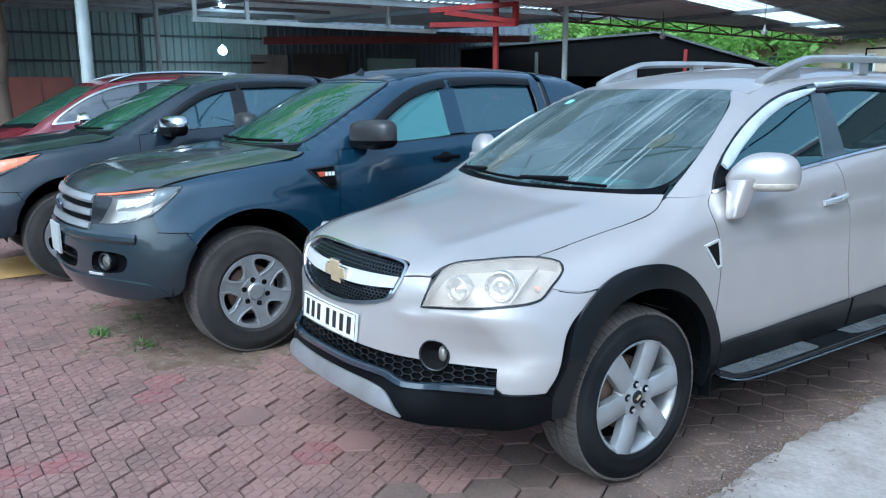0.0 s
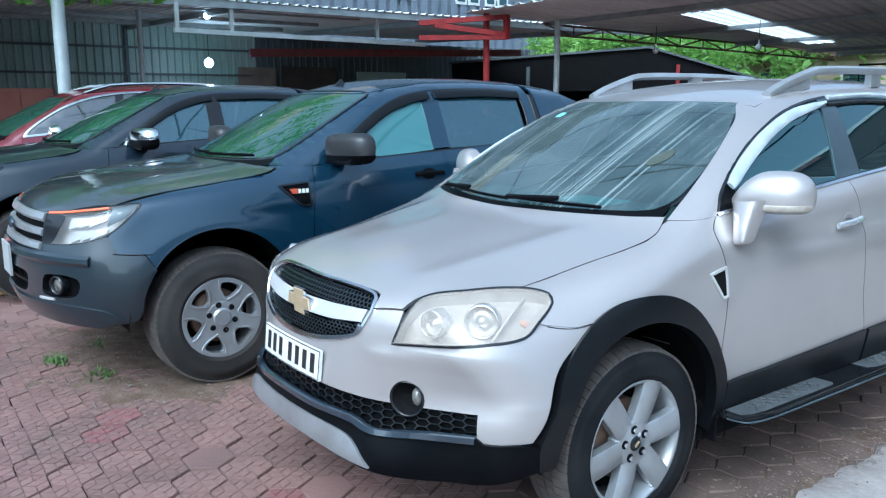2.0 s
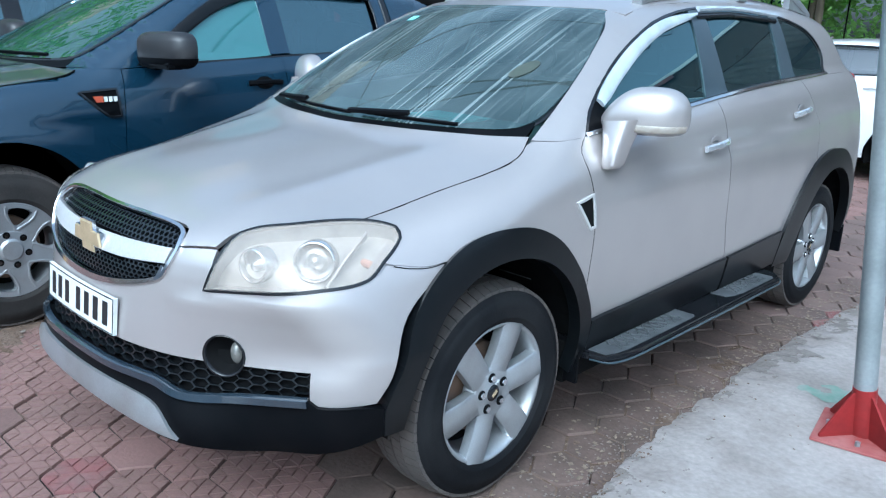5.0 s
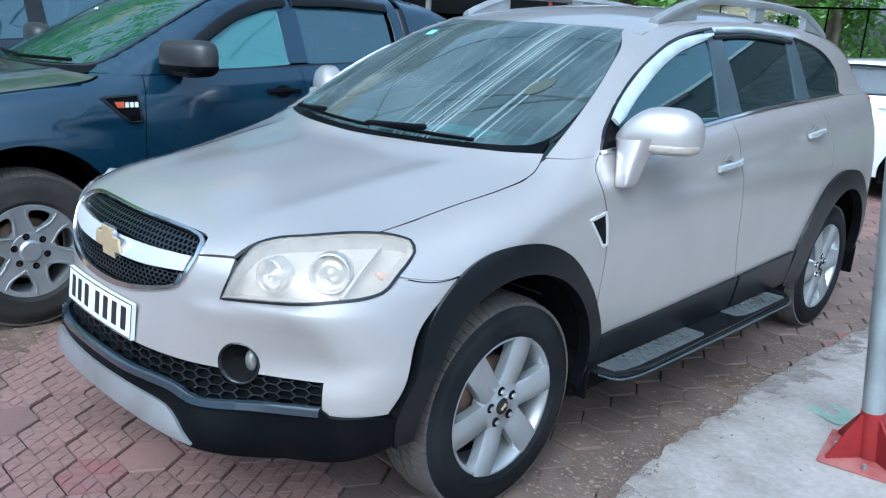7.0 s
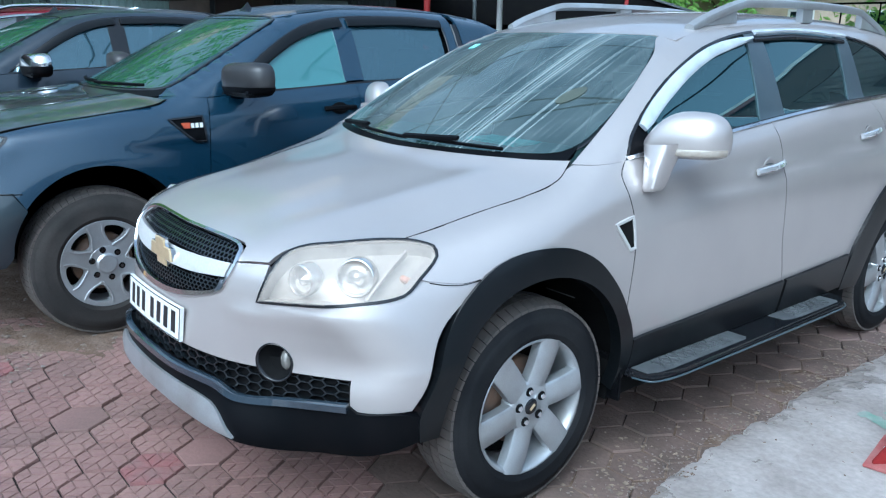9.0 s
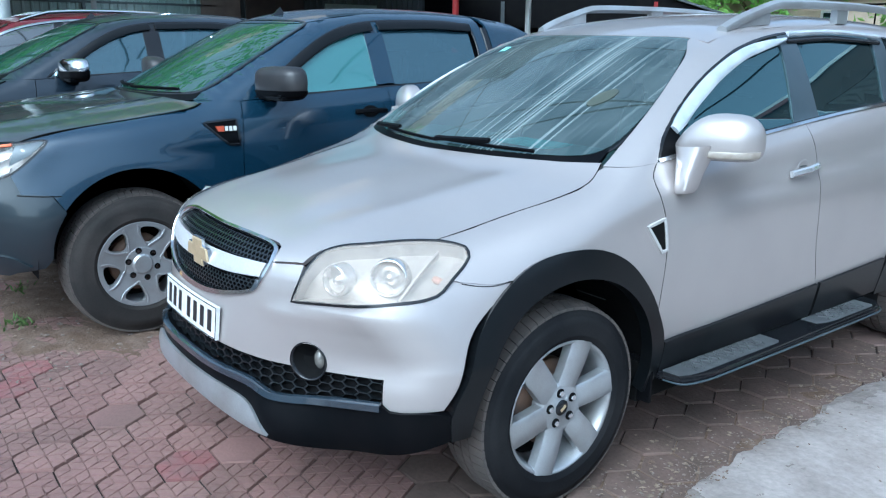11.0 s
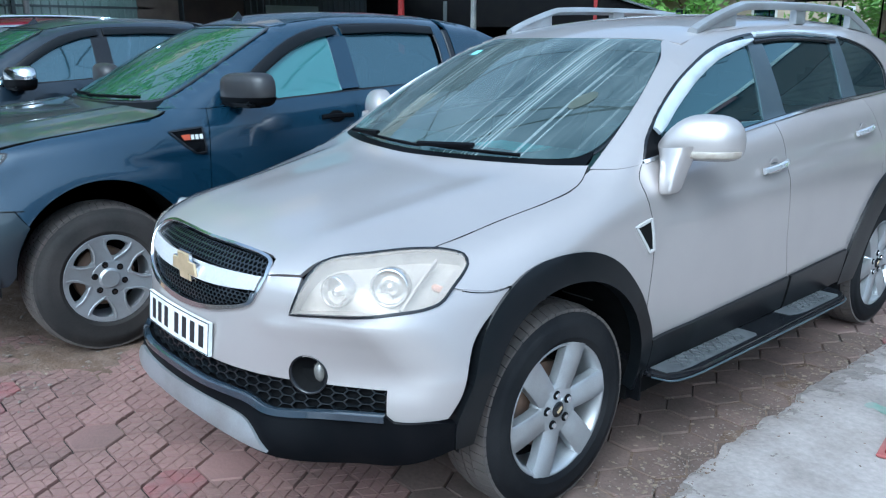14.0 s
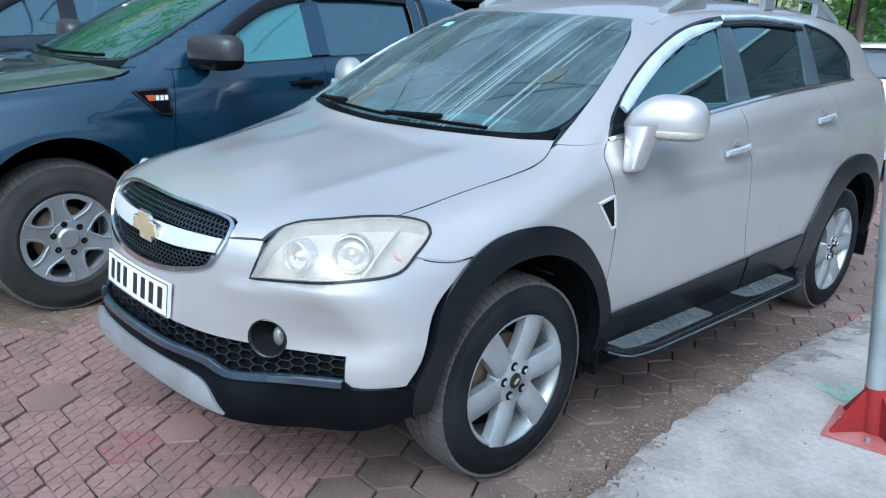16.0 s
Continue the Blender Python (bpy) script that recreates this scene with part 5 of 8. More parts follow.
    opening = [(*belt_pt(0.452), 1), (0.53, 1.226), (0.72, 1.35), (0.92, 1.448), (1.16, 1.528), (1.5, 1.584), (1.9, 1.602), (2.35, 1.586), (2.62, 1.553), (2.81, 1.50), (2.895, 1.41), (2.83, float(suv_belt(2.83)) + 0.012, 1), (2.0, float(suv_belt(2.0)) + 0.012), (1.2, float(suv_belt(1.2)) + 0.012)]
    upper = [(0.275, 1.127, 1)] + screen_edge[1:] + [(p[1], p[2]) for p in edge] + [(3.20, 1.50), (3.35, 1.35), (3.36, float(suv_belt(3.36)), 1), belt_pt(2.6), belt_pt(1.8), belt_pt(1.0), (0.447, 1.138, 1), (0.36, 1.130)]
    both("body_side", f, "x", upper, M_SILVER, car, "silver pillars and roof side", holes=[opening], gap=0.0005, step=0.035)
    roof = [(0, 0.955), (0.2, 0.972), (0.343, 1.003), (0.461, 1.040), (0.505, 1.050), (0.550, 1.045, 1), (0.590, 1.045, 1), (0.585, 1.4), (0.572, 2.3), (0.565, 3.06, 1), (0.3, 3.24), (0, 3.28)]
    sheet("roof", f, "z", mirrored([(*p,) for p in roof]), M_SILVER, car, "silver roof", gap=0.0005, step=0.05, offset=-0.0015)
    back = [(0, 0.40), (0.7, 0.42), (0.86, 0.7), (0.84, 1.1), (0.72, 1.3), (0.60, 1.5), (0.50, 1.585), (0, 1.60)]
    sheet("tailgate", f, "b", mirrored(back), M_SILVER, car, "silver tailgate", gap=0.0, step=0.07)
    # windows
    lower = lambda y: float(suv_belt(y)) + 0.016
    front_glass = [(0.475, lower(0.475), 1), (0.545, 1.225), (0.73, 1.343), (0.93, 1.440), (1.17, 1.520), (1.475, 1.572, 1), (1.36, lower(1.36), 1), (0.9, lower(0.9))]
    rear_glass = [(1.60, 1.578, 1), (1.95, 1.590), (2.32, 1.576, 1), (2.20, lower(2.2), 1), (1.56, lower(1.56), 1)]
    small_glass = [(2.44, 1.566, 1), (2.62, 1.542), (2.80, 1.492), (2.875, 1.41), (2.815, lower(2.815), 1), (2.37, lower(2.37), 1)]
    for name, loop in (("front_door_glass", front_glass), ("rear_door_glass", rear_glass), ("quarter_glass", small_glass)):
        both(name, f, "x", loop, M_PANE, car, "dark tinted side glass", offset=-0.008, thick=0.004, gap=-0.004, step=0.06)
    b_pillar = [(1.475, 1.585, 1), (1.605, 1.59, 1), (1.565, lower(1.565) - 0.006, 1), (1.355, lower(1.355) - 0.006, 1)]
    c_pillar = [(2.32, 1.588, 1), (2.44, 1.576, 1), (2.375, lower(2.375) - 0.004, 1), (2.195, lower(2.195) - 0.004, 1)]
    for loop in (b_pillar, c_pillar):
        both("window_pillar", f, "x", loop, M_PILLAR, car, "grey satin window pillar", offset=-0.002, thick=0.02, step=0.06)
    corner = [(0.455, lower(0.455) - 0.008, 1), (0.53, 1.222), (0.60, 1.265), (0.60, lower(0.6) - 0.008, 1)]
    both("mirror_corner", f, "x", corner, M_TRIM, car, "black mirror corner", offset=-0.001, thick=0.02)
    for m in (False, True):
        ribbon("window_seal", f, "x", opening, 0.014, 0.007, M_GLOSS, car, closed=True, offset=-0.007, mirror=m)
        ribbon("belt_trim", f, "x", [(0.455, lower(0.455) - 0.010), (1.0, lower(1.0) - 0.010), (1.8, lower(1.8) - 0.010), (2.83, lower(2.83) - 0.010)], 0.016, 0.007, M_CHROME, car, "chrome belt trim", mirror=m)
        # wind deflectors with bright film
        visor = [(0.565, 1.258), (0.72, 1.352), (0.92, 1.447), (1.16, 1.524), (1.49, 1.577)]
        q = flow(visor, 0.03, False)
        P = cast(f, "x", q + np.array([0.010, -0.021]))
        V, F = sweep(P + grad(f, P) * 0.004, grad(f, P), np.interp(np.linspace(0, 1, len(P)), (0, 0.06, 0.3, 0.75, 0.92, 1), (0.034, 0.050, 0.054, 0.046, 0.030, 0.016)), 0.014, round_=0.4)
        part("front_deflector", bm_of(V * ((-1, 1, 1) if m else (1, 1, 1)), F), M_FILM, car, "bright film on the front wind deflector", smooth=True)
        visor = [(1.52, 1.584), (1.9, 1.597), (2.37, 1.580)]
        P = cast(f, "x", flow(visor, 0.03, False) + np.array([0.0, -0.020]))
        V, F = sweep(P + grad(f, P) * 0.006 + (0, 0, 0.014), grad(f, P), np.linspace(0.024, 0.020, len(P)), 0.014, round_=0.5)
        part("rear_deflector", bm_of(V * ((-1, 1, 1) if m else (1, 1, 1)), F), M_FILM, car, "bright film on the rear wind deflector", smooth=True)
        V, F = sweep(P + grad(f, P) * 0.004 - (0, 0, 0.012), grad(f, P), np.linspace(0.032, 0.024, len(P)), 0.012, round_=0.5)
        part("deflector_edge", bm_of(V * ((-1, 1, 1) if m else (1, 1, 1)), F), M_GLOSS, car, "black lower edge of the wind deflector", smooth=True)
    # windscreen
    screen = [(0, 0.075, 1.140), (0.285, 0.10, 1.143), (0.579, 0.195, 1.148), (0.68, 0.285, 1.160), (0.712, 0.36, 1.19), (0.716, 0.445, 1.232), (0.698, 0.58, 1.31), (0.640, 0.775, 1.424), (0.606, 0.862, 1.474), (0.546, 0.985, 1.536), (0.508, 1.05, 1.561, 1), (0.461, 1.04, 1.567), (0.343, 1.0, 1.570), (0, 0.955, 1.573)]
    loop = [(p[0], *p[2:]) for p in mirrored(screen)]
    sheet("windscreen", suv_cab, "y", loop, M_SCREEN, car, "dusty windscreen with pale run marks", offset=-0.002, thick=0.005, gap=0.002, step=0.05)
    ribbon("screen_seal", suv_cab, "y", loop, 0.024, 0.004, M_GLOSS, car, closed=True, offset=-0.014)
    cowl = [(0.0, 0.01, 1.10), (0.3, 0.05, 1.10), (0.60, 0.17, 1.105), (0.728, 0.27, 1.135, 1), (0.712, 0.285, 1.180), (0.68, 0.27, 1.162), (0.579, 0.195, 1.151), (0.285, 0.10, 1.146), (0, 0.075, 1.143)]
    sheet("scuttle", suv_cab, "y", [(p[0], p[2], *p[3:]) for p in mirrored(cowl)], M_TRIM, car, "black plastic scuttle panel", offset=-0.005, gap=0)
    for x0, x1 in ((-0.50, 0.04), (0.08, 0.50)):
        P = cast(suv_cab, "y", [(x0 + (x1 - x0) * t, 1.153 - 0.006 * t) for t in np.linspace(0, 1, 12)])
        N = grad(suv_cab, P)
        V, F = sweep(P + N * 0.006, N, 0.009, 0.011)
        ob = part("wiper", bm_of(V, F), M_TRIM, car, "black wiper blade", smooth=True)
        P = cast(suv_cab, "y", [(x0 - 0.03 + 0.26 * t, 1.142 + 0.012 * t) for t in np.linspace(0, 1, 8)])
        V, F = sweep(P + grad(suv_cab, P) * 0.022, grad(suv_cab, P), 0.018, 0.014)
        part("wiper_arm", bm_of(V, F), M_TRIM, ob, smooth=True)
    # cladding
    inner = ellipse(0, 0.36, 0.412, 0.447, 2, 178, 22)
    clad = [(0.445, 0.30, 1), (0.465, 0.40), (0.458, 0.507), (0.405, 0.62), (0.344, 0.715), (0.221, 0.835), (0.07, 0.896), (-0.112, 0.890), (-0.243, 0.835), (-0.375, 0.711), (-0.448, 0.553), (-0.485, 0.46), (-0.475, 0.375, 1), (-0.412, 0.375, 1)] + inner[::-1] + [(0.405, 0.30, 1)]
    both("arch_cladding", f, "x", clad, M_ARCH, car, "satin black plastic wheel arch", offset=0.016, thick=0.05, step=0.03, gap=0)
    inner = ellipse(2.707, 0.36, 0.415, 0.45, 2, 176, 22)
    clad = [(3.17, 0.45, 1), (3.14, 0.6), (3.06, 0.745), (2.90, 0.875), (2.72, 0.912), (2.55, 0.905), (2.40, 0.85), (2.26, 0.73), (2.17, 0.60), (2.125, 0.45), (2.13, 0.36, 1), (2.29, 0.36, 1)] + inner[::-1] + [(3.12, 0.40, 1)]
    both("arch_cladding", f, "x", clad, M_ARCH, car, "satin black plastic wheel arch", offset=0.016, thick=0.05, step=0.03, gap=0)
    for y0, y1 in ((0.470, 1.512), (1.530, 2.125)):
        z = lambda y: 0.475 + 0.036 * y
        loop = [(y0, z(y0), 1), (y1, z(y1), 1), (y1, 0.375, 1), (y0, 0.365, 1)]
        both("sill_cladding", f, "x", loop, M_ARCH, car, "satin black door cladding", offset=0.014, thick=0.03)
    for s in (1, -1):
        part("sill", box((s * 0.80 - 0.06, 0.42, 0.24), (s * 0.80 + 0.06, 2.30, 0.40)), M_DARK, car)
        # side step
        plan = [(0.875, 0.46), (0.935, 0.465), (1.00, 0.485), (1.025, 0.55), (1.035, 0.66), (1.035, 1.88), (1.02, 1.96), (0.98, 2.01), (0.875, 2.03)]
        n = len(plan)
        ring = [(s * x, y, 0.336) for x, y in plan] + [(s * x, y, 0.368) for x, y in plan]
        faces = [tuple(range(n)), tuple(range(2 * n - 1, n - 1, -1))] + [(i, n + i, n + (i + 1) % n, (i + 1) % n) for i in range(n)]
        step = part("side_step", bm_of(ring, faces), M_GLOSS, car, "black side step with grey ribbed pads", bevel=0.010)
        P = np.array([(s * (x + 0.004), y, 0.346) for x, y in flow(plan[1:-1], 0.03, False)])
        V, F = sweep(P, np.tile((s, 0.0, 0.0), (len(P), 1)), 0.007, 0.005, round_=0.4)
        part("step_edge", bm_of(V, F), M_PILLAR, step, "grey metal edge strip", smooth=True)
        for y0, y1 in ((0.49, 1.13), (1.45, 1.92)):
            pad = [(0.915, y0), (0.985, y0 + 0.005), (1.003, y0 + 0.05), (1.012, y0 + 0.12), (1.012, y1 - 0.02), (1.0, y1), (0.915, y1)]
            n = len(pad)
            bm = bm_of([(s * x, y, 0.360) for x, y in pad] + [(s * x, y, 0.3705) for x, y in pad], [tuple(range(n)), tuple(range(2 * n - 1, n - 1, -1))] + [(i, n + i, n + (i + 1) % n, (i + 1) % n) for i in range(n)])
            for i in range(int((y1 - y0 - 0.14) / 0.025)):
                y = y0 + 0.10 + 0.025 * i
                for j, x in enumerate((0.930, 0.957, 0.984)):
                    lean = Matrix.Translation((s * x, y + 0.005, 0.3715)) @ Matrix.Rotation(radians(38 if (i + j) % 2 else -38), 4, "Z") @ Matrix.Diagonal((0.026, 0.007, 0.006, 1))
                    bmesh.ops.create_cube(bm, size=1, matrix=lean)
            part("step_pad", bm, M_PAD, step, "grey ribbed rubber pad")
        for y in (0.70, 1.30, 1.9):
            part("step_bracket", box((min(s * 0.80, s * 0.95), y - 0.02, 0.29), (max(s * 0.80, s * 0.95), y + 0.02, 0.34)), M_DARK, step)
        for y in (0.43, 3.14):
            part("mud_flap", box((s * 0.86 - 0.06, y - 0.006 + 0.0, 0.25), (s * 0.86 + 0.055, y + 0.012, 0.42)), M_TRIM, car, "black mud flap", bevel=0.004)
        # handles
        for y, z in ((1.318, 1.044), (2.262, 1.124)):
            P = cast(f, "x", [(y + d, z + d * 0.10) for d in np.linspace(-0.105, 0.105, 12)])
            N = grad(f, P)
            lift = 0.030 * np.sin(np.linspace(0.25, math.pi - 0.25, 12))[:, None]
            V, F = sweep(P + N * lift, N, 0.027, 0.016, round_=0.45)
            handle = part("door_handle", bm_of(V * (s, 1, 1), F), M_HANDLE, car, "chrome door handle", smooth=True)
            c = cast(f, "x", [(y, z)])[0]
            V, F = lathe([(0.001, -0.001), (0.030, 0.001), (0.040, 0.004), (0.044, 0.001)], 24)
            V = V * (1, 1.1, 1.0) + c
            put("handle_cup", mesh_of("handle_cup", V * (s, 1, 1), F, smooth=True), M_SILVER, handle)
            # Dark half-disc lies on the cup in place of the shade in its upper half.
            up = [(y + 0.030 * math.cos(t), z + 0.012 + 0.026 * math.sin(t)) for t in np.linspace(0, math.pi, 9)]
            sheet("cup_shade", f, "x", up, M_PAD, handle, "dark half-disc painted as shade in the handle cup", mirror=s < 0, offset=0.004, thick=0.003, gap=0)
        # wing vent
        vent = [(0.335, 0.935, 1), (0.424, 0.952, 1), (0.434, 0.842, 1), (0.408, 0.838, 1)]
        unit = sheet("wing_vent", f, "x", vent, M_DARK, car, "triangular wing vent", mirror=s < 0, offset=0.002, thick=0.002, gap=0.006)
        ribbon("vent_frame", f, "x", vent, 0.012, 0.007, M_BRIGHT, unit, closed=True, mirror=s < 0)
        # door mirror
        build_mirror(car, s)
        # roof rail
        ys = np.linspace(1.20, 3.05, 40)
        base = cast(f, "z", [(0.555 - 0.02 * abs(y - 2), y) for y in ys])
        t = (ys - ys[0]) / (ys[-1] - ys[0])
        up_ = 0.078 * np.clip(np.minimum(t / 0.20, (1 - t) / 0.18), 0, 1) ** 0.85
        base[:, 2] += up_ - 0.012
        N = np.tile((0.35, 0, 0.94), (len(ys), 1))
        V, F = sweep(base, N, 0.046, np.where(np.minimum(t, 1 - t) < 0.14, 0.030, 0.030), round_=0.4)
        rail = part("roof_rail", bm_of(V * (s, 1, 1), F), M_ALLOY, car, "silver roof rail", smooth=True)
        for y0, y1 in ((1.21, 1.52), (2.08, 2.18), (2.74, 3.04)):
            q = np.linspace(y0, y1, 8)
            low = cast(f, "z", [(0.555 - 0.02 * abs(y - 2), y) for y in q])
            hi_ = np.interp(q, ys, base[:, 2]) + 0.012
            V = [(s * (p[0] - 0.018), p[1], p[2] - 0.004) for p in low] + [(s * (p[0] + 0.018), p[1], p[2] - 0.004) for p in low] + [(s * (p[0] + 0.016), p[1], max(h, p[2])) for p, h in zip(low, hi_)] + [(s * (p[0] - 0.016), p[1], max(h, p[2])) for p, h in zip(low, hi_)]
            F = [(a * 8 + i, a * 8 + i + 1, (a + 1) % 4 * 8 + i + 1, (a + 1) % 4 * 8 + i) for a in range(4) for i in range(7)] + [(0, 8, 16, 24), (7, 31, 23, 15)]
            part("rail_foot", bm_of(V, F), M_ALLOY, rail)
        # tail lamp
        tail = [(3.30, 1.268, 1), (3.42, 1.278), (3.44, 1.10), (3.42, 1.10), (3.385, 1.22)]
        sheet("tail_lamp", f, "x", tail, M_REDLENS, car, "red tail lamp", mirror=s < 0, offset=0.006, thick=0.01)
    # cabin
    dash = [(0.35, 0.95), (0.42, 1.10), (0.62, 1.125), (0.90, 1.08), (0.98, 0.90), (0.95, 0.6), (0.40, 0.6)]
    part("dashboard", prism(dash, -0.70, 0.70), M_CABIN, car, "dark grey dashboard")
    part("dash_paper", box((-0.02, 0.46, 1.118), (0.28, 0.62, 1.128)), M_PAPER, car, "cyan paper on the dashboard")
    part("cabin_floor", box((-0.72, 0.5, 0.42), (0.72, 3.4, 0.50)), M_DARK, car)
    for x in (-0.36, 0.36):
        for y, h in ((1.35, 1.0), (2.25, 1.0)):
            seat = part("seat", box((x - 0.25, y - 0.05, 0.50), (x + 0.25, y + 0.50, 0.72)), M_CABIN, car, "dark cloth seat", bevel=0.04)
            part("seat_back", prism([(y + 0.42, 0.66), (y + 0.60, 1.20), (y + 0.70, 1.20), (y + 0.58, 0.64)], x - 0.24, x + 0.24), M_CABIN, seat, bevel=0.03)
            part("headrest", box((x - 0.13, y + 0.60, 1.22), (x + 0.13, y + 0.70, 1.40)), M_CABIN, seat, bevel=0.04)
    ring = [(0.36 + 0.18 * math.cos(t), 1.02 - 0.07 * math.sin(t), 1.02 + 0.165 * math.sin(t)) for t in np.linspace(0, 2 * math.pi, 28, endpoint=False)]
    V, F = sweep(ring, np.tile((0, 0.9, 0.4), (28, 1)), 0.03, 0.03, True, 0.4)
    part("steering_wheel", bm_of(V, F), M_CABIN, car, "dark steering wheel", smooth=True)
    V, F = lathe([(0.001, 0.0), (0.07, 0.004), (0.075, 0.02), (0.001, 0.03)], 24)
    V = V[:, [1, 0, 2]] * (1.2, 1, 0.75) + np.array((0.42, 0.70, 1.375))
    part("inside_mirror", bm_of(V, F), M_TRIM, car, "dark oval inside mirror", smooth=True)
    sheet("screen_sticker", suv_cab, "y", [(-0.445, 1.488, 1), (-0.390, 1.492, 1), (-0.390, 1.512, 1), (-0.445, 1.510, 1)], M_PAPER, car, "green inspection sticker", offset=0.001, thick=0.001, gap=0)
    oval = [(0.497 + 0.034 * math.cos(t) + 0.010 * math.sin(t), 1.336 + 0.030 * math.sin(t)) for t in np.linspace(0, 2 * math.pi, 20, endpoint=False)]
    sheet("mirror_mount", suv_cab, "y", oval, M_OLIVE, car, "dark olive oval mount on the windscreen", offset=0.0015, thick=0.001, gap=0, step=0.03)
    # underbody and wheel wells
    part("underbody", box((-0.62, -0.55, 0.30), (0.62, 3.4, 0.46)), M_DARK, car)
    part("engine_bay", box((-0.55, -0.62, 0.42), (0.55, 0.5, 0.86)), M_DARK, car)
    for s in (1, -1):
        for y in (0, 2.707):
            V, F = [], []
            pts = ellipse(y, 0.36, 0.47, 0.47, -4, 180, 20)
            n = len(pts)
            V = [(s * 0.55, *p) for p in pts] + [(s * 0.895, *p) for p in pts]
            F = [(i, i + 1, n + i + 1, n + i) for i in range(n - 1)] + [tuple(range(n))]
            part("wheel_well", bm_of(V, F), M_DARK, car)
    for x, y, flip, spin in ((0.783, 0, False, 37), (0.783, 2.707, False, 30), (-0.783, 0, True, 0), (-0.783, 2.707, True, 50)):
        wheel(car, (x, y + 0.003, 0.343 if y == 0 else 0.357), 0.366 if y == 0 else 0.358, 0.235, 0.238, "six", flip, spin)
    return car


def build_mirror(car, s):
    """A silver mirror housing with a domed top and flat underside, an indicator strip, and a tapering foot."""
    c = np.array((0.945, 0.672, 1.185))
    k = lambda v, e: math.copysign(abs(v) ** e, v)

    def shell(u, t, grow=1.0):
        x = 0.142 * k(math.cos(u), 0.66 if u > 0 else 0.28) * k(math.cos(t), 0.62)
        y = 0.098 * k(math.cos(u), 0.75) * k(math.sin(t), 0.8)
        z = (0.122 if u > 0 else 0.046) * k(math.sin(u), 0.85)
        y = y * (1.0 if y < 0 else 0.40)
        x = x * (1.0 - 0.34 * max(z, 0) / 0.122) if x < 0 else x
        return (s * (c[0] + grow * x + 0.12 * z), c[1] + grow * y + 0.30 * x, c[2] + z + 0.02 * x)

    V, F, n, m = [], [], 16, 28
    for i in range(n + 1):
        V += [shell(-math.pi / 2 + math.pi * i / n, 2 * math.pi * j / m) for j in range(m)]
    for i in range(n):
        F += [(i * m + j, i * m + (j + 1) % m, (i + 1) * m + (j + 1) % m, (i + 1) * m + j) for j in range(m)]
    ob = part("door_mirror", bm_of(V, F), M_SILVER, car, "silver door mirror with a clear indicator strip", smooth=True)
    rings = [(0.921, 0.520, 1.034, 0.020, 0.036), (0.922, 0.524, 1.046, 0.029, 0.044), (0.917, 0.545, 1.10, 0.036, 0.052), (0.910, 0.572, 1.15, 0.048, 0.060), (0.906, 0.590, 1.195, 0.062, 0.066)]
    V = [(s * (x + a * k(math.cos(t), 0.55)), y + b * k(math.sin(t), 0.55), z + 0.10 * (x + a * k(math.cos(t), 0.55) - 0.92)) for x, y, z, a, b in rings for t in np.linspace(0, 2 * math.pi, 20, endpoint=False)]
    F = [(i * 20 + j, i * 20 + (j + 1) % 20, (i + 1) * 20 + (j + 1) % 20, (i + 1) * 20 + j) for i in range(4) for j in range(20)] + [tuple(range(20))[::-1]]
    part("mirror_foot", bm_of(V, F), M_SILVER, ob, smooth=True)
    P = np.array([shell(-0.30, t, 1.0) for t in np.linspace(-1.70, -0.12, 24)])
    N = np.array([(s * 0.55 * math.cos(t), math.sin(t), -0.15) for t in np.linspace(-1.70, -0.12, 24)])
    V, F = sweep(P, N / np.linalg.norm(N, axis=1, keepdims=True), 0.024, 0.006, round_=0.4)
    part("indicator_strip", bm_of(V, F), M_LAMPSTRIP, ob, "pale indicator lens", smooth=True)
    V = [(s * (c[0] + a_ * 0.12), c[1] + 0.042 + 0.30 * a_ * 0.12, c[2] + 0.02 + b * 0.06) for a_, b in ((-1, -0.8), (-0.8, -1), (0.8, -1), (1, -0.7), (1, 0.7), (0.8, 1), (-0.7, 1), (-1, 0.8))]
    part("mirror_glass", bm_of(V, [tuple(range(8))]), M_CHROME, ob)


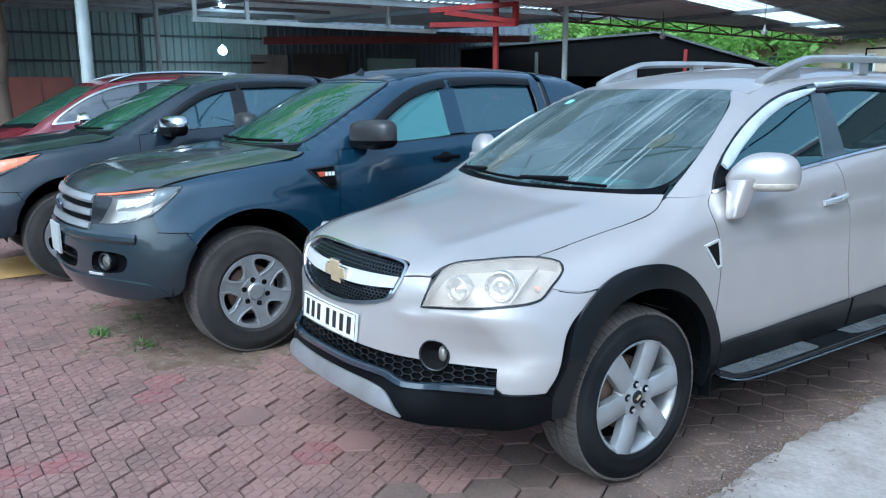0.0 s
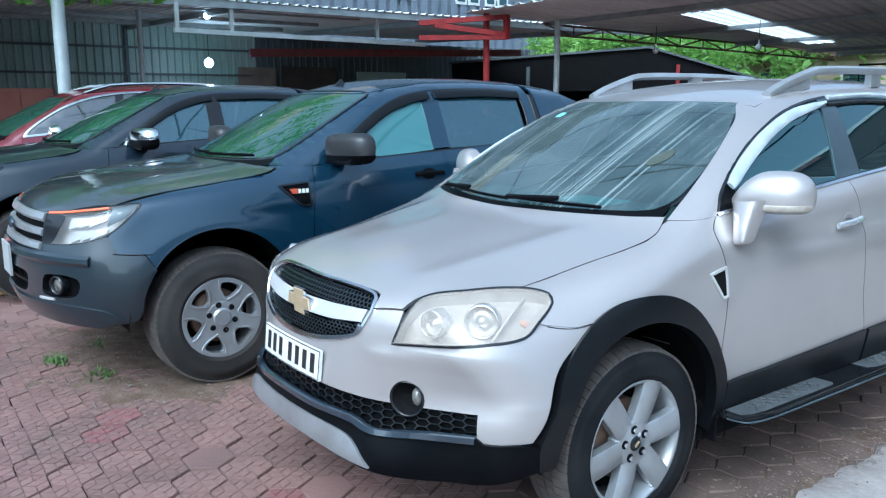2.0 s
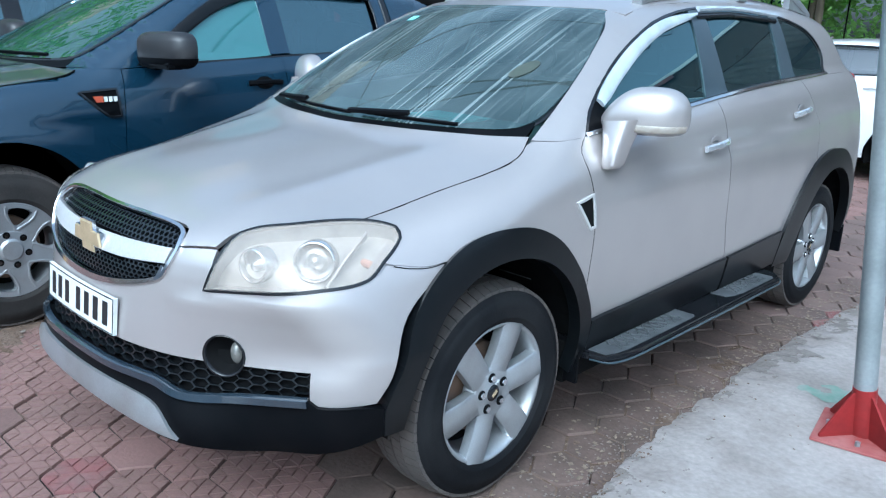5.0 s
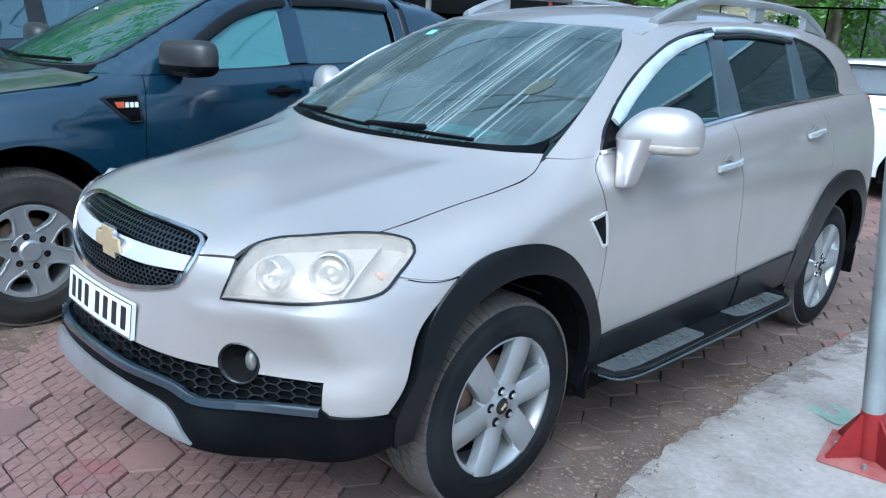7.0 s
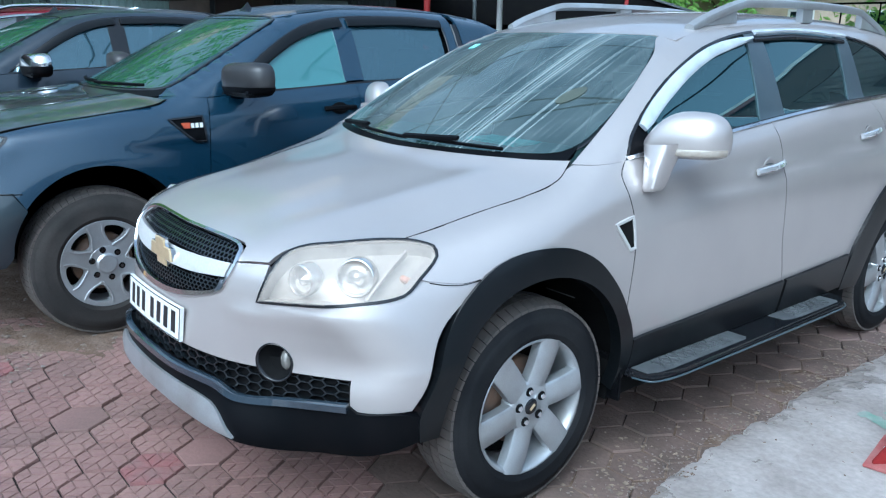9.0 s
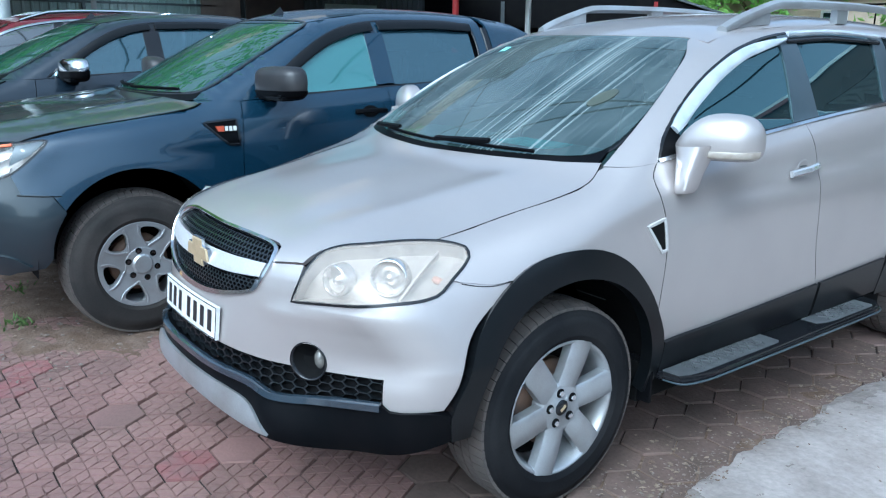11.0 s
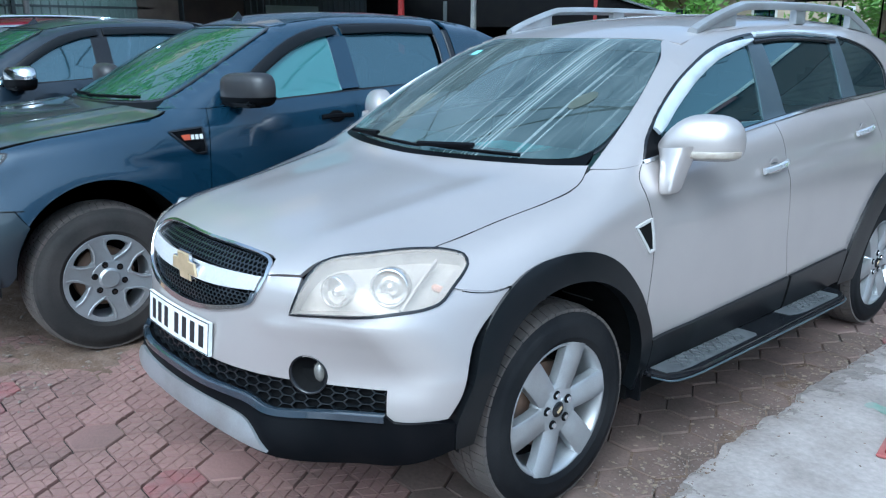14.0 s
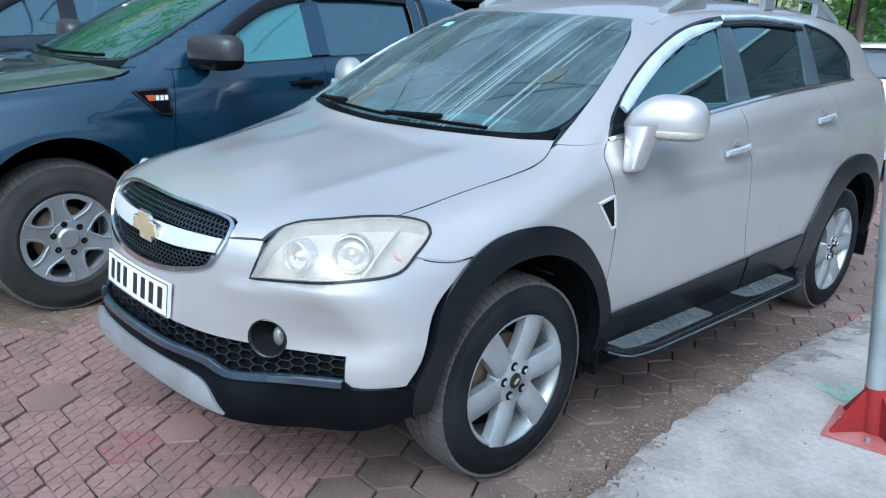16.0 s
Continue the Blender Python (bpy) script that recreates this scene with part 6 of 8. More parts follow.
# ---------------------------------------------------------------- pickups
def build_pickup(paint, at, label, chrome_mirror, kind):
    f = pick
    car = thing("pickup", label, "pickup", at, "pickups side by side")
    half = [(0, -0.83, 1.005), (0.3, -0.81, 1.005), (0.50, -0.775, 1.010, 1), (0.62, -0.70, 1.020), (0.80, -0.50, 1.050, 1), (0.815, -0.25, 1.095), (0.835, 0.1, 1.14), (0.825, 0.30, 1.172), (0.775, 0.40, 1.205, 1), (0.5, 0.31, 1.205), (0, 0.25, 1.205)]
    sheet("bonnet", f, "h", slope(mirrored(half)), M_DUSTY if kind == "bars" else paint, car, "bonnet, on the blue pickup dusty with painted sheen", step=0.05)
    cut = [(0.80, -0.50, 1.050), (0.815, -0.25, 1.095), (0.835, 0.1, 1.14), (0.825, 0.30, 1.172), (0.775, 0.40, 1.205)]
    for s in (1, -1):
        ribbon("bonnet_gap", f, "h", slope([(s * p[0], *p[1:]) for p in cut]), 0.008, 0.006, M_DARK, car, "dark gap beside the bonnet", offset=-0.0040)
    lamp = [(0.50, -0.84, 0.835, 1), (0.49, -0.83, 1.000, 1), (0.62, -0.71, 1.014), (0.80, -0.52, 1.040), (0.872, -0.40, 1.050), (0.878, -0.46, 0.985), (0.85, -0.58, 0.895), (0.74, -0.72, 0.850)]
    if kind == "swept":
        lamp = [(0.46, -0.84, 0.865, 1), (0.56, -0.78, 0.955), (0.72, -0.60, 1.02), (0.86, -0.30, 1.07), (0.885, -0.18, 1.085, 1), (0.88, -0.36, 0.985), (0.84, -0.58, 0.905), (0.66, -0.76, 0.860)]
    under = [(p[0], p[1], p[2] - 0.004, *p[3:]) for p in [lamp[0]] + lamp[:4:-1]]
    arch_front = ellipse(0, 0.385, 0.45, 0.50, 176, 140, 6)
    seam_up = [(0.857, -0.572, 0.885, 1), (0.74, -0.722, 0.845), (0.50, -0.842, 0.830, 1)] if kind == "bars" else [(0.845, -0.575, 0.900, 1), (0.66, -0.76, 0.855), (0.46, -0.842, 0.860, 1)]
    # front bumper
    fog_hole = nose([(0.535, -0.85, 0.575), (0.53, -0.845, 0.62), (0.555, -0.835, 0.675), (0.66, -0.78, 0.688), (0.755, -0.70, 0.672), (0.765, -0.69, 0.63), (0.74, -0.71, 0.58), (0.64, -0.79, 0.562)])
    intake = nose(mirrored([(0, -0.91, 0.672), (0.30, -0.88, 0.672), (0.36, -0.87, 0.655), (0.34, -0.88, 0.575), (0.28, -0.88, 0.553), (0, -0.9, 0.548)]))
    half = [(0, -0.90, 0.43), (0.35, -0.88, 0.43), (0.65, -0.74, 0.425), (0.80, -0.60, 0.415, 1), (0.87, arch_front[0][0], 0.44, 1)] + [(0.92, y, z) for y, z in arch_front[1:-1]] + [(0.92, *arch_front[-1], 1), (0.90, -0.40, 0.79, 1), (0.872, -0.53, 0.80, 1)] + seam_up + [(0.50, -0.84, 0.79, 1), (0.3, -0.87, 0.775), (0, -0.89, 0.77)]
    skin = M_BUMPER if paint is M_NAVY else paint
    sheet("front_bumper", f, "r", nose(mirrored(half)), skin, car, "dark front bumper", step=0.05, gap=-0.006, offset=0.001, holes=[fog_hole, [(-p[0], p[1]) for p in fog_hole], intake])
    # Extra sheet low on the bumper, added where it turns down into shade.
    low_half = [(0, -0.90, 0.420), (0.35, -0.88, 0.420), (0.65, -0.74, 0.415), (0.80, -0.60, 0.408, 1), (0.86, -0.50, 0.45, 1), (0.84, -0.60, 0.505), (0.66, -0.76, 0.530), (0.35, -0.88, 0.525), (0, -0.90, 0.522)]
    sheet("lower_bumper", f, "r", nose(mirrored(low_half)), skin, car, "lower bumper sheet, added for the shaded underside", step=0.05, offset=0.012, gap=0)
    for m in (False, True):
        ribbon("bumper_gap", f, "x", [(-0.36, 0.788), (-0.46, 0.793), (-0.545, 0.802)], 0.005, 0.006, M_DARK, car, "dark seam above the bumper", offset=-0.003, mirror=m)
    step_ = [(0, -0.91, 0.765), (0.3, -0.89, 0.765), (0.6, -0.80, 0.768), (0.80, -0.64, 0.764)]
    line = nose([(-p[0], *p[1:]) for p in reversed(step_[1:])] + step_)
    ribbon("bumper_ledge", f, "r", line, 0.060, 0.026, skin, car, "rounded bumper ledge", offset=-0.006, round_=0.6)
    for s in (1, -1):
        recess = sheet("fog_recess", f, "r", fog_hole, M_TRIM, car, "black fog lamp recess", mirror=s < 0, offset=-0.045, thick=0, gap=-0.004)
        ribbon("recess_wall", f, "r", fog_hole, 0.004, 0.048, M_GLOSS, recess, closed=True, offset=-0.048, mirror=s < 0)
        c = cast(f, "r", [nose([(0.64, -0.79, 0.628)])[0]])[0]
        nn = grad(f, c[None])[0]
        m = Matrix.Translation((s * c[0], c[1], c[2])) @ Vector((s * nn[0], nn[1], nn[2])).to_track_quat("X", "Z").to_matrix().to_4x4()
        put("fog_lamp", mesh_of("fog_lamp", *lathe([(0.036, -0.012), (0.040, 0.002), (0.047, 0.008), (0.052, 0.000), (0.052, -0.045)], 24), smooth=True), M_GLOSS, recess, "black ringed fog lamp", at=m)
        put("fog_lens", mesh_of("fog_lens", *lathe([(0.001, -0.004), (0.020, -0.007), (0.037, -0.014)], 24), smooth=True), M_FOGGLASS, recess, at=m)
        ribbon("recess_trim", f, "r", nose([(0.50, -0.86, 0.548), (0.56, -0.83, 0.550), (0.62, -0.80, 0.552)]), 0.014, 0.010, M_BRIGHT, recess, "bright trim", mirror=s < 0)
    sheet("air_intake", f, "r", intake, M_DARK, car, "black air intake", offset=-0.05, thick=0, gap=-0.004)
    ribbon("intake_wall", f, "r", intake, 0.004, 0.05, M_TRIM, car, closed=True, offset=-0.052)
    ribbon("intake_bar", f, "r", [(-0.33, 0.612), (0.0, 0.612), (0.33, 0.612)], 0.018, 0.016, M_TRIM, car, "black bar across the intake", offset=-0.024)
    plate_f = lambda p: np.maximum(-0.935 + 0.05 * p[..., 0] ** 2 - p[..., 1], -1.0)
    sheet("number_plate", plate_f, "y", [(-0.13, 0.61, 1), (0.13, 0.61, 1), (0.13, 0.79, 1), (-0.13, 0.79, 1)], M_GREYBOX, car, "worn pale number plate", thick=0.012, gap=0, step=0.1)
    # grille
    open_ = [(0, -0.86, 1.000), (0.3, -0.84, 1.000), (0.485, -0.80, 1.002, 1), (0.495, -0.84, 0.832, 1), (0.3, -0.87, 0.790), (0, -0.89, 0.785)]
    sheet("grille_backing", f, "r", nose(mirrored(open_)), M_DARK, car, offset=-0.03, thick=0, gap=-0.006)
    mat_bar = M_ALLOY if kind == "bars" else M_GLOSS
    for z, w in ((0.978, 0.052), (0.898, 0.042), (0.825, 0.048)):
        line = [(x, -0.86, z - 0.012 * abs(x)) for x in (-0.48, -0.3, 0, 0.3, 0.48)]
        ribbon("grille_bar", f, "r", nose([(p[0], -0.86 + float(pick_plan(abs(p[0]))), p[2]) for p in line]), w, 0.030, mat_bar, car, "wide satin grille bar", offset=-0.016, round_=0.4)
    c = cast(f, "r", [(0.0, 0.9)])[0]
    V, F = lathe([(0.001, 0.016), (0.05, 0.012), (0.058, 0.0)], 28)
    V = np.c_[V[:, 1] * 1.35, c[1] - 0.02 - V[:, 0], c[2] + V[:, 2] * 0.62]
    part("badge", bm_of(V, F), M_NAVY if kind == "bars" else M_CHROME, car, "plain oval badge", smooth=True)
    for s in (1, -1):
        unit = sheet("headlamp", f, "r", nose(lamp), M_LENS, car, "clear headlamp with an amber strip", mirror=s < 0, offset=0.002, thick=0.012, gap=0.003, step=0.05)
        sheet("reflector", f, "r", nose(lamp), M_REFLECTOR, unit, mirror=s < 0, offset=-0.05, thick=0)
        if kind == "bars":
            dark = nose([(0.505, -0.84, 0.840, 1), (0.50, -0.83, 0.992, 1), (0.64, -0.72, 0.985), (0.625, -0.75, 0.92), (0.58, -0.79, 0.845)])
            for z0, z1 in ((0.855, 0.915), (0.922, 0.985)):
                for x0, x1 in ((0.635, 0.70), (0.705, 0.765), (0.77, 0.815)):
                    tilt = 0.012 if z0 < 0.9 else 0.0
                    q = [(x0, -0.93 + 0.37 * x0, z0 + 0.12 * (x0 - 0.63), 1), (x1, -1.29 + 0.90 * x1, z0 + 0.30 * (x1 - 0.63), 1), (x1 + 0.01, -1.29 + 0.90 * x1, z1 + 0.10 * (x1 - 0.63), 1), (x0 + 0.01, -0.93 + 0.37 * x0, z1 + 0.05 * (x0 - 0.63), 1)]
                    sheet("lamp_facet", f, "r", nose(q), M_FACET, unit, "bright reflector facet", mirror=s < 0, offset=-0.020 - tilt, thick=0.012, gap=0.001, step=0.05)
            sheet("dark_insert", f, "r", dark, M_GLOSS, unit, "dark lamp insert", mirror=s < 0, offset=0.0045, thick=0.002)
            tip = nose([(0.825, -0.53, 1.030, 1), (0.872, -0.41, 1.046), (0.876, -0.47, 0.985, 1), (0.845, -0.57, 0.935, 1)])
            sheet("dark_tip", f, "r", tip, M_PILLAR, unit, "smoked lamp corner", mirror=s < 0, offset=0.0045, thick=0.002)
            ribbon("amber_strip", f, "r", nose([(0.52, -0.81, 0.995), (0.63, -0.71, 1.006), (0.80, -0.53, 1.032)]), 0.014, 0.006, M_AMBER, unit, "amber strip", mirror=s < 0, offset=0.002)
        else:
            amber = nose([(0.70, -0.64, 0.965, 1), (0.75, -0.57, 1.02), (0.86, -0.30, 1.066), (0.88, -0.20, 1.08, 1), (0.875, -0.36, 0.995), (0.83, -0.56, 0.935)])
            sheet("indicator", f, "r", amber, M_AMBER, unit, "orange indicator lens", mirror=s < 0, offset=0.005, thick=0.004)
        ribbon("lamp_seal", f, "r", nose(lamp), 0.010, 0.005, M_GLOSS, unit, closed=True, offset=-0.004, mirror=s < 0)
    # wings, doors, bed
    arch = ellipse(0, 0.385, 0.46, 0.51, -2, 140, 16)
    lamp_back = [(p[1], p[2]) for p in lamp[3:6]]
    wing = [(lamp_back[0][0], lamp_back[0][1] + 0.004, 1), (-0.25, 1.097), (0.1, 1.142), (0.30, 1.174), (0.40, 1.207, 1), (0.50, 1.21), (0.60, 1.205, 1), (0.585, 1.05), (0.575, 0.8), (0.575, 0.5), (0.575, 0.42, 1), (*arch[0], 1)] + arch[1:-1] + [(*arch[-1], 1), (-0.40, 0.793, 1), (-0.53, 0.803, 1), (-0.568, 0.885, 1), (lamp_back[2][0], lamp_back[2][1]), (lamp_back[1][0] + 0.006, lamp_back[1][1])]
    both("wing", f, "x", wing, paint, car, "front wing with a soft arch flare", step=0.05)
    b = lambda y: (y, float(pick_belt(y)) + 0.002)
    door = [(0.60, 1.205, 1), b(1.0), (*b(1.55), 1), (1.57, 1.0), (1.585, 0.6), (1.58, 0.42, 1), (0.575, 0.42, 1), (0.575, 0.8), (0.585, 1.05)]
    both("front_door", f, "x", door, paint, car, "front door", step=0.06)
    door = [(*b(1.55), 1), (*b(2.40), 1), (2.44, 1.0), (2.44, 0.42, 1), (1.58, 0.42, 1), (1.585, 0.6), (1.57, 1.0)]
    both("rear_door", f, "x", door, paint, car, "rear door", step=0.06)
    arch = ellipse(3.22, 0.385, 0.46, 0.51, -2, 182, 16)
    bed = [(2.47, 1.285, 1), (4.36, 1.30, 1), (4.36, 0.45, 1)] + arch + [(2.47, 0.45, 1)]
    both("bed_side", f, "x", bed, paint, car, "bed side", step=0.08)
    lower = lambda y: float(pick_belt(y)) + 0.012
    opening = [(0.68, lower(0.68), 1), (0.80, 1.30), (1.0, 1.44), (1.2, 1.552), (1.38, 1.615), (1.6, 1.648), (2.0, 1.66), (2.28, 1.648), (2.36, 1.60), (2.36, lower(2.36), 1)]
    edge = cast(f, "z", [(0.57, y) for y in (1.30, 1.6, 2.0, 2.44)])
    upper = [(0.40, 1.208, 1), (0.50, 1.28), (0.65, 1.36), (0.86, 1.47), (1.12, 1.605), (1.22, 1.645)] + [(p[1], p[2]) for p in edge[:-1]] + [(edge[-1][1], edge[-1][2], 1), (*b(2.44), 1), b(1.5), (0.60, 1.206, 1), (0.50, 1.208)]
    both("cab_side", f, "x", upper, paint, car, "cab pillars", holes=[opening], gap=0, step=0.05)
    roof = [(0, 1.07), (0.3, 1.10), (0.5, 1.17), (0.565, 1.28, 1), (0.57, 1.7), (0.57, 2.44, 1), (0, 2.44)]
    sheet("roof", f, "z", mirrored(roof), paint, car, "cab roof", gap=0, step=0.08)
    # bed cover
    edge = cast(f, "z", [(0.57, y) for y in (2.50, 2.60, 2.70)])
    side = [(2.50, float(pick_belt(2.5)) + 0.01, 1)] + [(edge[0][1], edge[0][2], 1)] + [(p[1], p[2]) for p in edge[1:]] + [(2.86, 1.60), (3.10, 1.50), (3.45, 1.34), (3.50, 1.30, 1)]
    both("bed_cover", f, "x", side, paint, car, "moulded bed cover", step=0.08)
    sheet("cover_roof", f, "z", mirrored([(0, 2.50), (0.57, 2.50, 1), (0.57, 2.9), (0.57, 3.45, 1), (0, 3.5)]), paint, car, gap=0, step=0.1)
    part("bed_lid", box((-0.84, 3.3, 1.22), (0.84, 4.36, 1.27)), M_TRIM, car, "black bed lid", bevel=0.01)
    sheet("tailgate", f, "b", mirrored([(0, 0.5), (0.84, 0.5), (0.84, 1.2), (0.8, 1.27), (0, 1.27)]), paint, car, "tailgate", gap=0, step=0.1)
    seam = cast(f, "x", [(2.47, z) for z in np.linspace(1.30, 1.62, 8)])
    for s in (1, -1):
        V, F = sweep((seam - grad(f, seam) * 0.012) * (s, 1, 1), grad(f, seam) * (s, 1, 1), 0.05, 0.016)
        part("cover_seal", bm_of(V, F), M_GLOSS, car, "black seal between cab and bed cover")
    glass_mat = M_PANE_GREEN if kind == "bars" else M_PANE_DARK
    front = [(0.72, lower(0.72) + 0.004, 1), (0.83, 1.305), (1.02, 1.435), (1.21, 1.540), (1.38, 1.600), (1.50, 1.625, 1), (1.50, lower(1.5) + 0.004, 1)]
    rear = [(1.62, 1.635, 1), (2.0, 1.645), (2.26, 1.635), (2.32, 1.60, 1), (2.32, lower(2.32) + 0.004, 1), (1.62, lower(1.62) + 0.004, 1)]
    both("front_door_glass", f, "x", front, glass_mat, car, "tinted side glass", offset=-0.008, thick=0.004, gap=-0.006, step=0.08)
    both("rear_door_glass", f, "x", rear, M_PANE_DARK, car, "dark side glass", offset=-0.008, thick=0.004, gap=-0.006, step=0.08)
    both("window_pillar", f, "x", [(1.49, 1.638, 1), (1.63, 1.648, 1), (1.63, lower(1.63), 1), (1.49, lower(1.49), 1)], paint if kind == "bars" else M_GLOSS, car, offset=-0.003, thick=0.02, step=0.08)
    for m in (False, True):
        ribbon("window_seal", f, "x", opening, 0.014, 0.008, M_GLOSS, car, closed=True, offset=-0.008, mirror=m)
        sign = (-1, 1, 1) if m else (1, 1, 1)
        for pts in ([(0.83, 1.318), (1.0, 1.436), (1.2, 1.547), (1.38, 1.608), (1.55, 1.637)], [(1.60, 1.640), (2.0, 1.652), (2.34, 1.642)]):
            P = cast(f, "x", flow(pts, 0.04, False) + np.array([0.005, -0.026]))
            V, F = sweep(P + grad(f, P) * 0.004, grad(f, P), 0.062, 0.014, round_=0.5)
            part("wind_deflector", bm_of(V * sign, F), M_ARCH, car, "smoked black wind deflector", smooth=True)
    screen = [(0, 0.30, 1.226), (0.3, 0.33, 1.228), (0.55, 0.42, 1.234), (0.655, 0.47, 1.252), (0.665, 0.60, 1.33), (0.635, 0.85, 1.47), (0.585, 1.08, 1.592), (0.52, 1.12, 1.632), (0.3, 1.09, 1.646), (0, 1.06, 1.65)]
    loop = [(p[0], p[2]) for p in mirrored(screen)]
    sheet("windscreen", pick_cab, "y", loop, M_SCREEN2, car, "windscreen that mirrors trees and sky", offset=-0.002, thick=0.004, gap=0, step=0.07)
    ribbon("screen_seal", pick_cab, "y", loop, 0.022, 0.003, M_GLOSS, car, closed=True, offset=0.0)
    cowl = [(0.0, 0.2, 1.185), (0.5, 0.3, 1.185), (0.70, 0.40, 1.205, 1), (0.655, 0.47, 1.25), (0.55, 0.42, 1.236), (0, 0.30, 1.230)]
    sheet("scuttle", pick_cab, "y", [(p[0], p[2], *p[3:]) for p in mirrored(cowl)], M_TRIM, car, "black scuttle panel", offset=0.002, gap=0)
    for x0, x1 in ((-0.55, 0.02), (0.02, 0.52)):
        P = cast(pick_cab, "y", [(x0 + (x1 - x0) * t, 1.238 + 0.006 * t) for t in np.linspace(0, 1, 8)])
        V, F = sweep(P + grad(pick_cab, P) * 0.008, grad(pick_cab, P), 0.012, 0.014)
        part("wiper", bm_of(V, F), M_TRIM, car, "black wiper", smooth=True)
    # details on the sides
    for s in (1, -1):
        vent = [(0.365, 1.10, 1), (0.545, 1.112, 1), (0.558, 0.985, 1), (0.50, 0.985)]
        if kind == "bars":
            unit = sheet("wing_vent", f, "x", vent, M_TRIM, car, "black wing vent with orange and white marks", mirror=s < 0, offset=0.004, thick=0.004, gap=0)
            ribbon("vent_frame", f, "x", vent, 0.012, 0.010, M_GLOSS, unit, closed=True, mirror=s < 0)
            sheet("side_repeater", f, "x", [(0.425, 1.080, 1), (0.472, 1.082, 1), (0.472, 1.052, 1), (0.44, 1.052, 1)], M_REPEATER, unit, "orange side repeater", mirror=s < 0, offset=0.012, thick=0.008, gap=0)
            for y in (0.486, 0.510, 0.534):
                sheet("mark_bar", f, "x", [(y - 0.008, 1.078, 1), (y + 0.008, 1.078, 1), (y + 0.008, 1.054, 1), (y - 0.008, 1.054, 1)], M_PLATE, unit, mirror=s < 0, offset=0.012, thick=0.006, gap=0)
        for y, z in ((1.405, 1.118), (2.28, 1.15)):
            # Flat near-black oval stands for the shade behind the handle.
            sheet("handle_cup", f, "x", ellipse(y, z, 0.06, 0.035, 0, 330, 12), M_DARK, car, mirror=s < 0, offset=0.001, thick=0, gap=0)
            P = cast(f, "x", [(y + d, z) for d in np.linspace(-0.11, 0.11, 10)])
            N = grad(f, P)
            V, F = sweep(P + N * (0.03 * np.sin(np.linspace(0.2, math.pi - 0.2, 10)))[:, None], N, 0.028, 0.016, round_=0.45)
            part("door_handle", bm_of(V * (s, 1, 1), F), M_TRIM if kind == "bars" else M_CHROME, car, "door handle", smooth=True)
        # mirror
        V, F, n, m = [], [], 12, 18
        my, mz = (0.865, 1.282) if chrome_mirror else (0.775, 1.306)
        k = lambda v, e: math.copysign(abs(v) ** e, v)
        for i in range(n + 1):
            u = -math.pi / 2 + math.pi * i / n
            for j in range(m):
                t = 2 * math.pi * j / m
                x = 0.195 * k(math.cos(u), 0.45) * k(math.cos(t), 0.5)
                y = 0.095 * k(math.cos(u), 0.5) * k(math.sin(t), 0.7)
                z = 0.088 * k(math.sin(u), 0.6)
                V.append((s * (1.045 + x), my + (y if y < 0 else 0.5 * y) + 0.12 * x, mz + z + 0.03 * x))
        for i in range(n):
            F += [(i * m + j, i * m + (j + 1) % m, (i + 1) * m + (j + 1) % m, (i + 1) * m + j) for j in range(m)]
        mirror = part("door_mirror", bm_of(V, F), M_CHROME if chrome_mirror else M_MIRRORCAP, car, "chrome door mirror" if chrome_mirror else "faded black door mirror", smooth=True)
        W = [(s * (1.045 + 1.02 * (s * v[0] - 1.045)), my + 1.03 * (v[1] - my), min(v[2], mz - (0.006 if chrome_mirror else 0.034) + 0.03 * (s * v[0] - 1.045)) - 0.004) for v in V]
        part("mirror_shell", bm_of(W, F), M_TRIM, mirror, "black lower shell", smooth=True)
        part("mirror_base", box((min(s * 0.88, s * 1.18), my - 0.09, mz - 0.088), (max(s * 0.88, s * 1.18), my + 0.005, mz - 0.055)), M_TRIM, mirror, bevel=0.012)
        part("mirror_arm", box((min(s * 0.84, s * 0.96), my - 0.05, mz - 0.10), (max(s * 0.84, s * 0.96), my + 0.05, mz - 0.045)), M_TRIM, mirror, bevel=0.01)
        for y in (0, 3.22):
            pts = ellipse(y, 0.385, 0.50, 0.52, 0, 180, 18)
            n = len(pts)
            part("wheel_well", bm_of([(s * 0.5, *p) for p in pts] + [(s * 0.90, *p) for p in pts], [(i, i + 1, n + i + 1, n + i) for i in range(n - 1)] + [tuple(range(n))]), M_DARK, car)
    part("underbody", box((-0.6, -0.62, 0.40), (0.6, 4.3, 0.60)), M_DARK, car)
    part("engine_bay", box((-0.5, -0.66, 0.55), (0.5, 0.5, 0.95)), M_DARK, car)
    part("cabin", box((-0.68, 0.62, 0.6), (0.68, 2.4, 1.15)), M_CABIN, car)
    for x in (-0.36, 0.36):
        for y in (1.55, 2.3):
            part("seat_back", prism([(y, 1.10), (y + 0.05, 1.45), (y + 0.14, 1.45), (y + 0.12, 1.10)], x - 0.22, x + 0.22), M_CABIN, car, bevel=0.03)
    V = [(0.015, 1.20, 1.66), (-0.015, 1.20, 1.66), (-0.012, 1.30, 1.70), (0.012, 1.30, 1.70), (0, 1.28, 1.738)]
    part("aerial_fin", bm_of(V, [(0, 1, 4), (1, 2, 4), (2, 3, 4), (3, 0, 4), (0, 3, 2, 1)]), M_GLOSS, car, "small black aerial fin")
    for x, y, flip in ((0.785, 0, False), (0.785, 3.22, False), (-0.785, 0, True), (-0.785, 3.22, True)):
        wheel(car, (x, y, 0.384), 0.384, 0.262, 0.226, "twin", flip, 13 + 20 * y)
    return car


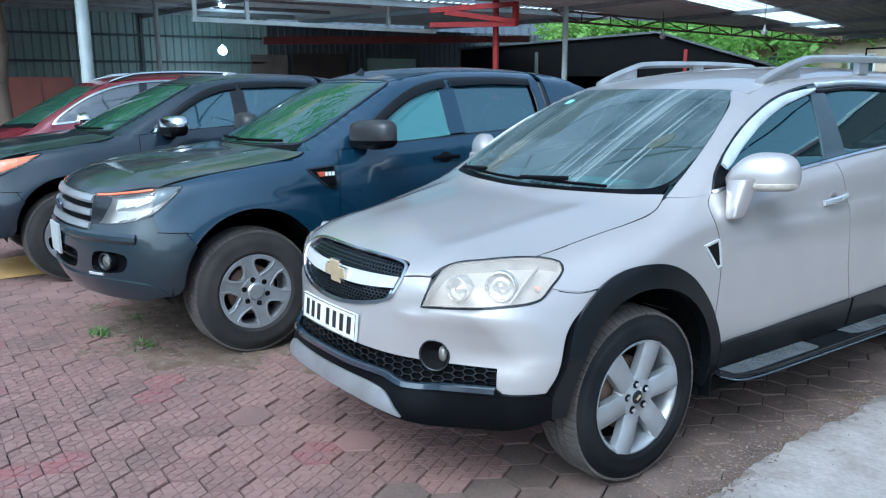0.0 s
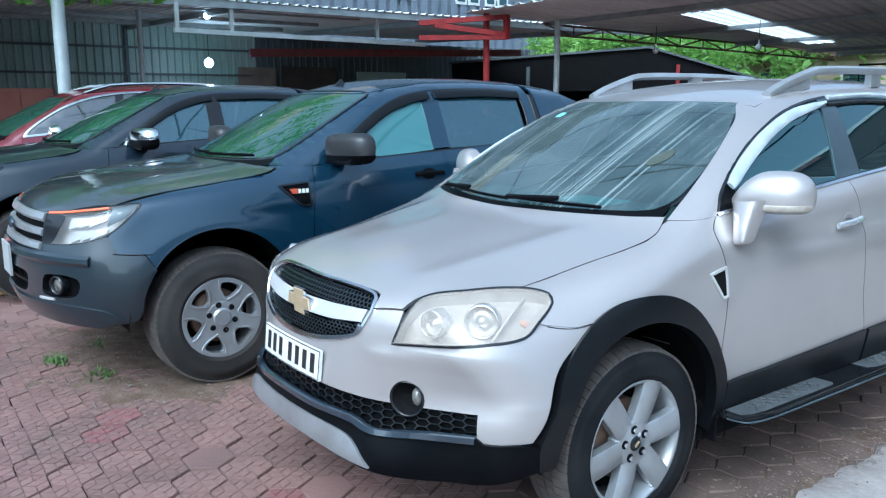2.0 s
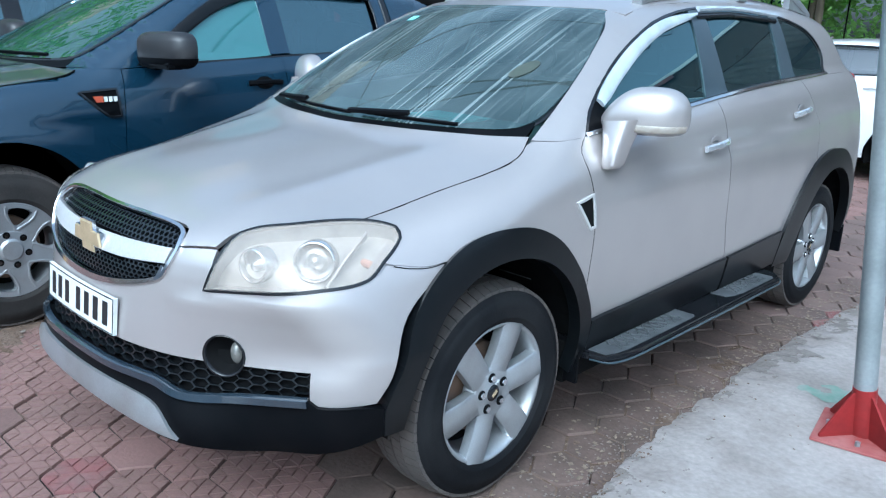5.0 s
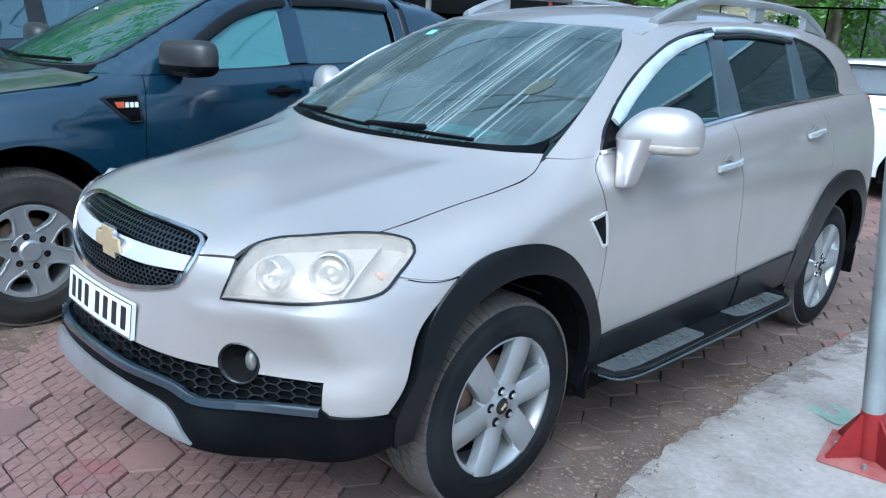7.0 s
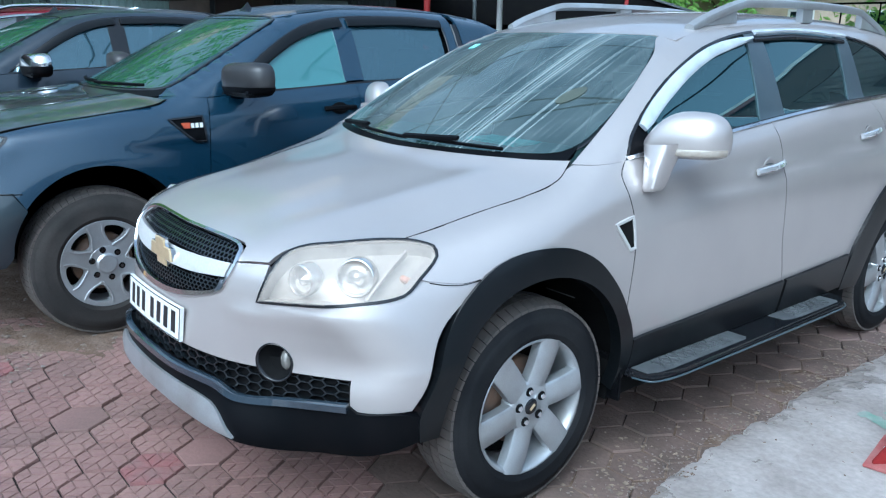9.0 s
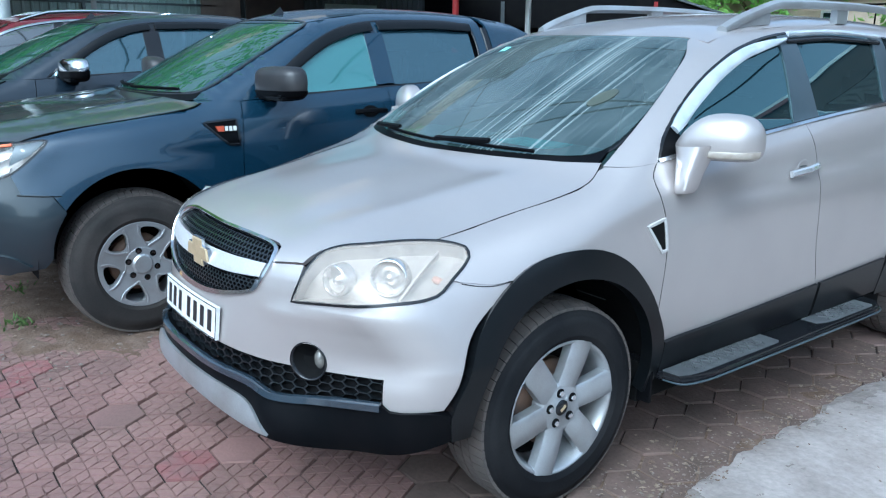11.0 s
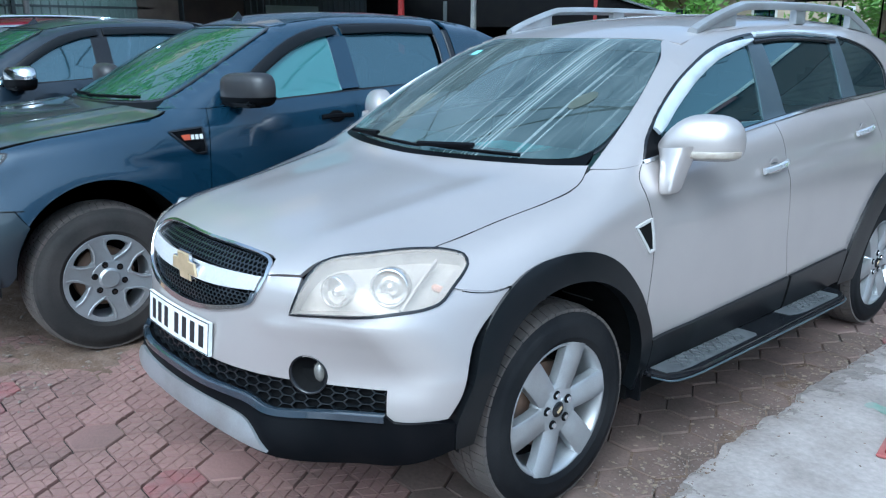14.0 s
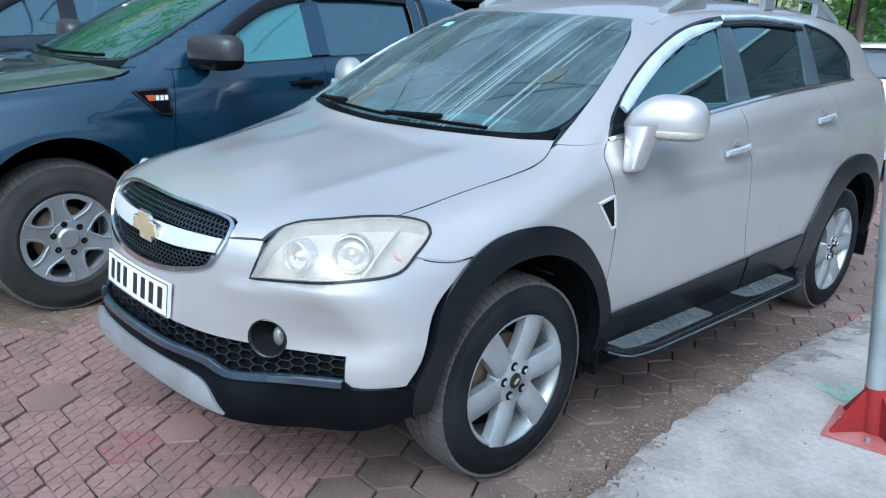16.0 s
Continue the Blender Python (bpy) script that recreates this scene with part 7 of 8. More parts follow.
# ---------------------------------------------------------------- plainer cars farther off
def build_far_car(name, label, paint, at, turn, size, bright, mirror_mat):
    """A car of the rounded utility shape at another size: panels, glass, lamps, wheels."""
    S = np.array(size)
    f = lambda p: suv(p / S)
    cabf = lambda p: suv_cab(p / S)
    car = thing(name, label, "car", at, turn=turn)
    yz = lambda pts: [(p[0] * S[1], p[1] * S[2], *p[2:]) for p in pts]
    xy = lambda pts: [(p[0] * S[0], p[1] * S[1], *p[2:]) for p in pts]
    xz = lambda pts: [(p[0] * S[0], p[1] * S[2], *p[2:]) for p in pts]
    xyz = lambda pts: [(p[0] * S[0], p[1] * S[1], p[2] * S[2], *p[3:]) for p in pts]
    half = [(0, -0.80, 0.926), (0.3, -0.77, 0.922), (0.512, -0.755, 0.90, 1), (0.606, -0.575, 0.947), (0.703, -0.41, 0.953), (0.764, 0.04, 1.042), (0.752, 0.275, 1.125, 1), (0.3, 0.06, 1.10), (0, 0.02, 1.095)]
    sheet("bonnet", f, "h", slope(mirrored(xyz(half))), paint, car, "bonnet", step=0.08)
    half = [(0, -0.92, 0.30), (0.6, -0.75, 0.30), (0.86, -0.45, 0.35, 1), (0.886, -0.42, 0.70), (0.881, -0.30, 0.82, 1), (0.84, -0.42, 0.84), (0.665, -0.72, 0.79), (0.51, -0.79, 0.78, 1), (0.51, -0.76, 0.89, 1), (0, -0.85, 0.915)]
    sheet("front_bumper", f, "r", nose(mirrored(xyz(half))), paint, car, "front bumper", step=0.08)
    grille = [(0, -0.86, 0.90), (0.40, -0.80, 0.89), (0.38, -0.86, 0.74), (0, -0.9, 0.72)]
    sheet("grille", f, "r", nose(mirrored(xyz(grille))), M_GLOSS, car, "black grille", offset=0.006, step=0.08)
    lamp = [(0.510, -0.80, 0.786, 1), (0.530, -0.70, 0.915), (0.703, -0.41, 0.948), (0.80, -0.352, 0.910), (0.826, -0.49, 0.828), (0.665, -0.725, 0.795)]
    both("headlamp", f, "r", nose(xyz(lamp)), M_REFLECTOR, car, "clear headlamp", offset=0.004, step=0.08)
    arch, arch2 = ellipse(0, 0.36, 0.40, 0.42, 0, 180, 16), ellipse(2.707, 0.36, 0.40, 0.42, 0, 180, 16)
    b = lambda y: (y, float(suv_belt(y)) + 0.002)
    wing = [(-0.40, 0.954, 1), (0.04, 1.044), (0.275, 1.127, 1), (0.447, 1.140, 1), (0.41, 1.0), (0.43, 0.8), (0.43, 0.30, 1)] + arch + [(-0.43, 0.42, 1), (-0.41, 0.70), (-0.30, 0.825, 1), (-0.41, 0.845)]
    both("wing", f, "x", yz(wing), paint, car, "front wing", step=0.08)
    front = [(0.447, 1.140, 1), b(0.9), (*b(1.43), 1), (1.44, 0.74), (1.50, 0.30, 1), (0.43, 0.30, 1), (0.43, 0.8), (0.41, 1.0)]
    both("front_door", f, "x", yz(front), paint, car, "front door", step=0.09)
    rear = [(*b(1.43), 1), (*b(2.40), 1), (2.47, 1.0), (2.40, 0.72), (2.28, 0.45), (2.26, 0.30, 1), (1.50, 0.30, 1), (1.44, 0.74)]
    both("rear_door", f, "x", yz(rear), paint, car, "rear door", step=0.09)
    quarter = [(*b(2.40), 1), (*b(3.35), 1), (3.42, 0.9), (3.40, 0.40, 1)] + arch2[:-2] + [(2.40, 0.72), (2.47, 1.0)]
    both("quarter_panel", f, "x", yz(quarter), paint, car, "rear quarter", step=0.09)
    lower = lambda y: float(suv_belt(y)) + 0.014
    opening = [(0.46, lower(0.46), 1), (0.53, 1.226), (0.72, 1.35), (0.92, 1.448), (1.16, 1.528), (1.5, 1.584), (1.9, 1.602), (2.35, 1.586), (2.62, 1.553), (2.81, 1.50), (2.895, 1.41), (2.83, lower(2.83), 1), (1.6, lower(1.6))]
    edge = cast(suv, "z", [(0.555, y) for y in (1.10, 1.8, 2.8, 3.05)])
    upper = [(0.275, 1.127, 1), (0.429, 1.228), (0.80, 1.434), (1.0, 1.553)] + [(p[1], p[2]) for p in edge] + [(3.20, 1.50), (3.35, 1.35), (3.36, float(suv_belt(3.36)), 1), b(1.8), (0.447, 1.138, 1)]
    both("body_side", f, "x", yz(upper), paint, car, "pillars", holes=[yz(opening)], gap=0, step=0.08)
    sheet("roof", f, "z", xy(mirrored([(0, 0.90), (0.3, 0.935), (0.562, 1.06, 1), (0.556, 2.3), (0.55, 3.0, 1), (0, 3.24)])), paint, car, "roof", gap=0, step=0.1)
    sheet("tailgate", f, "b", xz(mirrored([(0, 0.40), (0.7, 0.42), (0.86, 0.7), (0.84, 1.1), (0.60, 1.5), (0, 1.60)])), paint, car, "tailgate", gap=0, step=0.12)
    panes = ([(0.475, lower(0.475), 1), (0.545, 1.225), (0.93, 1.440), (1.17, 1.520), (1.475, 1.572, 1), (1.40, lower(1.40), 1)], [(1.56, 1.578, 1), (1.95, 1.590), (2.32, 1.576, 1), (2.26, lower(2.26), 1), (1.47, lower(1.47), 1)], [(2.40, 1.566, 1), (2.80, 1.492), (2.875, 1.41), (2.815, lower(2.815), 1), (2.33, lower(2.33), 1)])
    for loop in panes:
        both("side_glass", f, "x", yz(loop), M_PANE_GREY, car, "side glass", offset=-0.006, thick=0.004, gap=-0.01, step=0.1)
    for loop in ([(1.47, 1.59, 1), (1.565, 1.59, 1), (1.475, lower(1.475), 1), (1.395, lower(1.395), 1)], [(2.31, 1.59, 1), (2.41, 1.575, 1), (2.335, lower(2.335), 1), (2.255, lower(2.255), 1)]):
        both("window_pillar", f, "x", yz(loop), paint if not bright else M_GLOSS, car, offset=-0.001, thick=0.02, step=0.1)
    for m in (False, True):
        ribbon("window_trim", f, "x", yz(opening), 0.028 if bright else 0.018, 0.008, M_CHROME if bright else M_GLOSS, car, "window trim", closed=True, offset=-0.004, mirror=m)
    screen = [(0, 1.13), (0.579, 1.137), (0.70, 1.150), (0.708, 1.228), (0.628, 1.434), (0.560, 1.545), (0.3, 1.575), (0, 1.582)]
    sheet("windscreen", cabf, "y", xz(mirrored(screen)), M_SCREEN2, car, "windscreen", offset=-0.002, thick=0.004, gap=0, step=0.1)
    cowl = [(0.0, 1.07), (0.60, 1.09), (0.745, 1.118, 1), (0.70, 1.160), (0, 1.136)]
    sheet("scuttle", cabf, "y", xz(mirrored(cowl)), M_TRIM, car, "black scuttle", offset=0.002, gap=0)
    for s in (1, -1):
        V, F = lathe([(0.001, -0.075), (0.055, -0.06), (0.075, 0.0), (0.072, 0.03), (0.001, 0.035)], 20)
        V = np.c_[s * (0.99 * S[0] + V[:, 1] * 1.5), 0.75 * S[1] + V[:, 0], 1.20 * S[2] + V[:, 2]]
        mir = part("door_mirror", bm_of(V, F), mirror_mat, car, "bright door mirror", smooth=True)
        part("mirror_foot", box((min(s * 0.84, s * 0.95), 0.72 * S[1], 1.12 * S[2]), (max(s * 0.84, s * 0.95), 0.78 * S[1], 1.16 * S[2])), M_TRIM, mir, bevel=0.008)
        for y, z in ((1.318, 1.044), (2.262, 1.124)):
            P = cast(f, "x", yz([(y + d, z) for d in np.linspace(-0.10, 0.10, 8)]))
            N = grad(f, P)
            V, F = sweep(P + N * (0.028 * np.sin(np.linspace(0.2, math.pi - 0.2, 8)))[:, None], N, 0.026, 0.014, round_=0.45)
            part("door_handle", bm_of(V * (s, 1, 1), F), M_CHROME if bright else paint, car, "door handle", smooth=True)
        if bright:
            ys = np.linspace(1.15, 3.0, 20)
            base = cast(f, "z", xy([(0.54, y) for y in ys]))
            base[:, 2] += 0.05 * np.clip(np.minimum(np.arange(20), 19 - np.arange(20)) / 3, 0, 1) - 0.01
            V, F = sweep(base, np.tile((0.3, 0, 0.95), (20, 1)), 0.04, 0.03, round_=0.4)
            part("roof_rail", bm_of(V * (s, 1, 1), F), M_CHROME, car, "bright roof rail", smooth=True)
        for y in (0, 2.707 * S[1]):
            pts = ellipse(y, 0.36 * S[2], 0.43, 0.43, -15, 195, 16)
            n = len(pts)
            part("wheel_well", bm_of([(s * 0.5, *p) for p in pts] + [(s * 0.85 * S[0], *p) for p in pts], [(i, i + 1, n + i + 1, n + i) for i in range(n - 1)] + [tuple(range(n))]), M_DARK, car)
            r = 0.345 * (S[2] + 1) / 2
            wheel(car, (s * 0.755 * S[0], y, r), r, 0.215, r * 0.64, "six", s < 0, 20)
    part("underbody", box((-0.6, -0.7, 0.2), (0.6, 3.3, 0.45)), M_DARK, car)
    part("cabin", box((-0.62, 0.5, 0.4), (0.62, 3.2, 0.95 * S[2])), M_CABIN, car)
    return car


# ---------------------------------------------------------------- yard furniture
def leaning_post():
    """The galvanised post by the kerb: it leans, and stands on a red foot with four gussets."""
    base = Vector((1.652, 1.318, 0.012))
    ob = thing("steel_post", "galvanised post on a red gusseted foot, standing on concrete", "post", base)
    axis = Vector((-0.085, -0.059, 1.0))
    part("pole", rod(axis * 0.012, axis * 3.3, 0.041, seg=24), M_STEEL, ob, "galvanised round tube", smooth=True)
    part("red_sleeve", rod(axis * 0.012, axis * 0.205, 0.0435, seg=24), M_REDSTEEL, ob, "red painted sleeve", smooth=True)
    turn = Matrix.Rotation(radians(9.5), 4, "Z")
    bm = box((-0.16, -0.16, 0), (0.16, 0.16, 0.012))
    bm.transform(turn)
    part("base_plate", bm, M_FOOT, ob, "faded red base plate", bevel=0.003)
    for k in range(4):
        a = radians(54.5 + 90 * k)
        c, s = math.cos(a), math.sin(a)
        t = 0.005
        pts = [(0.03, 0.012), (0.185, 0.012), (0.185, 0.022), (0.05, 0.180), (0.03, 0.190)]
        V = [(r * c - w * s + axis.x * z, r * s + w * c + axis.y * z, z) for w in (-t, t) for r, z in pts]
        n = len(pts)
        part("gusset", bm_of(V, [tuple(range(n))[::-1], tuple(range(n, 2 * n))] + [(i, (i + 1) % n, n + (i + 1) % n, n + i) for i in range(n)]), M_REDSTEEL, ob, "red steel gusset")
        part("bolt", rod((0.12 * math.cos(a + 0.785), 0.12 * math.sin(a + 0.785), 0.012), (0.12 * math.cos(a + 0.785), 0.12 * math.sin(a + 0.785), 0.03), 0.010, seg=6), M_STEEL, ob)


M_FOOT = mat("faded red foot", (0.34, 0.13, 0.12), 0.75, second=(0.27, 0.05, 0.045), scale=9, fine=60)
M_PANE_GREY = glass("grey pane", (0.04, 0.045, 0.05), 0.10, 0.04)


def cabinet(name, label, material, x, y0, y1, z1, doors):
    ob = thing(name, label, "cabinet", (x, (y0 + y1) / 2, -0.03))
    w = (y1 - y0) / 2
    part("body", box((-0.45, -w, 0), (0, w, z1)), material, ob, bevel=0.01)
    for i in range(doors):
        a = -w + 0.02 + (2 * w - 0.04) * i / doors
        b = -w + 0.02 + (2 * w - 0.04) * (i + 1) / doors - 0.012
        d = part("door", box((0.002, a, 0.08), (0.022, b, z1 - 0.04)), material, ob, "panelled door", bevel=0.006)
        part("handle", box((0.022, b - 0.06, z1 * 0.5), (0.045, b - 0.04, z1 * 0.5 + 0.14)), M_BRIGHT, d, "small bright handle")


def hanging_lamp(x, y, z, top, lit, label, big=1.25):
    ob = thing("ceiling_lamp", label, "lamp", (x, y, z), "hanging bulbs")
    part("cord", rod((0, 0, 0.12), (0, 0, top - z), 0.006, seg=6), M_TRIM, ob)
    part("socket", rod((0, 0, 0.05), (0, 0, 0.13), 0.022, 0.016, 12), M_WHITE, ob, "white socket")
    V, F = lathe([(0.001, -0.075), (0.030, -0.068), (0.054, -0.042), (0.062, -0.010), (0.054, 0.022), (0.030, 0.045), (0.018, 0.055)], 20)
    put("bulb", mesh_of("bulb", np.c_[V[:, 1], V[:, 2], V[:, 0]] * (big if lit else 1), F, smooth=True), M_LAMP if lit else M_WHITE, ob, "lit bulb" if lit else "unlit white bulb")


def sky_building():
    """The blue-clad block beyond the sheds, with white window frames."""
    ob = thing("building", "blue-grey clad building with small white-framed windows", "building", (-31, 16, -0.03))
    part("wall", thick(corrugated(-30, 44, 0, 15, lambda u, v, d: (d, u, v), 0.6, 0.04, 0.8), 0.05), M_BLUEWALL, ob, "blue-grey cladding")
    part("core", box((-8, -30, 0), (-0.1, 44, 14.9)), M_BLUEWALL, ob)
    # Top storey and wing are never in view; they shape the windscreen reflection.
    part("tan_storey", box((-6, -12.0, 15.02), (0.05, -0.45, 18.2)), M_BEIGE, ob, "tan top storey out of view, mirrored in the windscreen")
    # The dark colour stands for shaded blue cladding.
    part("tall_wing", thick(corrugated(-0.4, 44, 15, 23, lambda u, v, d: (d, u, v), 0.6, 0.04, 0.8), 0.05), M_DARKWALL, ob, "taller wing out of view, its shade put into a dark colour")
    part("wing_core", box((-8, -0.4, 15.0), (-0.1, 44, 22.9)), M_BLUEWALL, ob)
    for y, z in ((-9.0, 6.8), (-4.2, 6.8), (0.3, 6.8), (3.5, 6.9), (7.5, 6.9), (9.4, 6.9)):
        for dy in (-0.42, 0.42):
            w = part("window", box((0.04, y + dy - 0.36, z - 0.42), (0.12, y + dy + 0.36, z + 0.42)), M_WHITE, ob, "white window frame")
            part("pane", box((0.10, y + dy - 0.24, z - 0.29), (0.135, y + dy + 0.24, z + 0.29)), M_PANE, w, "dark pane")


def dark_shed():
    """The low black-fronted shed beyond the north roof: its ridge is nearer to one end."""
    ob = thing("shed", "low dark shed with a shallow gable roof", "shed", (-13.0, 15.8, -0.03), turn=39)
    # Back wall and gable take the same near-black as the car hollows.
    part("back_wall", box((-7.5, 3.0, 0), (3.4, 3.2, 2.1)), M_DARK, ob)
    part("floor", box((-7.5, -0.2, 0.0), (3.4, 3.0, 0.02)), M_SOIL, ob)
    box_faces = [(0, 1, 2, 3), (7, 6, 5, 4), (0, 4, 5, 1), (1, 5, 6, 2), (2, 6, 7, 3), (3, 7, 4, 0)]
    for x1, z1 in ((-7.5, 2.60), (3.5, 2.10)):
        V = [(0.4, -0.3, 3.06), (x1, -0.3, z1), (x1, 3.4, z1), (0.4, 3.4, 3.06), (0.4, -0.3, 3.12), (x1, -0.3, z1 + 0.06), (x1, 3.4, z1 + 0.06), (0.4, 3.4, 3.12)]
        part("roof", bm_of(V, box_faces), M_DARKWALL, ob, "dark sheet roof slope")
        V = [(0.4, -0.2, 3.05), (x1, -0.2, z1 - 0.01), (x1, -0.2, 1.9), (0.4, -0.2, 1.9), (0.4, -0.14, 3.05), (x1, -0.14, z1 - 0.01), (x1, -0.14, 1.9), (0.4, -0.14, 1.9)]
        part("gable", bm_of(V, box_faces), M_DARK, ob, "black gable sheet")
    for x in (-7.2, -3.0, 1.2, 3.4):
        part("post", box((x - 0.05, -0.26, 0), (x + 0.05, -0.16, 2.1 if x > 2 else 2.6)), M_REDSTEEL if x == 1.2 else M_DARKWALL, ob)


def beige_house():
    """A plain beige house far behind the sheds."""
    ob = thing("house", "beige plastered house behind the trees", "house", (-13.2, 27.0, -0.03), turn=32)
    part("wall", box((-3.4, 0, 0), (4.6, 5.0, 3.25)), M_BEIGE, ob, "beige plaster wall")
    part("roof", prism([(-0.3, 3.26), (2.5, 3.75), (5.3, 3.26), (5.3, 3.20), (-0.3, 3.20)], -3.7, 4.9), M_RUST, ob, "low rusty sheet roof")
    for x in (-2.2, 0.6, 3.2):
        w = part("window", box((x - 0.45, -0.06, 1.6), (x + 0.45, -0.005, 2.7)), M_WHITE, ob, "white window frame")
        part("pane", box((x - 0.36, -0.08, 1.68), (x + 0.36, -0.062, 2.62)), M_PANE, w, "dark pane")


def fence():
    ob = thing("fence", "black steel fence in front of the trees", "fence", (-9, 20.5, -0.03))
    for z in (0.3, 2.55):
        part("rail", box((0, -0.02, z), (24, 0.02, z + 0.05)), M_TRIM, ob)
    for i in range(25):
        part("post", box((i - 0.016, -0.016, 0), (i + 0.016, 0.016, 2.6)), M_TRIM, ob)


def tarp():
    n, V, F = 26, [], []
    for i in range(n):
        for j in range(n):
            u, v = i / (n - 1), j / (n - 1)
            x, y = -5.60 + 0.92 * u, -2.7 + 1.75 * v
            edge = min(u, 1 - u, v, 1 - v)
            z = 0.012 + min(edge * 6, 1) * (0.030 + 0.03 * noise.noise(Vector((u * 4, v * 6, 2))) + 0.02 * noise.noise(Vector((u * 13, v * 9, 5))))
            V.append((x + 0.04 * noise.noise(Vector((u * 3, v * 5, 9))), y + 0.05 * noise.noise(Vector((u * 3, v * 3, 4))), max(z, 0.008)))
    for i in range(n - 1):
        F += [(i * n + j, i * n + j + 1, (i + 1) * n + j + 1, (i + 1) * n + j) for j in range(n - 1)]
    bm = bm_of(V, F)
    tagged(part("tarp", thick(bm, 0.003), M_TARP, None, smooth=True), "crumpled ochre tarp lying on the paving", "tarp")


def cable(a, b, sag, label, r=0.012):
    """A cable that hangs from a to b."""
    a, b = Vector(a), Vector(b)
    pts = [a.lerp(b, k / 24) - Vector((0, 0, 4 * sag * k / 24 * (1 - k / 24))) for k in range(25)]
    bm = bmesh.new()
    for p, q in zip(pts[:-1], pts[1:]):
        add_rod(bm, p, q, r, seg=5)
    tagged(part("cable", bm, M_TRIM, None), label, "cable", "overhead cables")


# ---------------------------------------------------------------- trees
def leaves(centres, count, spread, size, seed):
    """Folded leaves scattered in clumps round the given centres: one mesh."""
    rng = np.random.default_rng(seed)
    C = np.array(centres, float)
    k = len(C) * count
    base = np.repeat(C, count, 0)
    r = rng.normal(size=(k, 3))
    r /= np.linalg.norm(r, axis=1, keepdims=True)
    P = base + r * (rng.random((k, 1)) ** 0.5) * np.array(spread)
    d = rng.normal(size=(k, 3)) * (1, 1, 0.6)
    d /= np.linalg.norm(d, axis=1, keepdims=True)
    u = np.cross(d, rng.normal(size=(k, 3)))
    u /= np.maximum(np.linalg.norm(u, axis=1, keepdims=True), 1e-6)
    n = np.cross(d, u)
    s = size * (0.6 + 0.8 * rng.random((k, 1)))
    V = np.stack([P - d * s, P + u * s * 0.42 + n * s * 0.12, P + d * s, P - u * s * 0.42 + n * s * 0.12], 1).reshape(-1, 3)
    i = 4 * np.arange(k)
    F = np.concatenate([np.c_[i, i + 1, i + 2], np.c_[i, i + 2, i + 3]])
    return V, F


def tree(at, height, label, clumps, spread, count, leaf, seed, trunk_r=0.14, limbs=7, lean=(0, 0), crown=(2.2, 2.2, 1.6), material=None, offset=(0, 0, 0), low=()):
    """Tapered trunk, forked limbs and a ragged crown of leaf clumps."""
    rng = random.Random(seed)
    ob = thing("tree", label, "tree", at, "trees round the yard")
    bm = bmesh.new()
    p, r = Vector((0, 0, -0.1)), trunk_r
    fork = height * 0.55
    for i in range(5):
        q = Vector((lean[0] * (i + 1) / 5 + rng.uniform(-0.05, 0.05), lean[1] * (i + 1) / 5 + rng.uniform(-0.05, 0.05), fork * (i + 1) / 5))
        add_rod(bm, p, q, r, r * 0.92, 10)
        p, r = q, r * 0.92
    top = p.copy()
    centre = Vector((lean[0] + offset[0], lean[1] + offset[1], height * 0.85 + offset[2]))
    ends = []
    for i in range(limbs):
        a = 2 * math.pi * i / limbs + rng.uniform(-0.3, 0.3)
        e = centre + Vector((math.cos(a) * crown[0] * 0.75, math.sin(a) * crown[1] * 0.75, rng.uniform(-0.5, 0.5) * crown[2]))
        mid = top.lerp(e, 0.5) + Vector((rng.uniform(-0.2, 0.2), rng.uniform(-0.2, 0.2), 0.25))
        add_rod(bm, top, mid, r * 0.6, r * 0.4, 7)
        add_rod(bm, mid, e, r * 0.4, r * 0.12, 6)
        ends += [mid, e]
        for _ in range(2):
            e2 = mid + Vector((rng.uniform(-1, 1) * crown[0] * 0.4, rng.uniform(-1, 1) * crown[1] * 0.4, rng.uniform(0, 0.7) * crown[2]))
            add_rod(bm, mid, e2, r * 0.25, r * 0.08, 5)
            ends.append(e2)
    part("trunk", bm, M_BARK, ob, "rough brown trunk and limbs", smooth=True)
    cs = [tuple(e) for e in ends]
    while len(cs) < clumps:
        v = Vector((rng.gauss(0, 1), rng.gauss(0, 1), rng.gauss(0, 1))).normalized() * rng.random() ** 0.4
        cs.append((centre.x + v.x * crown[0], centre.y + v.y * crown[1], centre.z + v.z * crown[2]))
    V, F = leaves(cs, count, spread, leaf, seed)
    if len(low):
        W, G = leaves(low, 60, (0.30, 0.30, 0.20), leaf, seed + 1)
        F = np.concatenate([F, G + len(V)])
        V = np.concatenate([V, W])
    put("crown", mesh_of("crown", V, F), material or M_LEAF, ob, "ragged crown of green leaves")
    return ob


def thicket(name, x0, x1, y, z0, z1, depth, clumps, count, leaf, seed, material, label):
    rng = np.random.default_rng(seed)
    C = np.c_[rng.uniform(x0, x1, clumps), y + rng.uniform(0, depth, clumps), z0 + (z1 - z0) * rng.random(clumps) ** 1.0]
    V, F = leaves(C, count, (0.8, 0.8, 0.6), leaf, seed)
    tagged(put(name, mesh_of(name, V, F), material), label, "foliage", kind="stuff")


# ---------------------------------------------------------------- paving: six-sided blocks
FLAT = 0.210
HEX_R = FLAT / math.sqrt(3)


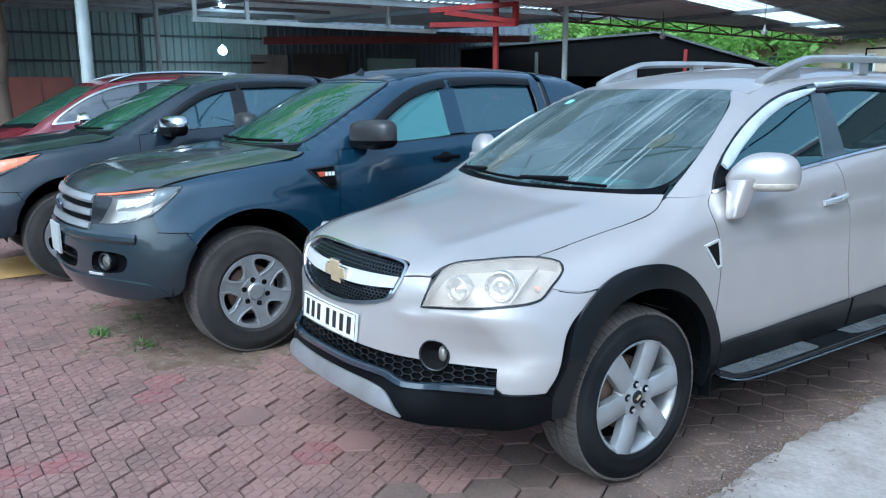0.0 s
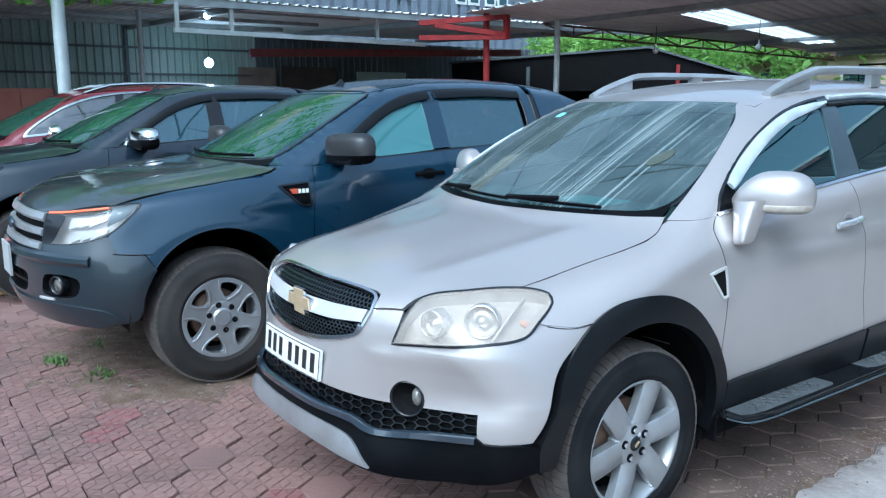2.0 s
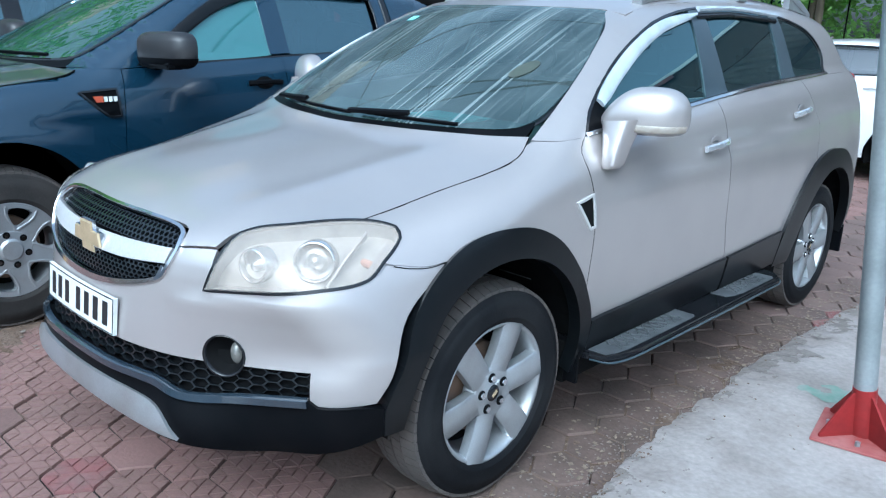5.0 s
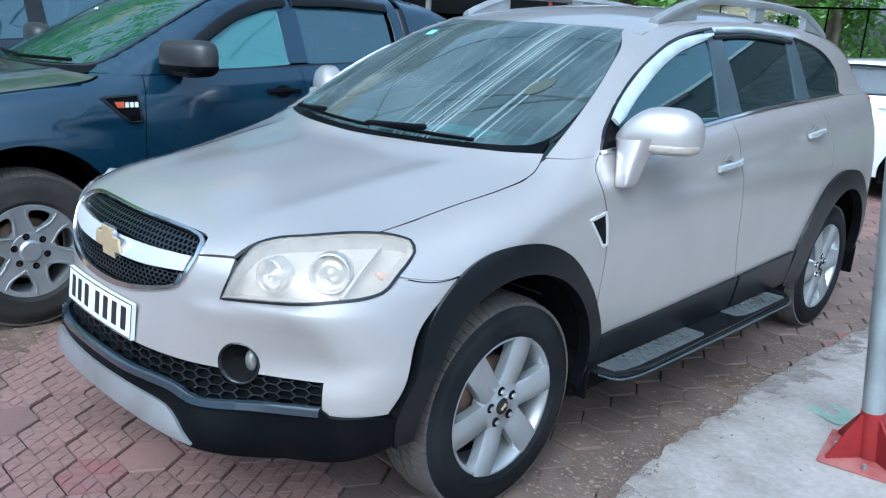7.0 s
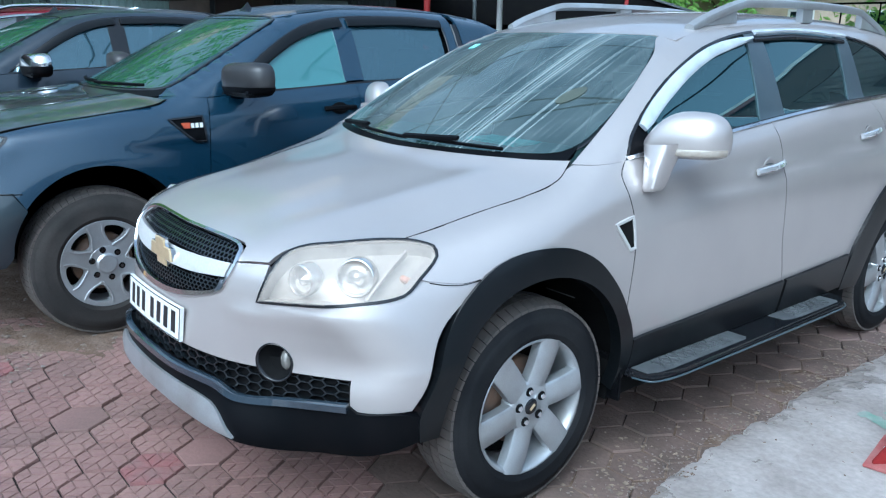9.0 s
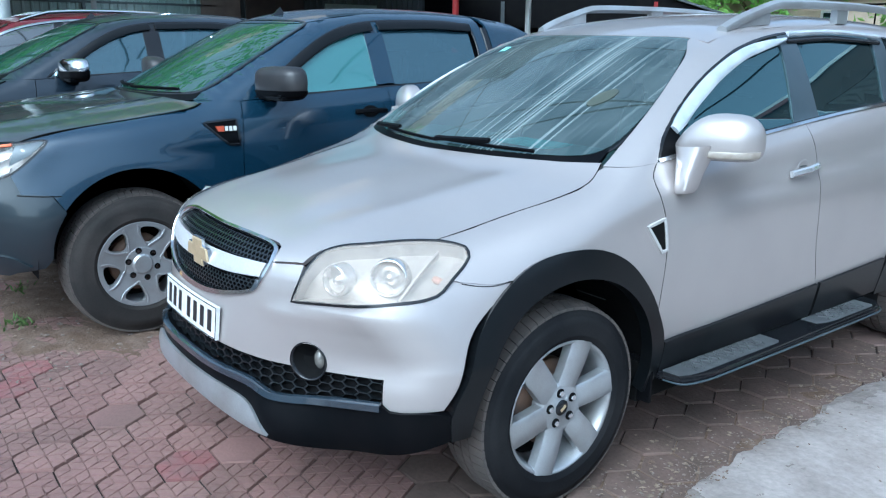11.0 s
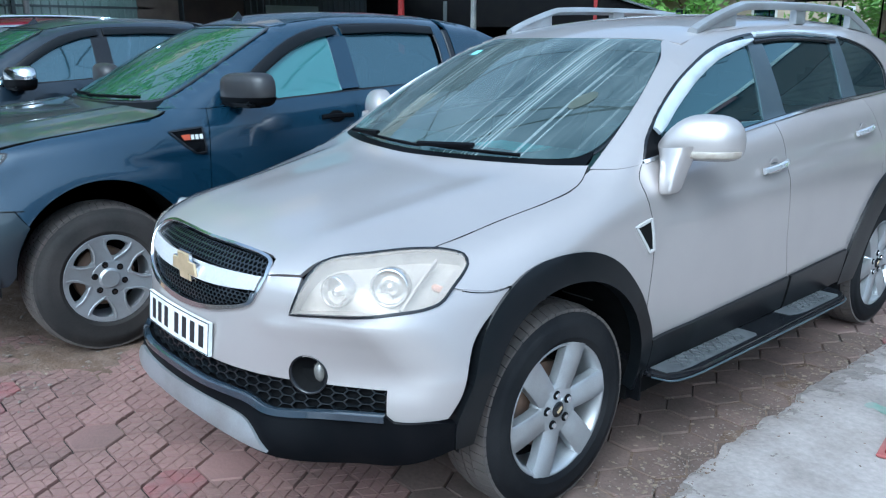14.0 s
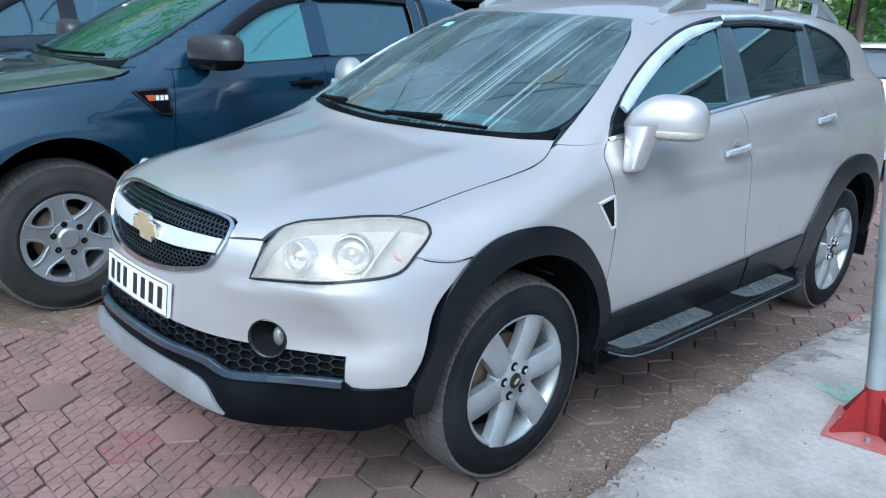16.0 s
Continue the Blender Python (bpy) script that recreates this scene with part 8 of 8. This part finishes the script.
def hex_block(marked):
    """A paver: bevelled top, and on the marked kind six raised triangles with grooves between."""
    def ring(r, z):
        return [(r * math.cos(math.pi * k / 3), r * math.sin(math.pi * k / 3), z) for k in range(6)]
    R = HEX_R - 0.0040
    V = ring(R, -0.04) + ring(R, -0.006) + ring(R - 0.0045, 0.0 if not marked else -0.0065)
    F = [(k, (k + 1) % 6, 6 + (k + 1) % 6, 6 + k) for k in range(6)] + [(6 + k, 6 + (k + 1) % 6, 12 + (k + 1) % 6, 12 + k) for k in range(6)] + [tuple(range(12, 18))]
    if marked:
        corner = [np.array((R * math.cos(math.pi * k / 3), R * math.sin(math.pi * k / 3))) for k in range(6)]
        pieces = []
        for k in range(6):
            o, a, b = np.zeros(2), corner[k], corner[(k + 1) % 6]
            ab = (a + b) / 2
            pieces += [[o, a / 2, ab, b / 2], [a / 2, a, ab], [b / 2, ab, b]]
        for p in pieces:
            p = np.array(p)
            c = p.mean(0)
            way = np.linalg.norm(p - c, axis=1, keepdims=True)
            lo, hi = p - (p - c) / way * 0.0020, p - (p - c) / way * 0.0048
            i, m = len(V), len(p)
            V += [(*q, -0.007) for q in lo] + [(*q, 0.0) for q in hi]
            F += [tuple(range(i + m, i + 2 * m))] + [(i + j, i + (j + 1) % m, i + m + (j + 1) % m, i + m + j) for j in range(m)]
    return V, F


def lay_paving():
    xs, ys = [-14, -1.6] + [-1.3 + 0.3 * k for k in range(9)], [-7, 0.3] + [0.6 + 0.3 * k for k in range(8)] + [13]
    base = bm_of([(x, y, dip(x, y) - 0.012) for x in xs for y in ys], [(i * len(ys) + j, (i + 1) * len(ys) + j, (i + 1) * len(ys) + j + 1, i * len(ys) + j + 1) for i in range(len(xs) - 1) for j in range(len(ys) - 1)])
    bmesh.ops.solidify(base, geom=base.faces[:], thickness=-0.04)
    bed = tagged(part("paving", base, M_JOINT, None), "six-sided reddish concrete pavers with dark sandy joints", "paving", kind="structure")
    rng = random.Random(5)
    plain, marked = hex_block(False), hex_block(True)
    meshes = {}
    for key, (V, F) in (("plain", plain), ("worn", plain), ("marked", marked)):
        for tone, m in (("grey", M_PAVER_WORN if key == "worn" else M_PAVER), ("red", M_PAVER_RED)):
            me = mesh_of("paver", V, F)
            me.materials.append(m)
            meshes[key, tone] = me
    farV, farF, n = [], [], 0
    redV, redF = [], []
    wornV, wornF = [], []
    for i in range(-78, 7):
        for j in range(-32, 61):
            x, y = i * HEX_R * 1.5 + 0.05, (j + 0.5 * (i % 2)) * FLAT
            if x > 1.16 or y > 12.5 or y < -6.5:
                continue
            a = rng.random()
            tilt = (rng.uniform(-0.9, 0.9), rng.uniform(-0.9, 0.9), rng.uniform(-1.5, 1.5) + 60 * rng.randrange(6))
            z = dip(x, y) + rng.uniform(-0.004, 0.002)
            edge = 0.5 + 0.5 * noise.noise(Vector((x * 0.8, y * 0.8, 7)))
            kind = "marked" if (x < 0.30 + 0.5 * edge and y < -0.15 + 0.9 * (edge - 0.5) and a > 0.015) else "plain"
            if kind == "plain" and x > 0.05 + 0.5 * edge:
                kind = "worn"
            red = noise.noise(Vector((x * 1.7, y * 1.7, 21))) > 0.34 and rng.random() > 0.50
            m = pose(x, y, z, *tilt)
            if -1.35 < x < 1.2 and -1.6 < y < 2.5 and n < 300:
                ob = new("paver", meshes[kind, "red" if red else "grey"])
                ob.parent = bed
                ob.matrix_basis = m
                n += 1
            else:
                V, F = marked if kind == "marked" and x > -3.5 else plain
                tV, tF = (redV, redF) if red else (wornV, wornF) if kind == "worn" else (farV, farF)
                b = len(tV)
                tV += [tuple(m @ Vector(v)) for v in V]
                tF += [tuple(b + k for k in q) for q in F]
    for V, F, m in ((farV, farF, M_PAVER_FAR), (wornV, wornF, M_WORN_FAR), (redV, redF, M_PAVER_RED)):
        ob = put("paver_field", mesh_of("paver_field", V, F), m, bed)
        ob["kind"] = "stuff"


M_JOINT = mat("sandy joint", (0.036, 0.027, 0.024), 0.95, second=(0.075, 0.058, 0.048), scale=3, fine=60, bump=0.004)


def island_mat(name, a, b, spread):
    """Paver colour that changes from block to block of one mesh."""
    m = mat(name, a, 0.85, second=b, scale=2.0, fine=70, bump=0.004, rough_var=0.1)
    n, l = m.node_tree.nodes, m.node_tree.links
    bs = n["Principled BSDF"]
    old = bs.inputs["Base Color"].links[0].from_socket
    geo = n.new("ShaderNodeNewGeometry")
    vr = n.new("ShaderNodeMapRange")
    vr.inputs[3].default_value, vr.inputs[4].default_value = 1 - spread, 1 + spread
    l.new(geo.outputs["Random Per Island"], vr.inputs[0])
    hsv = n.new("ShaderNodeHueSaturation")
    l.new(vr.outputs[0], hsv.inputs["Value"])
    l.new(old, hsv.inputs["Color"])
    l.new(hsv.outputs[0], bs.inputs["Base Color"])
    return m


M_PAVER_FAR = island_mat("paver field", PAVER_A, PAVER_B, 0.13)
M_WORN_FAR = island_mat("worn paver field", (0.180, 0.120, 0.104), (0.118, 0.084, 0.072), 0.16)


def soil_patch(name, cx, cy, rx, ry, seed, label, high=0.018):
    """A thin ragged drift of soil over the pavers."""
    n, V, F = 60, [], []
    for i in range(n):
        for j in range(n):
            u, v = 2 * i / (n - 1) - 1, 2 * j / (n - 1) - 1
            x, y = cx + rx * u, cy + ry * v
            d = 0.92 - math.hypot(u, v) + 0.30 * noise.noise(Vector((x * 2.2, y * 2.2, seed))) + 0.30 * noise.noise(Vector((x * 7, y * 7, seed + 3))) + 0.18 * noise.noise(Vector((x * 22, y * 22, seed)))
            V.append((x, y, dip(x, y) - 0.02 + high * min(max(d, -0.2) * 3.2, 1.6) + 0.006 * noise.noise(Vector((x * 15, y * 15, 1)))))
    for i in range(n - 1):
        F += [(i * n + j, i * n + j + 1, (i + 1) * n + j + 1, (i + 1) * n + j) for j in range(n - 1)]
    tagged(put(name, mesh_of(name, V, F, smooth=True), M_DIRT), label, "soil", kind="stuff")


M_GREYDIRT = mat("grey-brown dirt", (0.27, 0.235, 0.215), 0.95, second=(0.205, 0.172, 0.155), scale=8, fine=60, bump=0.006, fine_amount=0.5)
M_DRYLEAF = mat("dry leaf", (0.27, 0.21, 0.155), 0.8, second=(0.13, 0.095, 0.07), scale=30, fine=80)
M_DIRT = mat("dry dirt", (0.120, 0.076, 0.048), 0.95, second=(0.205, 0.143, 0.105), scale=9, fine=55, bump=0.015, fine_amount=0.5)


def pebbles(name, count, seed, where, size, label, material):
    rng = random.Random(seed)
    V, F = [], []
    shape = [(1, 0, 0), (0, 1, 0), (-1, 0, 0), (0, -1, 0), (0, 0, 0.7), (0.6, 0.6, 0.35), (-0.6, 0.6, 0.3), (0, 0, -0.5)]
    faces = [(0, 5, 4), (5, 1, 4), (1, 6, 4), (6, 2, 4), (2, 3, 4), (3, 0, 4), (0, 1, 5), (1, 2, 6), (1, 0, 7), (2, 1, 7), (3, 2, 7), (0, 3, 7)]
    for _ in range(count):
        x, y, z = where(rng)
        s = size * rng.uniform(0.35, 1.2)
        a = rng.uniform(0, 6.28)
        z += dip(x, y)
        b = len(V)
        k = (rng.uniform(0.7, 1.4), rng.uniform(0.5, 1.0), rng.uniform(0.4, 0.9))
        V += [(x + s * (p[0] * k[0] * math.cos(a) - p[1] * k[1] * math.sin(a)), y + s * (p[0] * k[0] * math.sin(a) + p[1] * k[1] * math.cos(a)), z + s * p[2] * k[2]) for p in shape]
        F += [tuple(b + i for i in f) for f in faces]
    tagged(put(name, mesh_of(name, V, F), material), label, "gravel", kind="stuff")


def litter(count, seed, where, size, label, material):
    """Curled dry leaves: a folded blade each, lying on the ground."""
    rng = random.Random(seed)
    V, F = [], []
    for _ in range(count):
        x, y, z = where(rng)
        z += dip(x, y)
        a, s, c = rng.uniform(0, 6.28), size * rng.uniform(0.5, 1.3), rng.uniform(0.15, 0.5)
        dx, dy, w = math.cos(a), math.sin(a), rng.uniform(0.45, 0.85)
        b = len(V)
        V += [(x - dx * s, y - dy * s, z + c * s * rng.random()), (x - dy * s * w, y + dx * s * w, z + c * s), (x, y, z + 0.002), (x + dy * s * w, y - dx * s * w, z + c * s), (x + dx * s, y + dy * s, z + c * s * rng.random())]
        F += [(b, b + 2, b + 1), (b + 1, b + 2, b + 4), (b, b + 3, b + 2), (b + 3, b + 4, b + 2)]
    tagged(put("leaf_litter", mesh_of("leaf_litter", V, F), material), label, "leaves", kind="stuff")


def tuft(x, y, count, spread, high, seed):
    rng = random.Random(seed)
    V, F = [], []
    for _ in range(count):
        px, py = x + rng.gauss(0, spread), y + rng.gauss(0, spread * 0.6)
        a, h, w = rng.uniform(0, 6.28), high * rng.uniform(0.4, 1.0), 0.006
        dx, dy = math.cos(a), math.sin(a)
        b = len(V)
        V += [(px - dy * w, py + dx * w, -0.005), (px + dy * w, py - dx * w, -0.005), (px + dx * h * 0.5 + dy * w, py + dy * h * 0.5 - dx * w, h * 0.7), (px + dx * h, py + dy * h, h)]
        F += [(b, b + 1, b + 2), (b, b + 2, b + 3)]
    tagged(put("grass_tuft", mesh_of("grass_tuft", V, F), M_GRASS), "small green weed growing between the pavers", "grass", kind="stuff")


def dirt_film(label):
    """Thin brown dirt trodden over the edge of the concrete, thinning out away from it."""
    nx, ny, V, F, ok = 70, 420, [], [], []
    for i in range(nx):
        for j in range(ny):
            y = -0.6 + 4.6 * j / (ny - 1)
            c = 0.004 + 0.42 * (i / (nx - 1)) ** 1.3
            x = slab_left(y) + c
            d = 0.16 - c * 1.9 + 0.42 * noise.noise(Vector((x * 3.1, y * 2.3, 5))) + 0.40 * noise.noise(Vector((x * 13, y * 11, 8))) + 0.30 * noise.noise(Vector((x * 41, y * 37, 2)))
            ok.append(d > 0)
            V.append((x, y, slab_z(c, y) + 0.0042))
    for i in range(nx - 1):
        for j in range(ny - 1):
            q = (i * ny + j, (i + 1) * ny + j, (i + 1) * ny + j + 1, i * ny + j + 1)
            if all(ok[k] for k in q):
                F.append(q)
    used = sorted({k for q in F for k in q})
    at = {k: i for i, k in enumerate(used)}
    tagged(put("dirt_film", mesh_of("dirt_film", [V[k] for k in used], [tuple(at[k] for k in q) for q in F], smooth=True), M_GREYDIRT), label, "dirt", kind="stuff")


def paint_patch(cx, cy, rx, ry, seed, label):
    """Worn paint on the concrete: only the flakes that are left."""
    n, V, F, ok = 90, [], [], []
    for i in range(n):
        for j in range(n):
            u, v = 2 * i / (n - 1) - 1, 2 * j / (n - 1) - 1
            x, y = cx + rx * u, cy + ry * v
            d = 0.75 - math.hypot(u, v) + 0.5 * noise.noise(Vector((x * 6, y * 6, seed))) + 0.5 * noise.noise(Vector((x * 23, y * 23, seed + 3)))
            ok.append(d > 0)
            V.append((x, y, slab_z(x - slab_left(y), y) + 0.0045))
    for i in range(n - 1):
        for j in range(n - 1):
            q = (i * n + j, (i + 1) * n + j, (i + 1) * n + j + 1, i * n + j + 1)
            if all(ok[k] for k in q):
                F.append(q)
    used = sorted({k for q in F for k in q})
    at = {k: i for i, k in enumerate(used)}
    tagged(put("paint_mark", mesh_of("paint_mark", [V[k] for k in used], [tuple(at[k] for k in q) for q in F]), M_GREENPAINT), label, "paint", kind="stuff")


# ---------------------------------------------------------------- the things, largest first
build_suv()
build_pickup(M_NAVY, (-2.45, -0.64, 0), "dark blue pickup with dusty bonnet and bed cover, parked on pavers", False, "bars")
build_pickup(M_BLACKCAR, (-5.15, -1.15, 0), "near-black pickup with orange indicators and chrome mirrors", True, "swept")
build_far_car("red_car", "red car with chrome window trim, last in the row", M_REDCAR, (-7.75, -1.25, 0), 0, (1.03, 1.0, 1.06), True, M_CHROME)
build_far_car("white_car", "white car parked sideways at the back of the yard", M_WHITECAR, (-2.45, 8.05, 0), -90, (0.95, 0.98, 0.865), False, M_WHITECAR)
leaning_post()
sky_building()
dark_shed()
fence()
cabinet("wardrobe", "red-brown two-door cabinet against the shed wall", M_BROWN, -13.0, -0.45, 0.62, 1.86, 2)
cabinet("grey_cabinet", "grey metal cabinet beside the brown one", M_GREYBOX, -13.0, -1.5, -0.62, 1.86, 2)
hanging_lamp(-15.1, 4.20, 2.46, 3.34, True, "bright white bulb hanging under the shed roof", 1.5)
# No lamp hangs here: this small glowing bulb imitates a reflected glint.
hanging_lamp(-11.7, 3.0, 3.10, 3.22, True, "small glowing bulb in place of a white glint under the roof", 0.8)
beige_house()
for x, y, z in ((-8.6, 11.4, 2.62), (-6.6, 12.0, 2.60), (-2.2, 15.0, 2.6)):
    hanging_lamp(x, y, z, 3.1, False, "unlit white bulb hanging under the sheet roof")
tarp()
for a, b, sag in (((-16, 1.3, 5.25), (13, 2.3, 5.1), 0.12), ((3, -8.3, 5.1), (-17, 17, 5.3), 0.1), ((-31, 8, 7.0), (13, 6, 3.55), 0.4), ((-31, 5, 5.6), (13, 9, 3.5), 0.3), ((-31, 2, 6.2), (13, 3, 3.5), 0.5), ((-31, -6, 7.5), (13, 5.0, 3.55), 0.4)):
    cable(a, b, sag, "black cable strung over the yard", 0.018)
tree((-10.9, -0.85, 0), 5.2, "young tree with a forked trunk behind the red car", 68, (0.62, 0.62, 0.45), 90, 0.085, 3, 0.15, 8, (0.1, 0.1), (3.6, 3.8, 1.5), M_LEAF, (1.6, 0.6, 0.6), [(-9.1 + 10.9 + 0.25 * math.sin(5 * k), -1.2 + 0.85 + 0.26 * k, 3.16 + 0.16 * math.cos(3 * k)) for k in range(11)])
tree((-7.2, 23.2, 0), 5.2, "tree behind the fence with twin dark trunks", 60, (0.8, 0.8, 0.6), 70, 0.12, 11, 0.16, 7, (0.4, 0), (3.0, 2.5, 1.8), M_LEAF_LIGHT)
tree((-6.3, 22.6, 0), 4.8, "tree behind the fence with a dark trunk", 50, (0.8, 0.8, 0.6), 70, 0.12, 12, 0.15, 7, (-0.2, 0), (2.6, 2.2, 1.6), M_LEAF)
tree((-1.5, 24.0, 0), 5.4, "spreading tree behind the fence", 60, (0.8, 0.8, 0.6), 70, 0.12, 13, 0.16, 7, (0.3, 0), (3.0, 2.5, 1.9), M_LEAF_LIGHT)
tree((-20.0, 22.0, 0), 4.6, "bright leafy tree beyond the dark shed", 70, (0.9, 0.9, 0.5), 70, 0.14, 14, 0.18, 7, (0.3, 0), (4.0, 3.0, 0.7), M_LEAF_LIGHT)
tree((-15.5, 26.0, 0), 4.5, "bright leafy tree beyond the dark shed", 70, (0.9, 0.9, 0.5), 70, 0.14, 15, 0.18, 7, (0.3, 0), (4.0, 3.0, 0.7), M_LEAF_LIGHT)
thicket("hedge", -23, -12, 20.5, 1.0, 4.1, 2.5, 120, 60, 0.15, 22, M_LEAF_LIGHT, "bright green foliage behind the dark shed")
thicket("hedge", -9.5, 9, 23.2, 0.6, 5.2, 2.2, 290, 60, 0.115, 23, M_LEAF_LIGHT, "dense foliage behind the fence, coloured lighter as if sunlit")
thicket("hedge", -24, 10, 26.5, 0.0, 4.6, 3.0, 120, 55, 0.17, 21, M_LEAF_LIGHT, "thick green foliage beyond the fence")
# Two added walls, out of view, that give the car bodies pale reflections.
structure("wall_east", thick(corrugated(-8, 20, 0, 3.6, lambda u, v, d: (13.0 - d, u, v), 0.4)), M_WHITE, "pale ribbed wall out of view, added to brighten reflections", "wall")
structure("wall_south", thick(corrugated(-18, 13, 0, 3.0, lambda u, v, d: (u, -15.0 + d, v), 0.4)), M_WHITE, "pale wall behind the camera, added for reflections", "wall")
# ---------------------------------------------------------------- loose ground cover and paving
soil_patch("soil_drift", -2.6, -0.65, 2.0, 1.05, 4, "dry brown soil drifted over the pavers under the pickup")
soil_patch("soil_drift", 0.98, 1.0, 0.30, 2.2, 9, "dirt and leaf litter along the concrete edge", 0.0095)
for k, (x, y, n) in enumerate(((-2.52, -1.35, 90), (-2.1, -1.18, 40), (-2.75, -1.05, 30))):
    tuft(x, y, n, 0.055, 0.045, 30 + k)
pebbles("gravel", 2600, 13, lambda r: (1.165 + r.gauss(0, 0.035), r.uniform(-0.9, 4.2), 0.012), 0.008, "brown grit along the broken concrete edge", M_DIRT)
pebbles("gravel", 1500, 3, lambda r: (1.13 - abs(r.gauss(0, 0.11)), r.uniform(-0.6, 3.8), 0.005), 0.006, "small stones along the concrete edge", M_GRAVEL)
pebbles("gravel", 260, 4, lambda r: (r.uniform(-3.2, -1.0), r.uniform(-1.6, -0.2), 0.008), 0.012, "small stones and litter on the soil", M_GRAVEL)
pebbles("gravel", 160, 6, lambda r: (r.uniform(0.6, 1.6), r.uniform(0.0, 4.0), 0.03), 0.006, "dry leaf crumbs on the concrete", M_DIRT)
litter(300, 41, lambda r: (slab_left(0.0) - 0.10 - abs(r.gauss(0, 0.10)), r.choice((0.25, 0.6, 1.25, 1.8, 2.3, 2.9, 3.4)) + r.gauss(0, 0.22), 0.004), 0.012, "dry tan leaf litter along the concrete edge", M_DRYLEAF)
litter(150, 42, lambda r: (r.uniform(0.35, 1.1), r.uniform(0.3, 3.8), 0.004), 0.010, "scattered dry leaves on the pavers", M_DRYLEAF)
litter(120, 43, lambda r: (r.uniform(-3.3, -1.2), r.uniform(-1.5, -0.2), 0.008), 0.014, "dry leaves on the soil under the pickup", M_DRYLEAF)
dirt_film("grey-brown dirt trodden over the concrete edge")
for k in range(2):
    paint_patch(1.47 + 0.04 * k, 1.55 + 0.09 * k, 0.17, 0.055, 3 + k, "faded green paint streak on the concrete")
lay_paving()
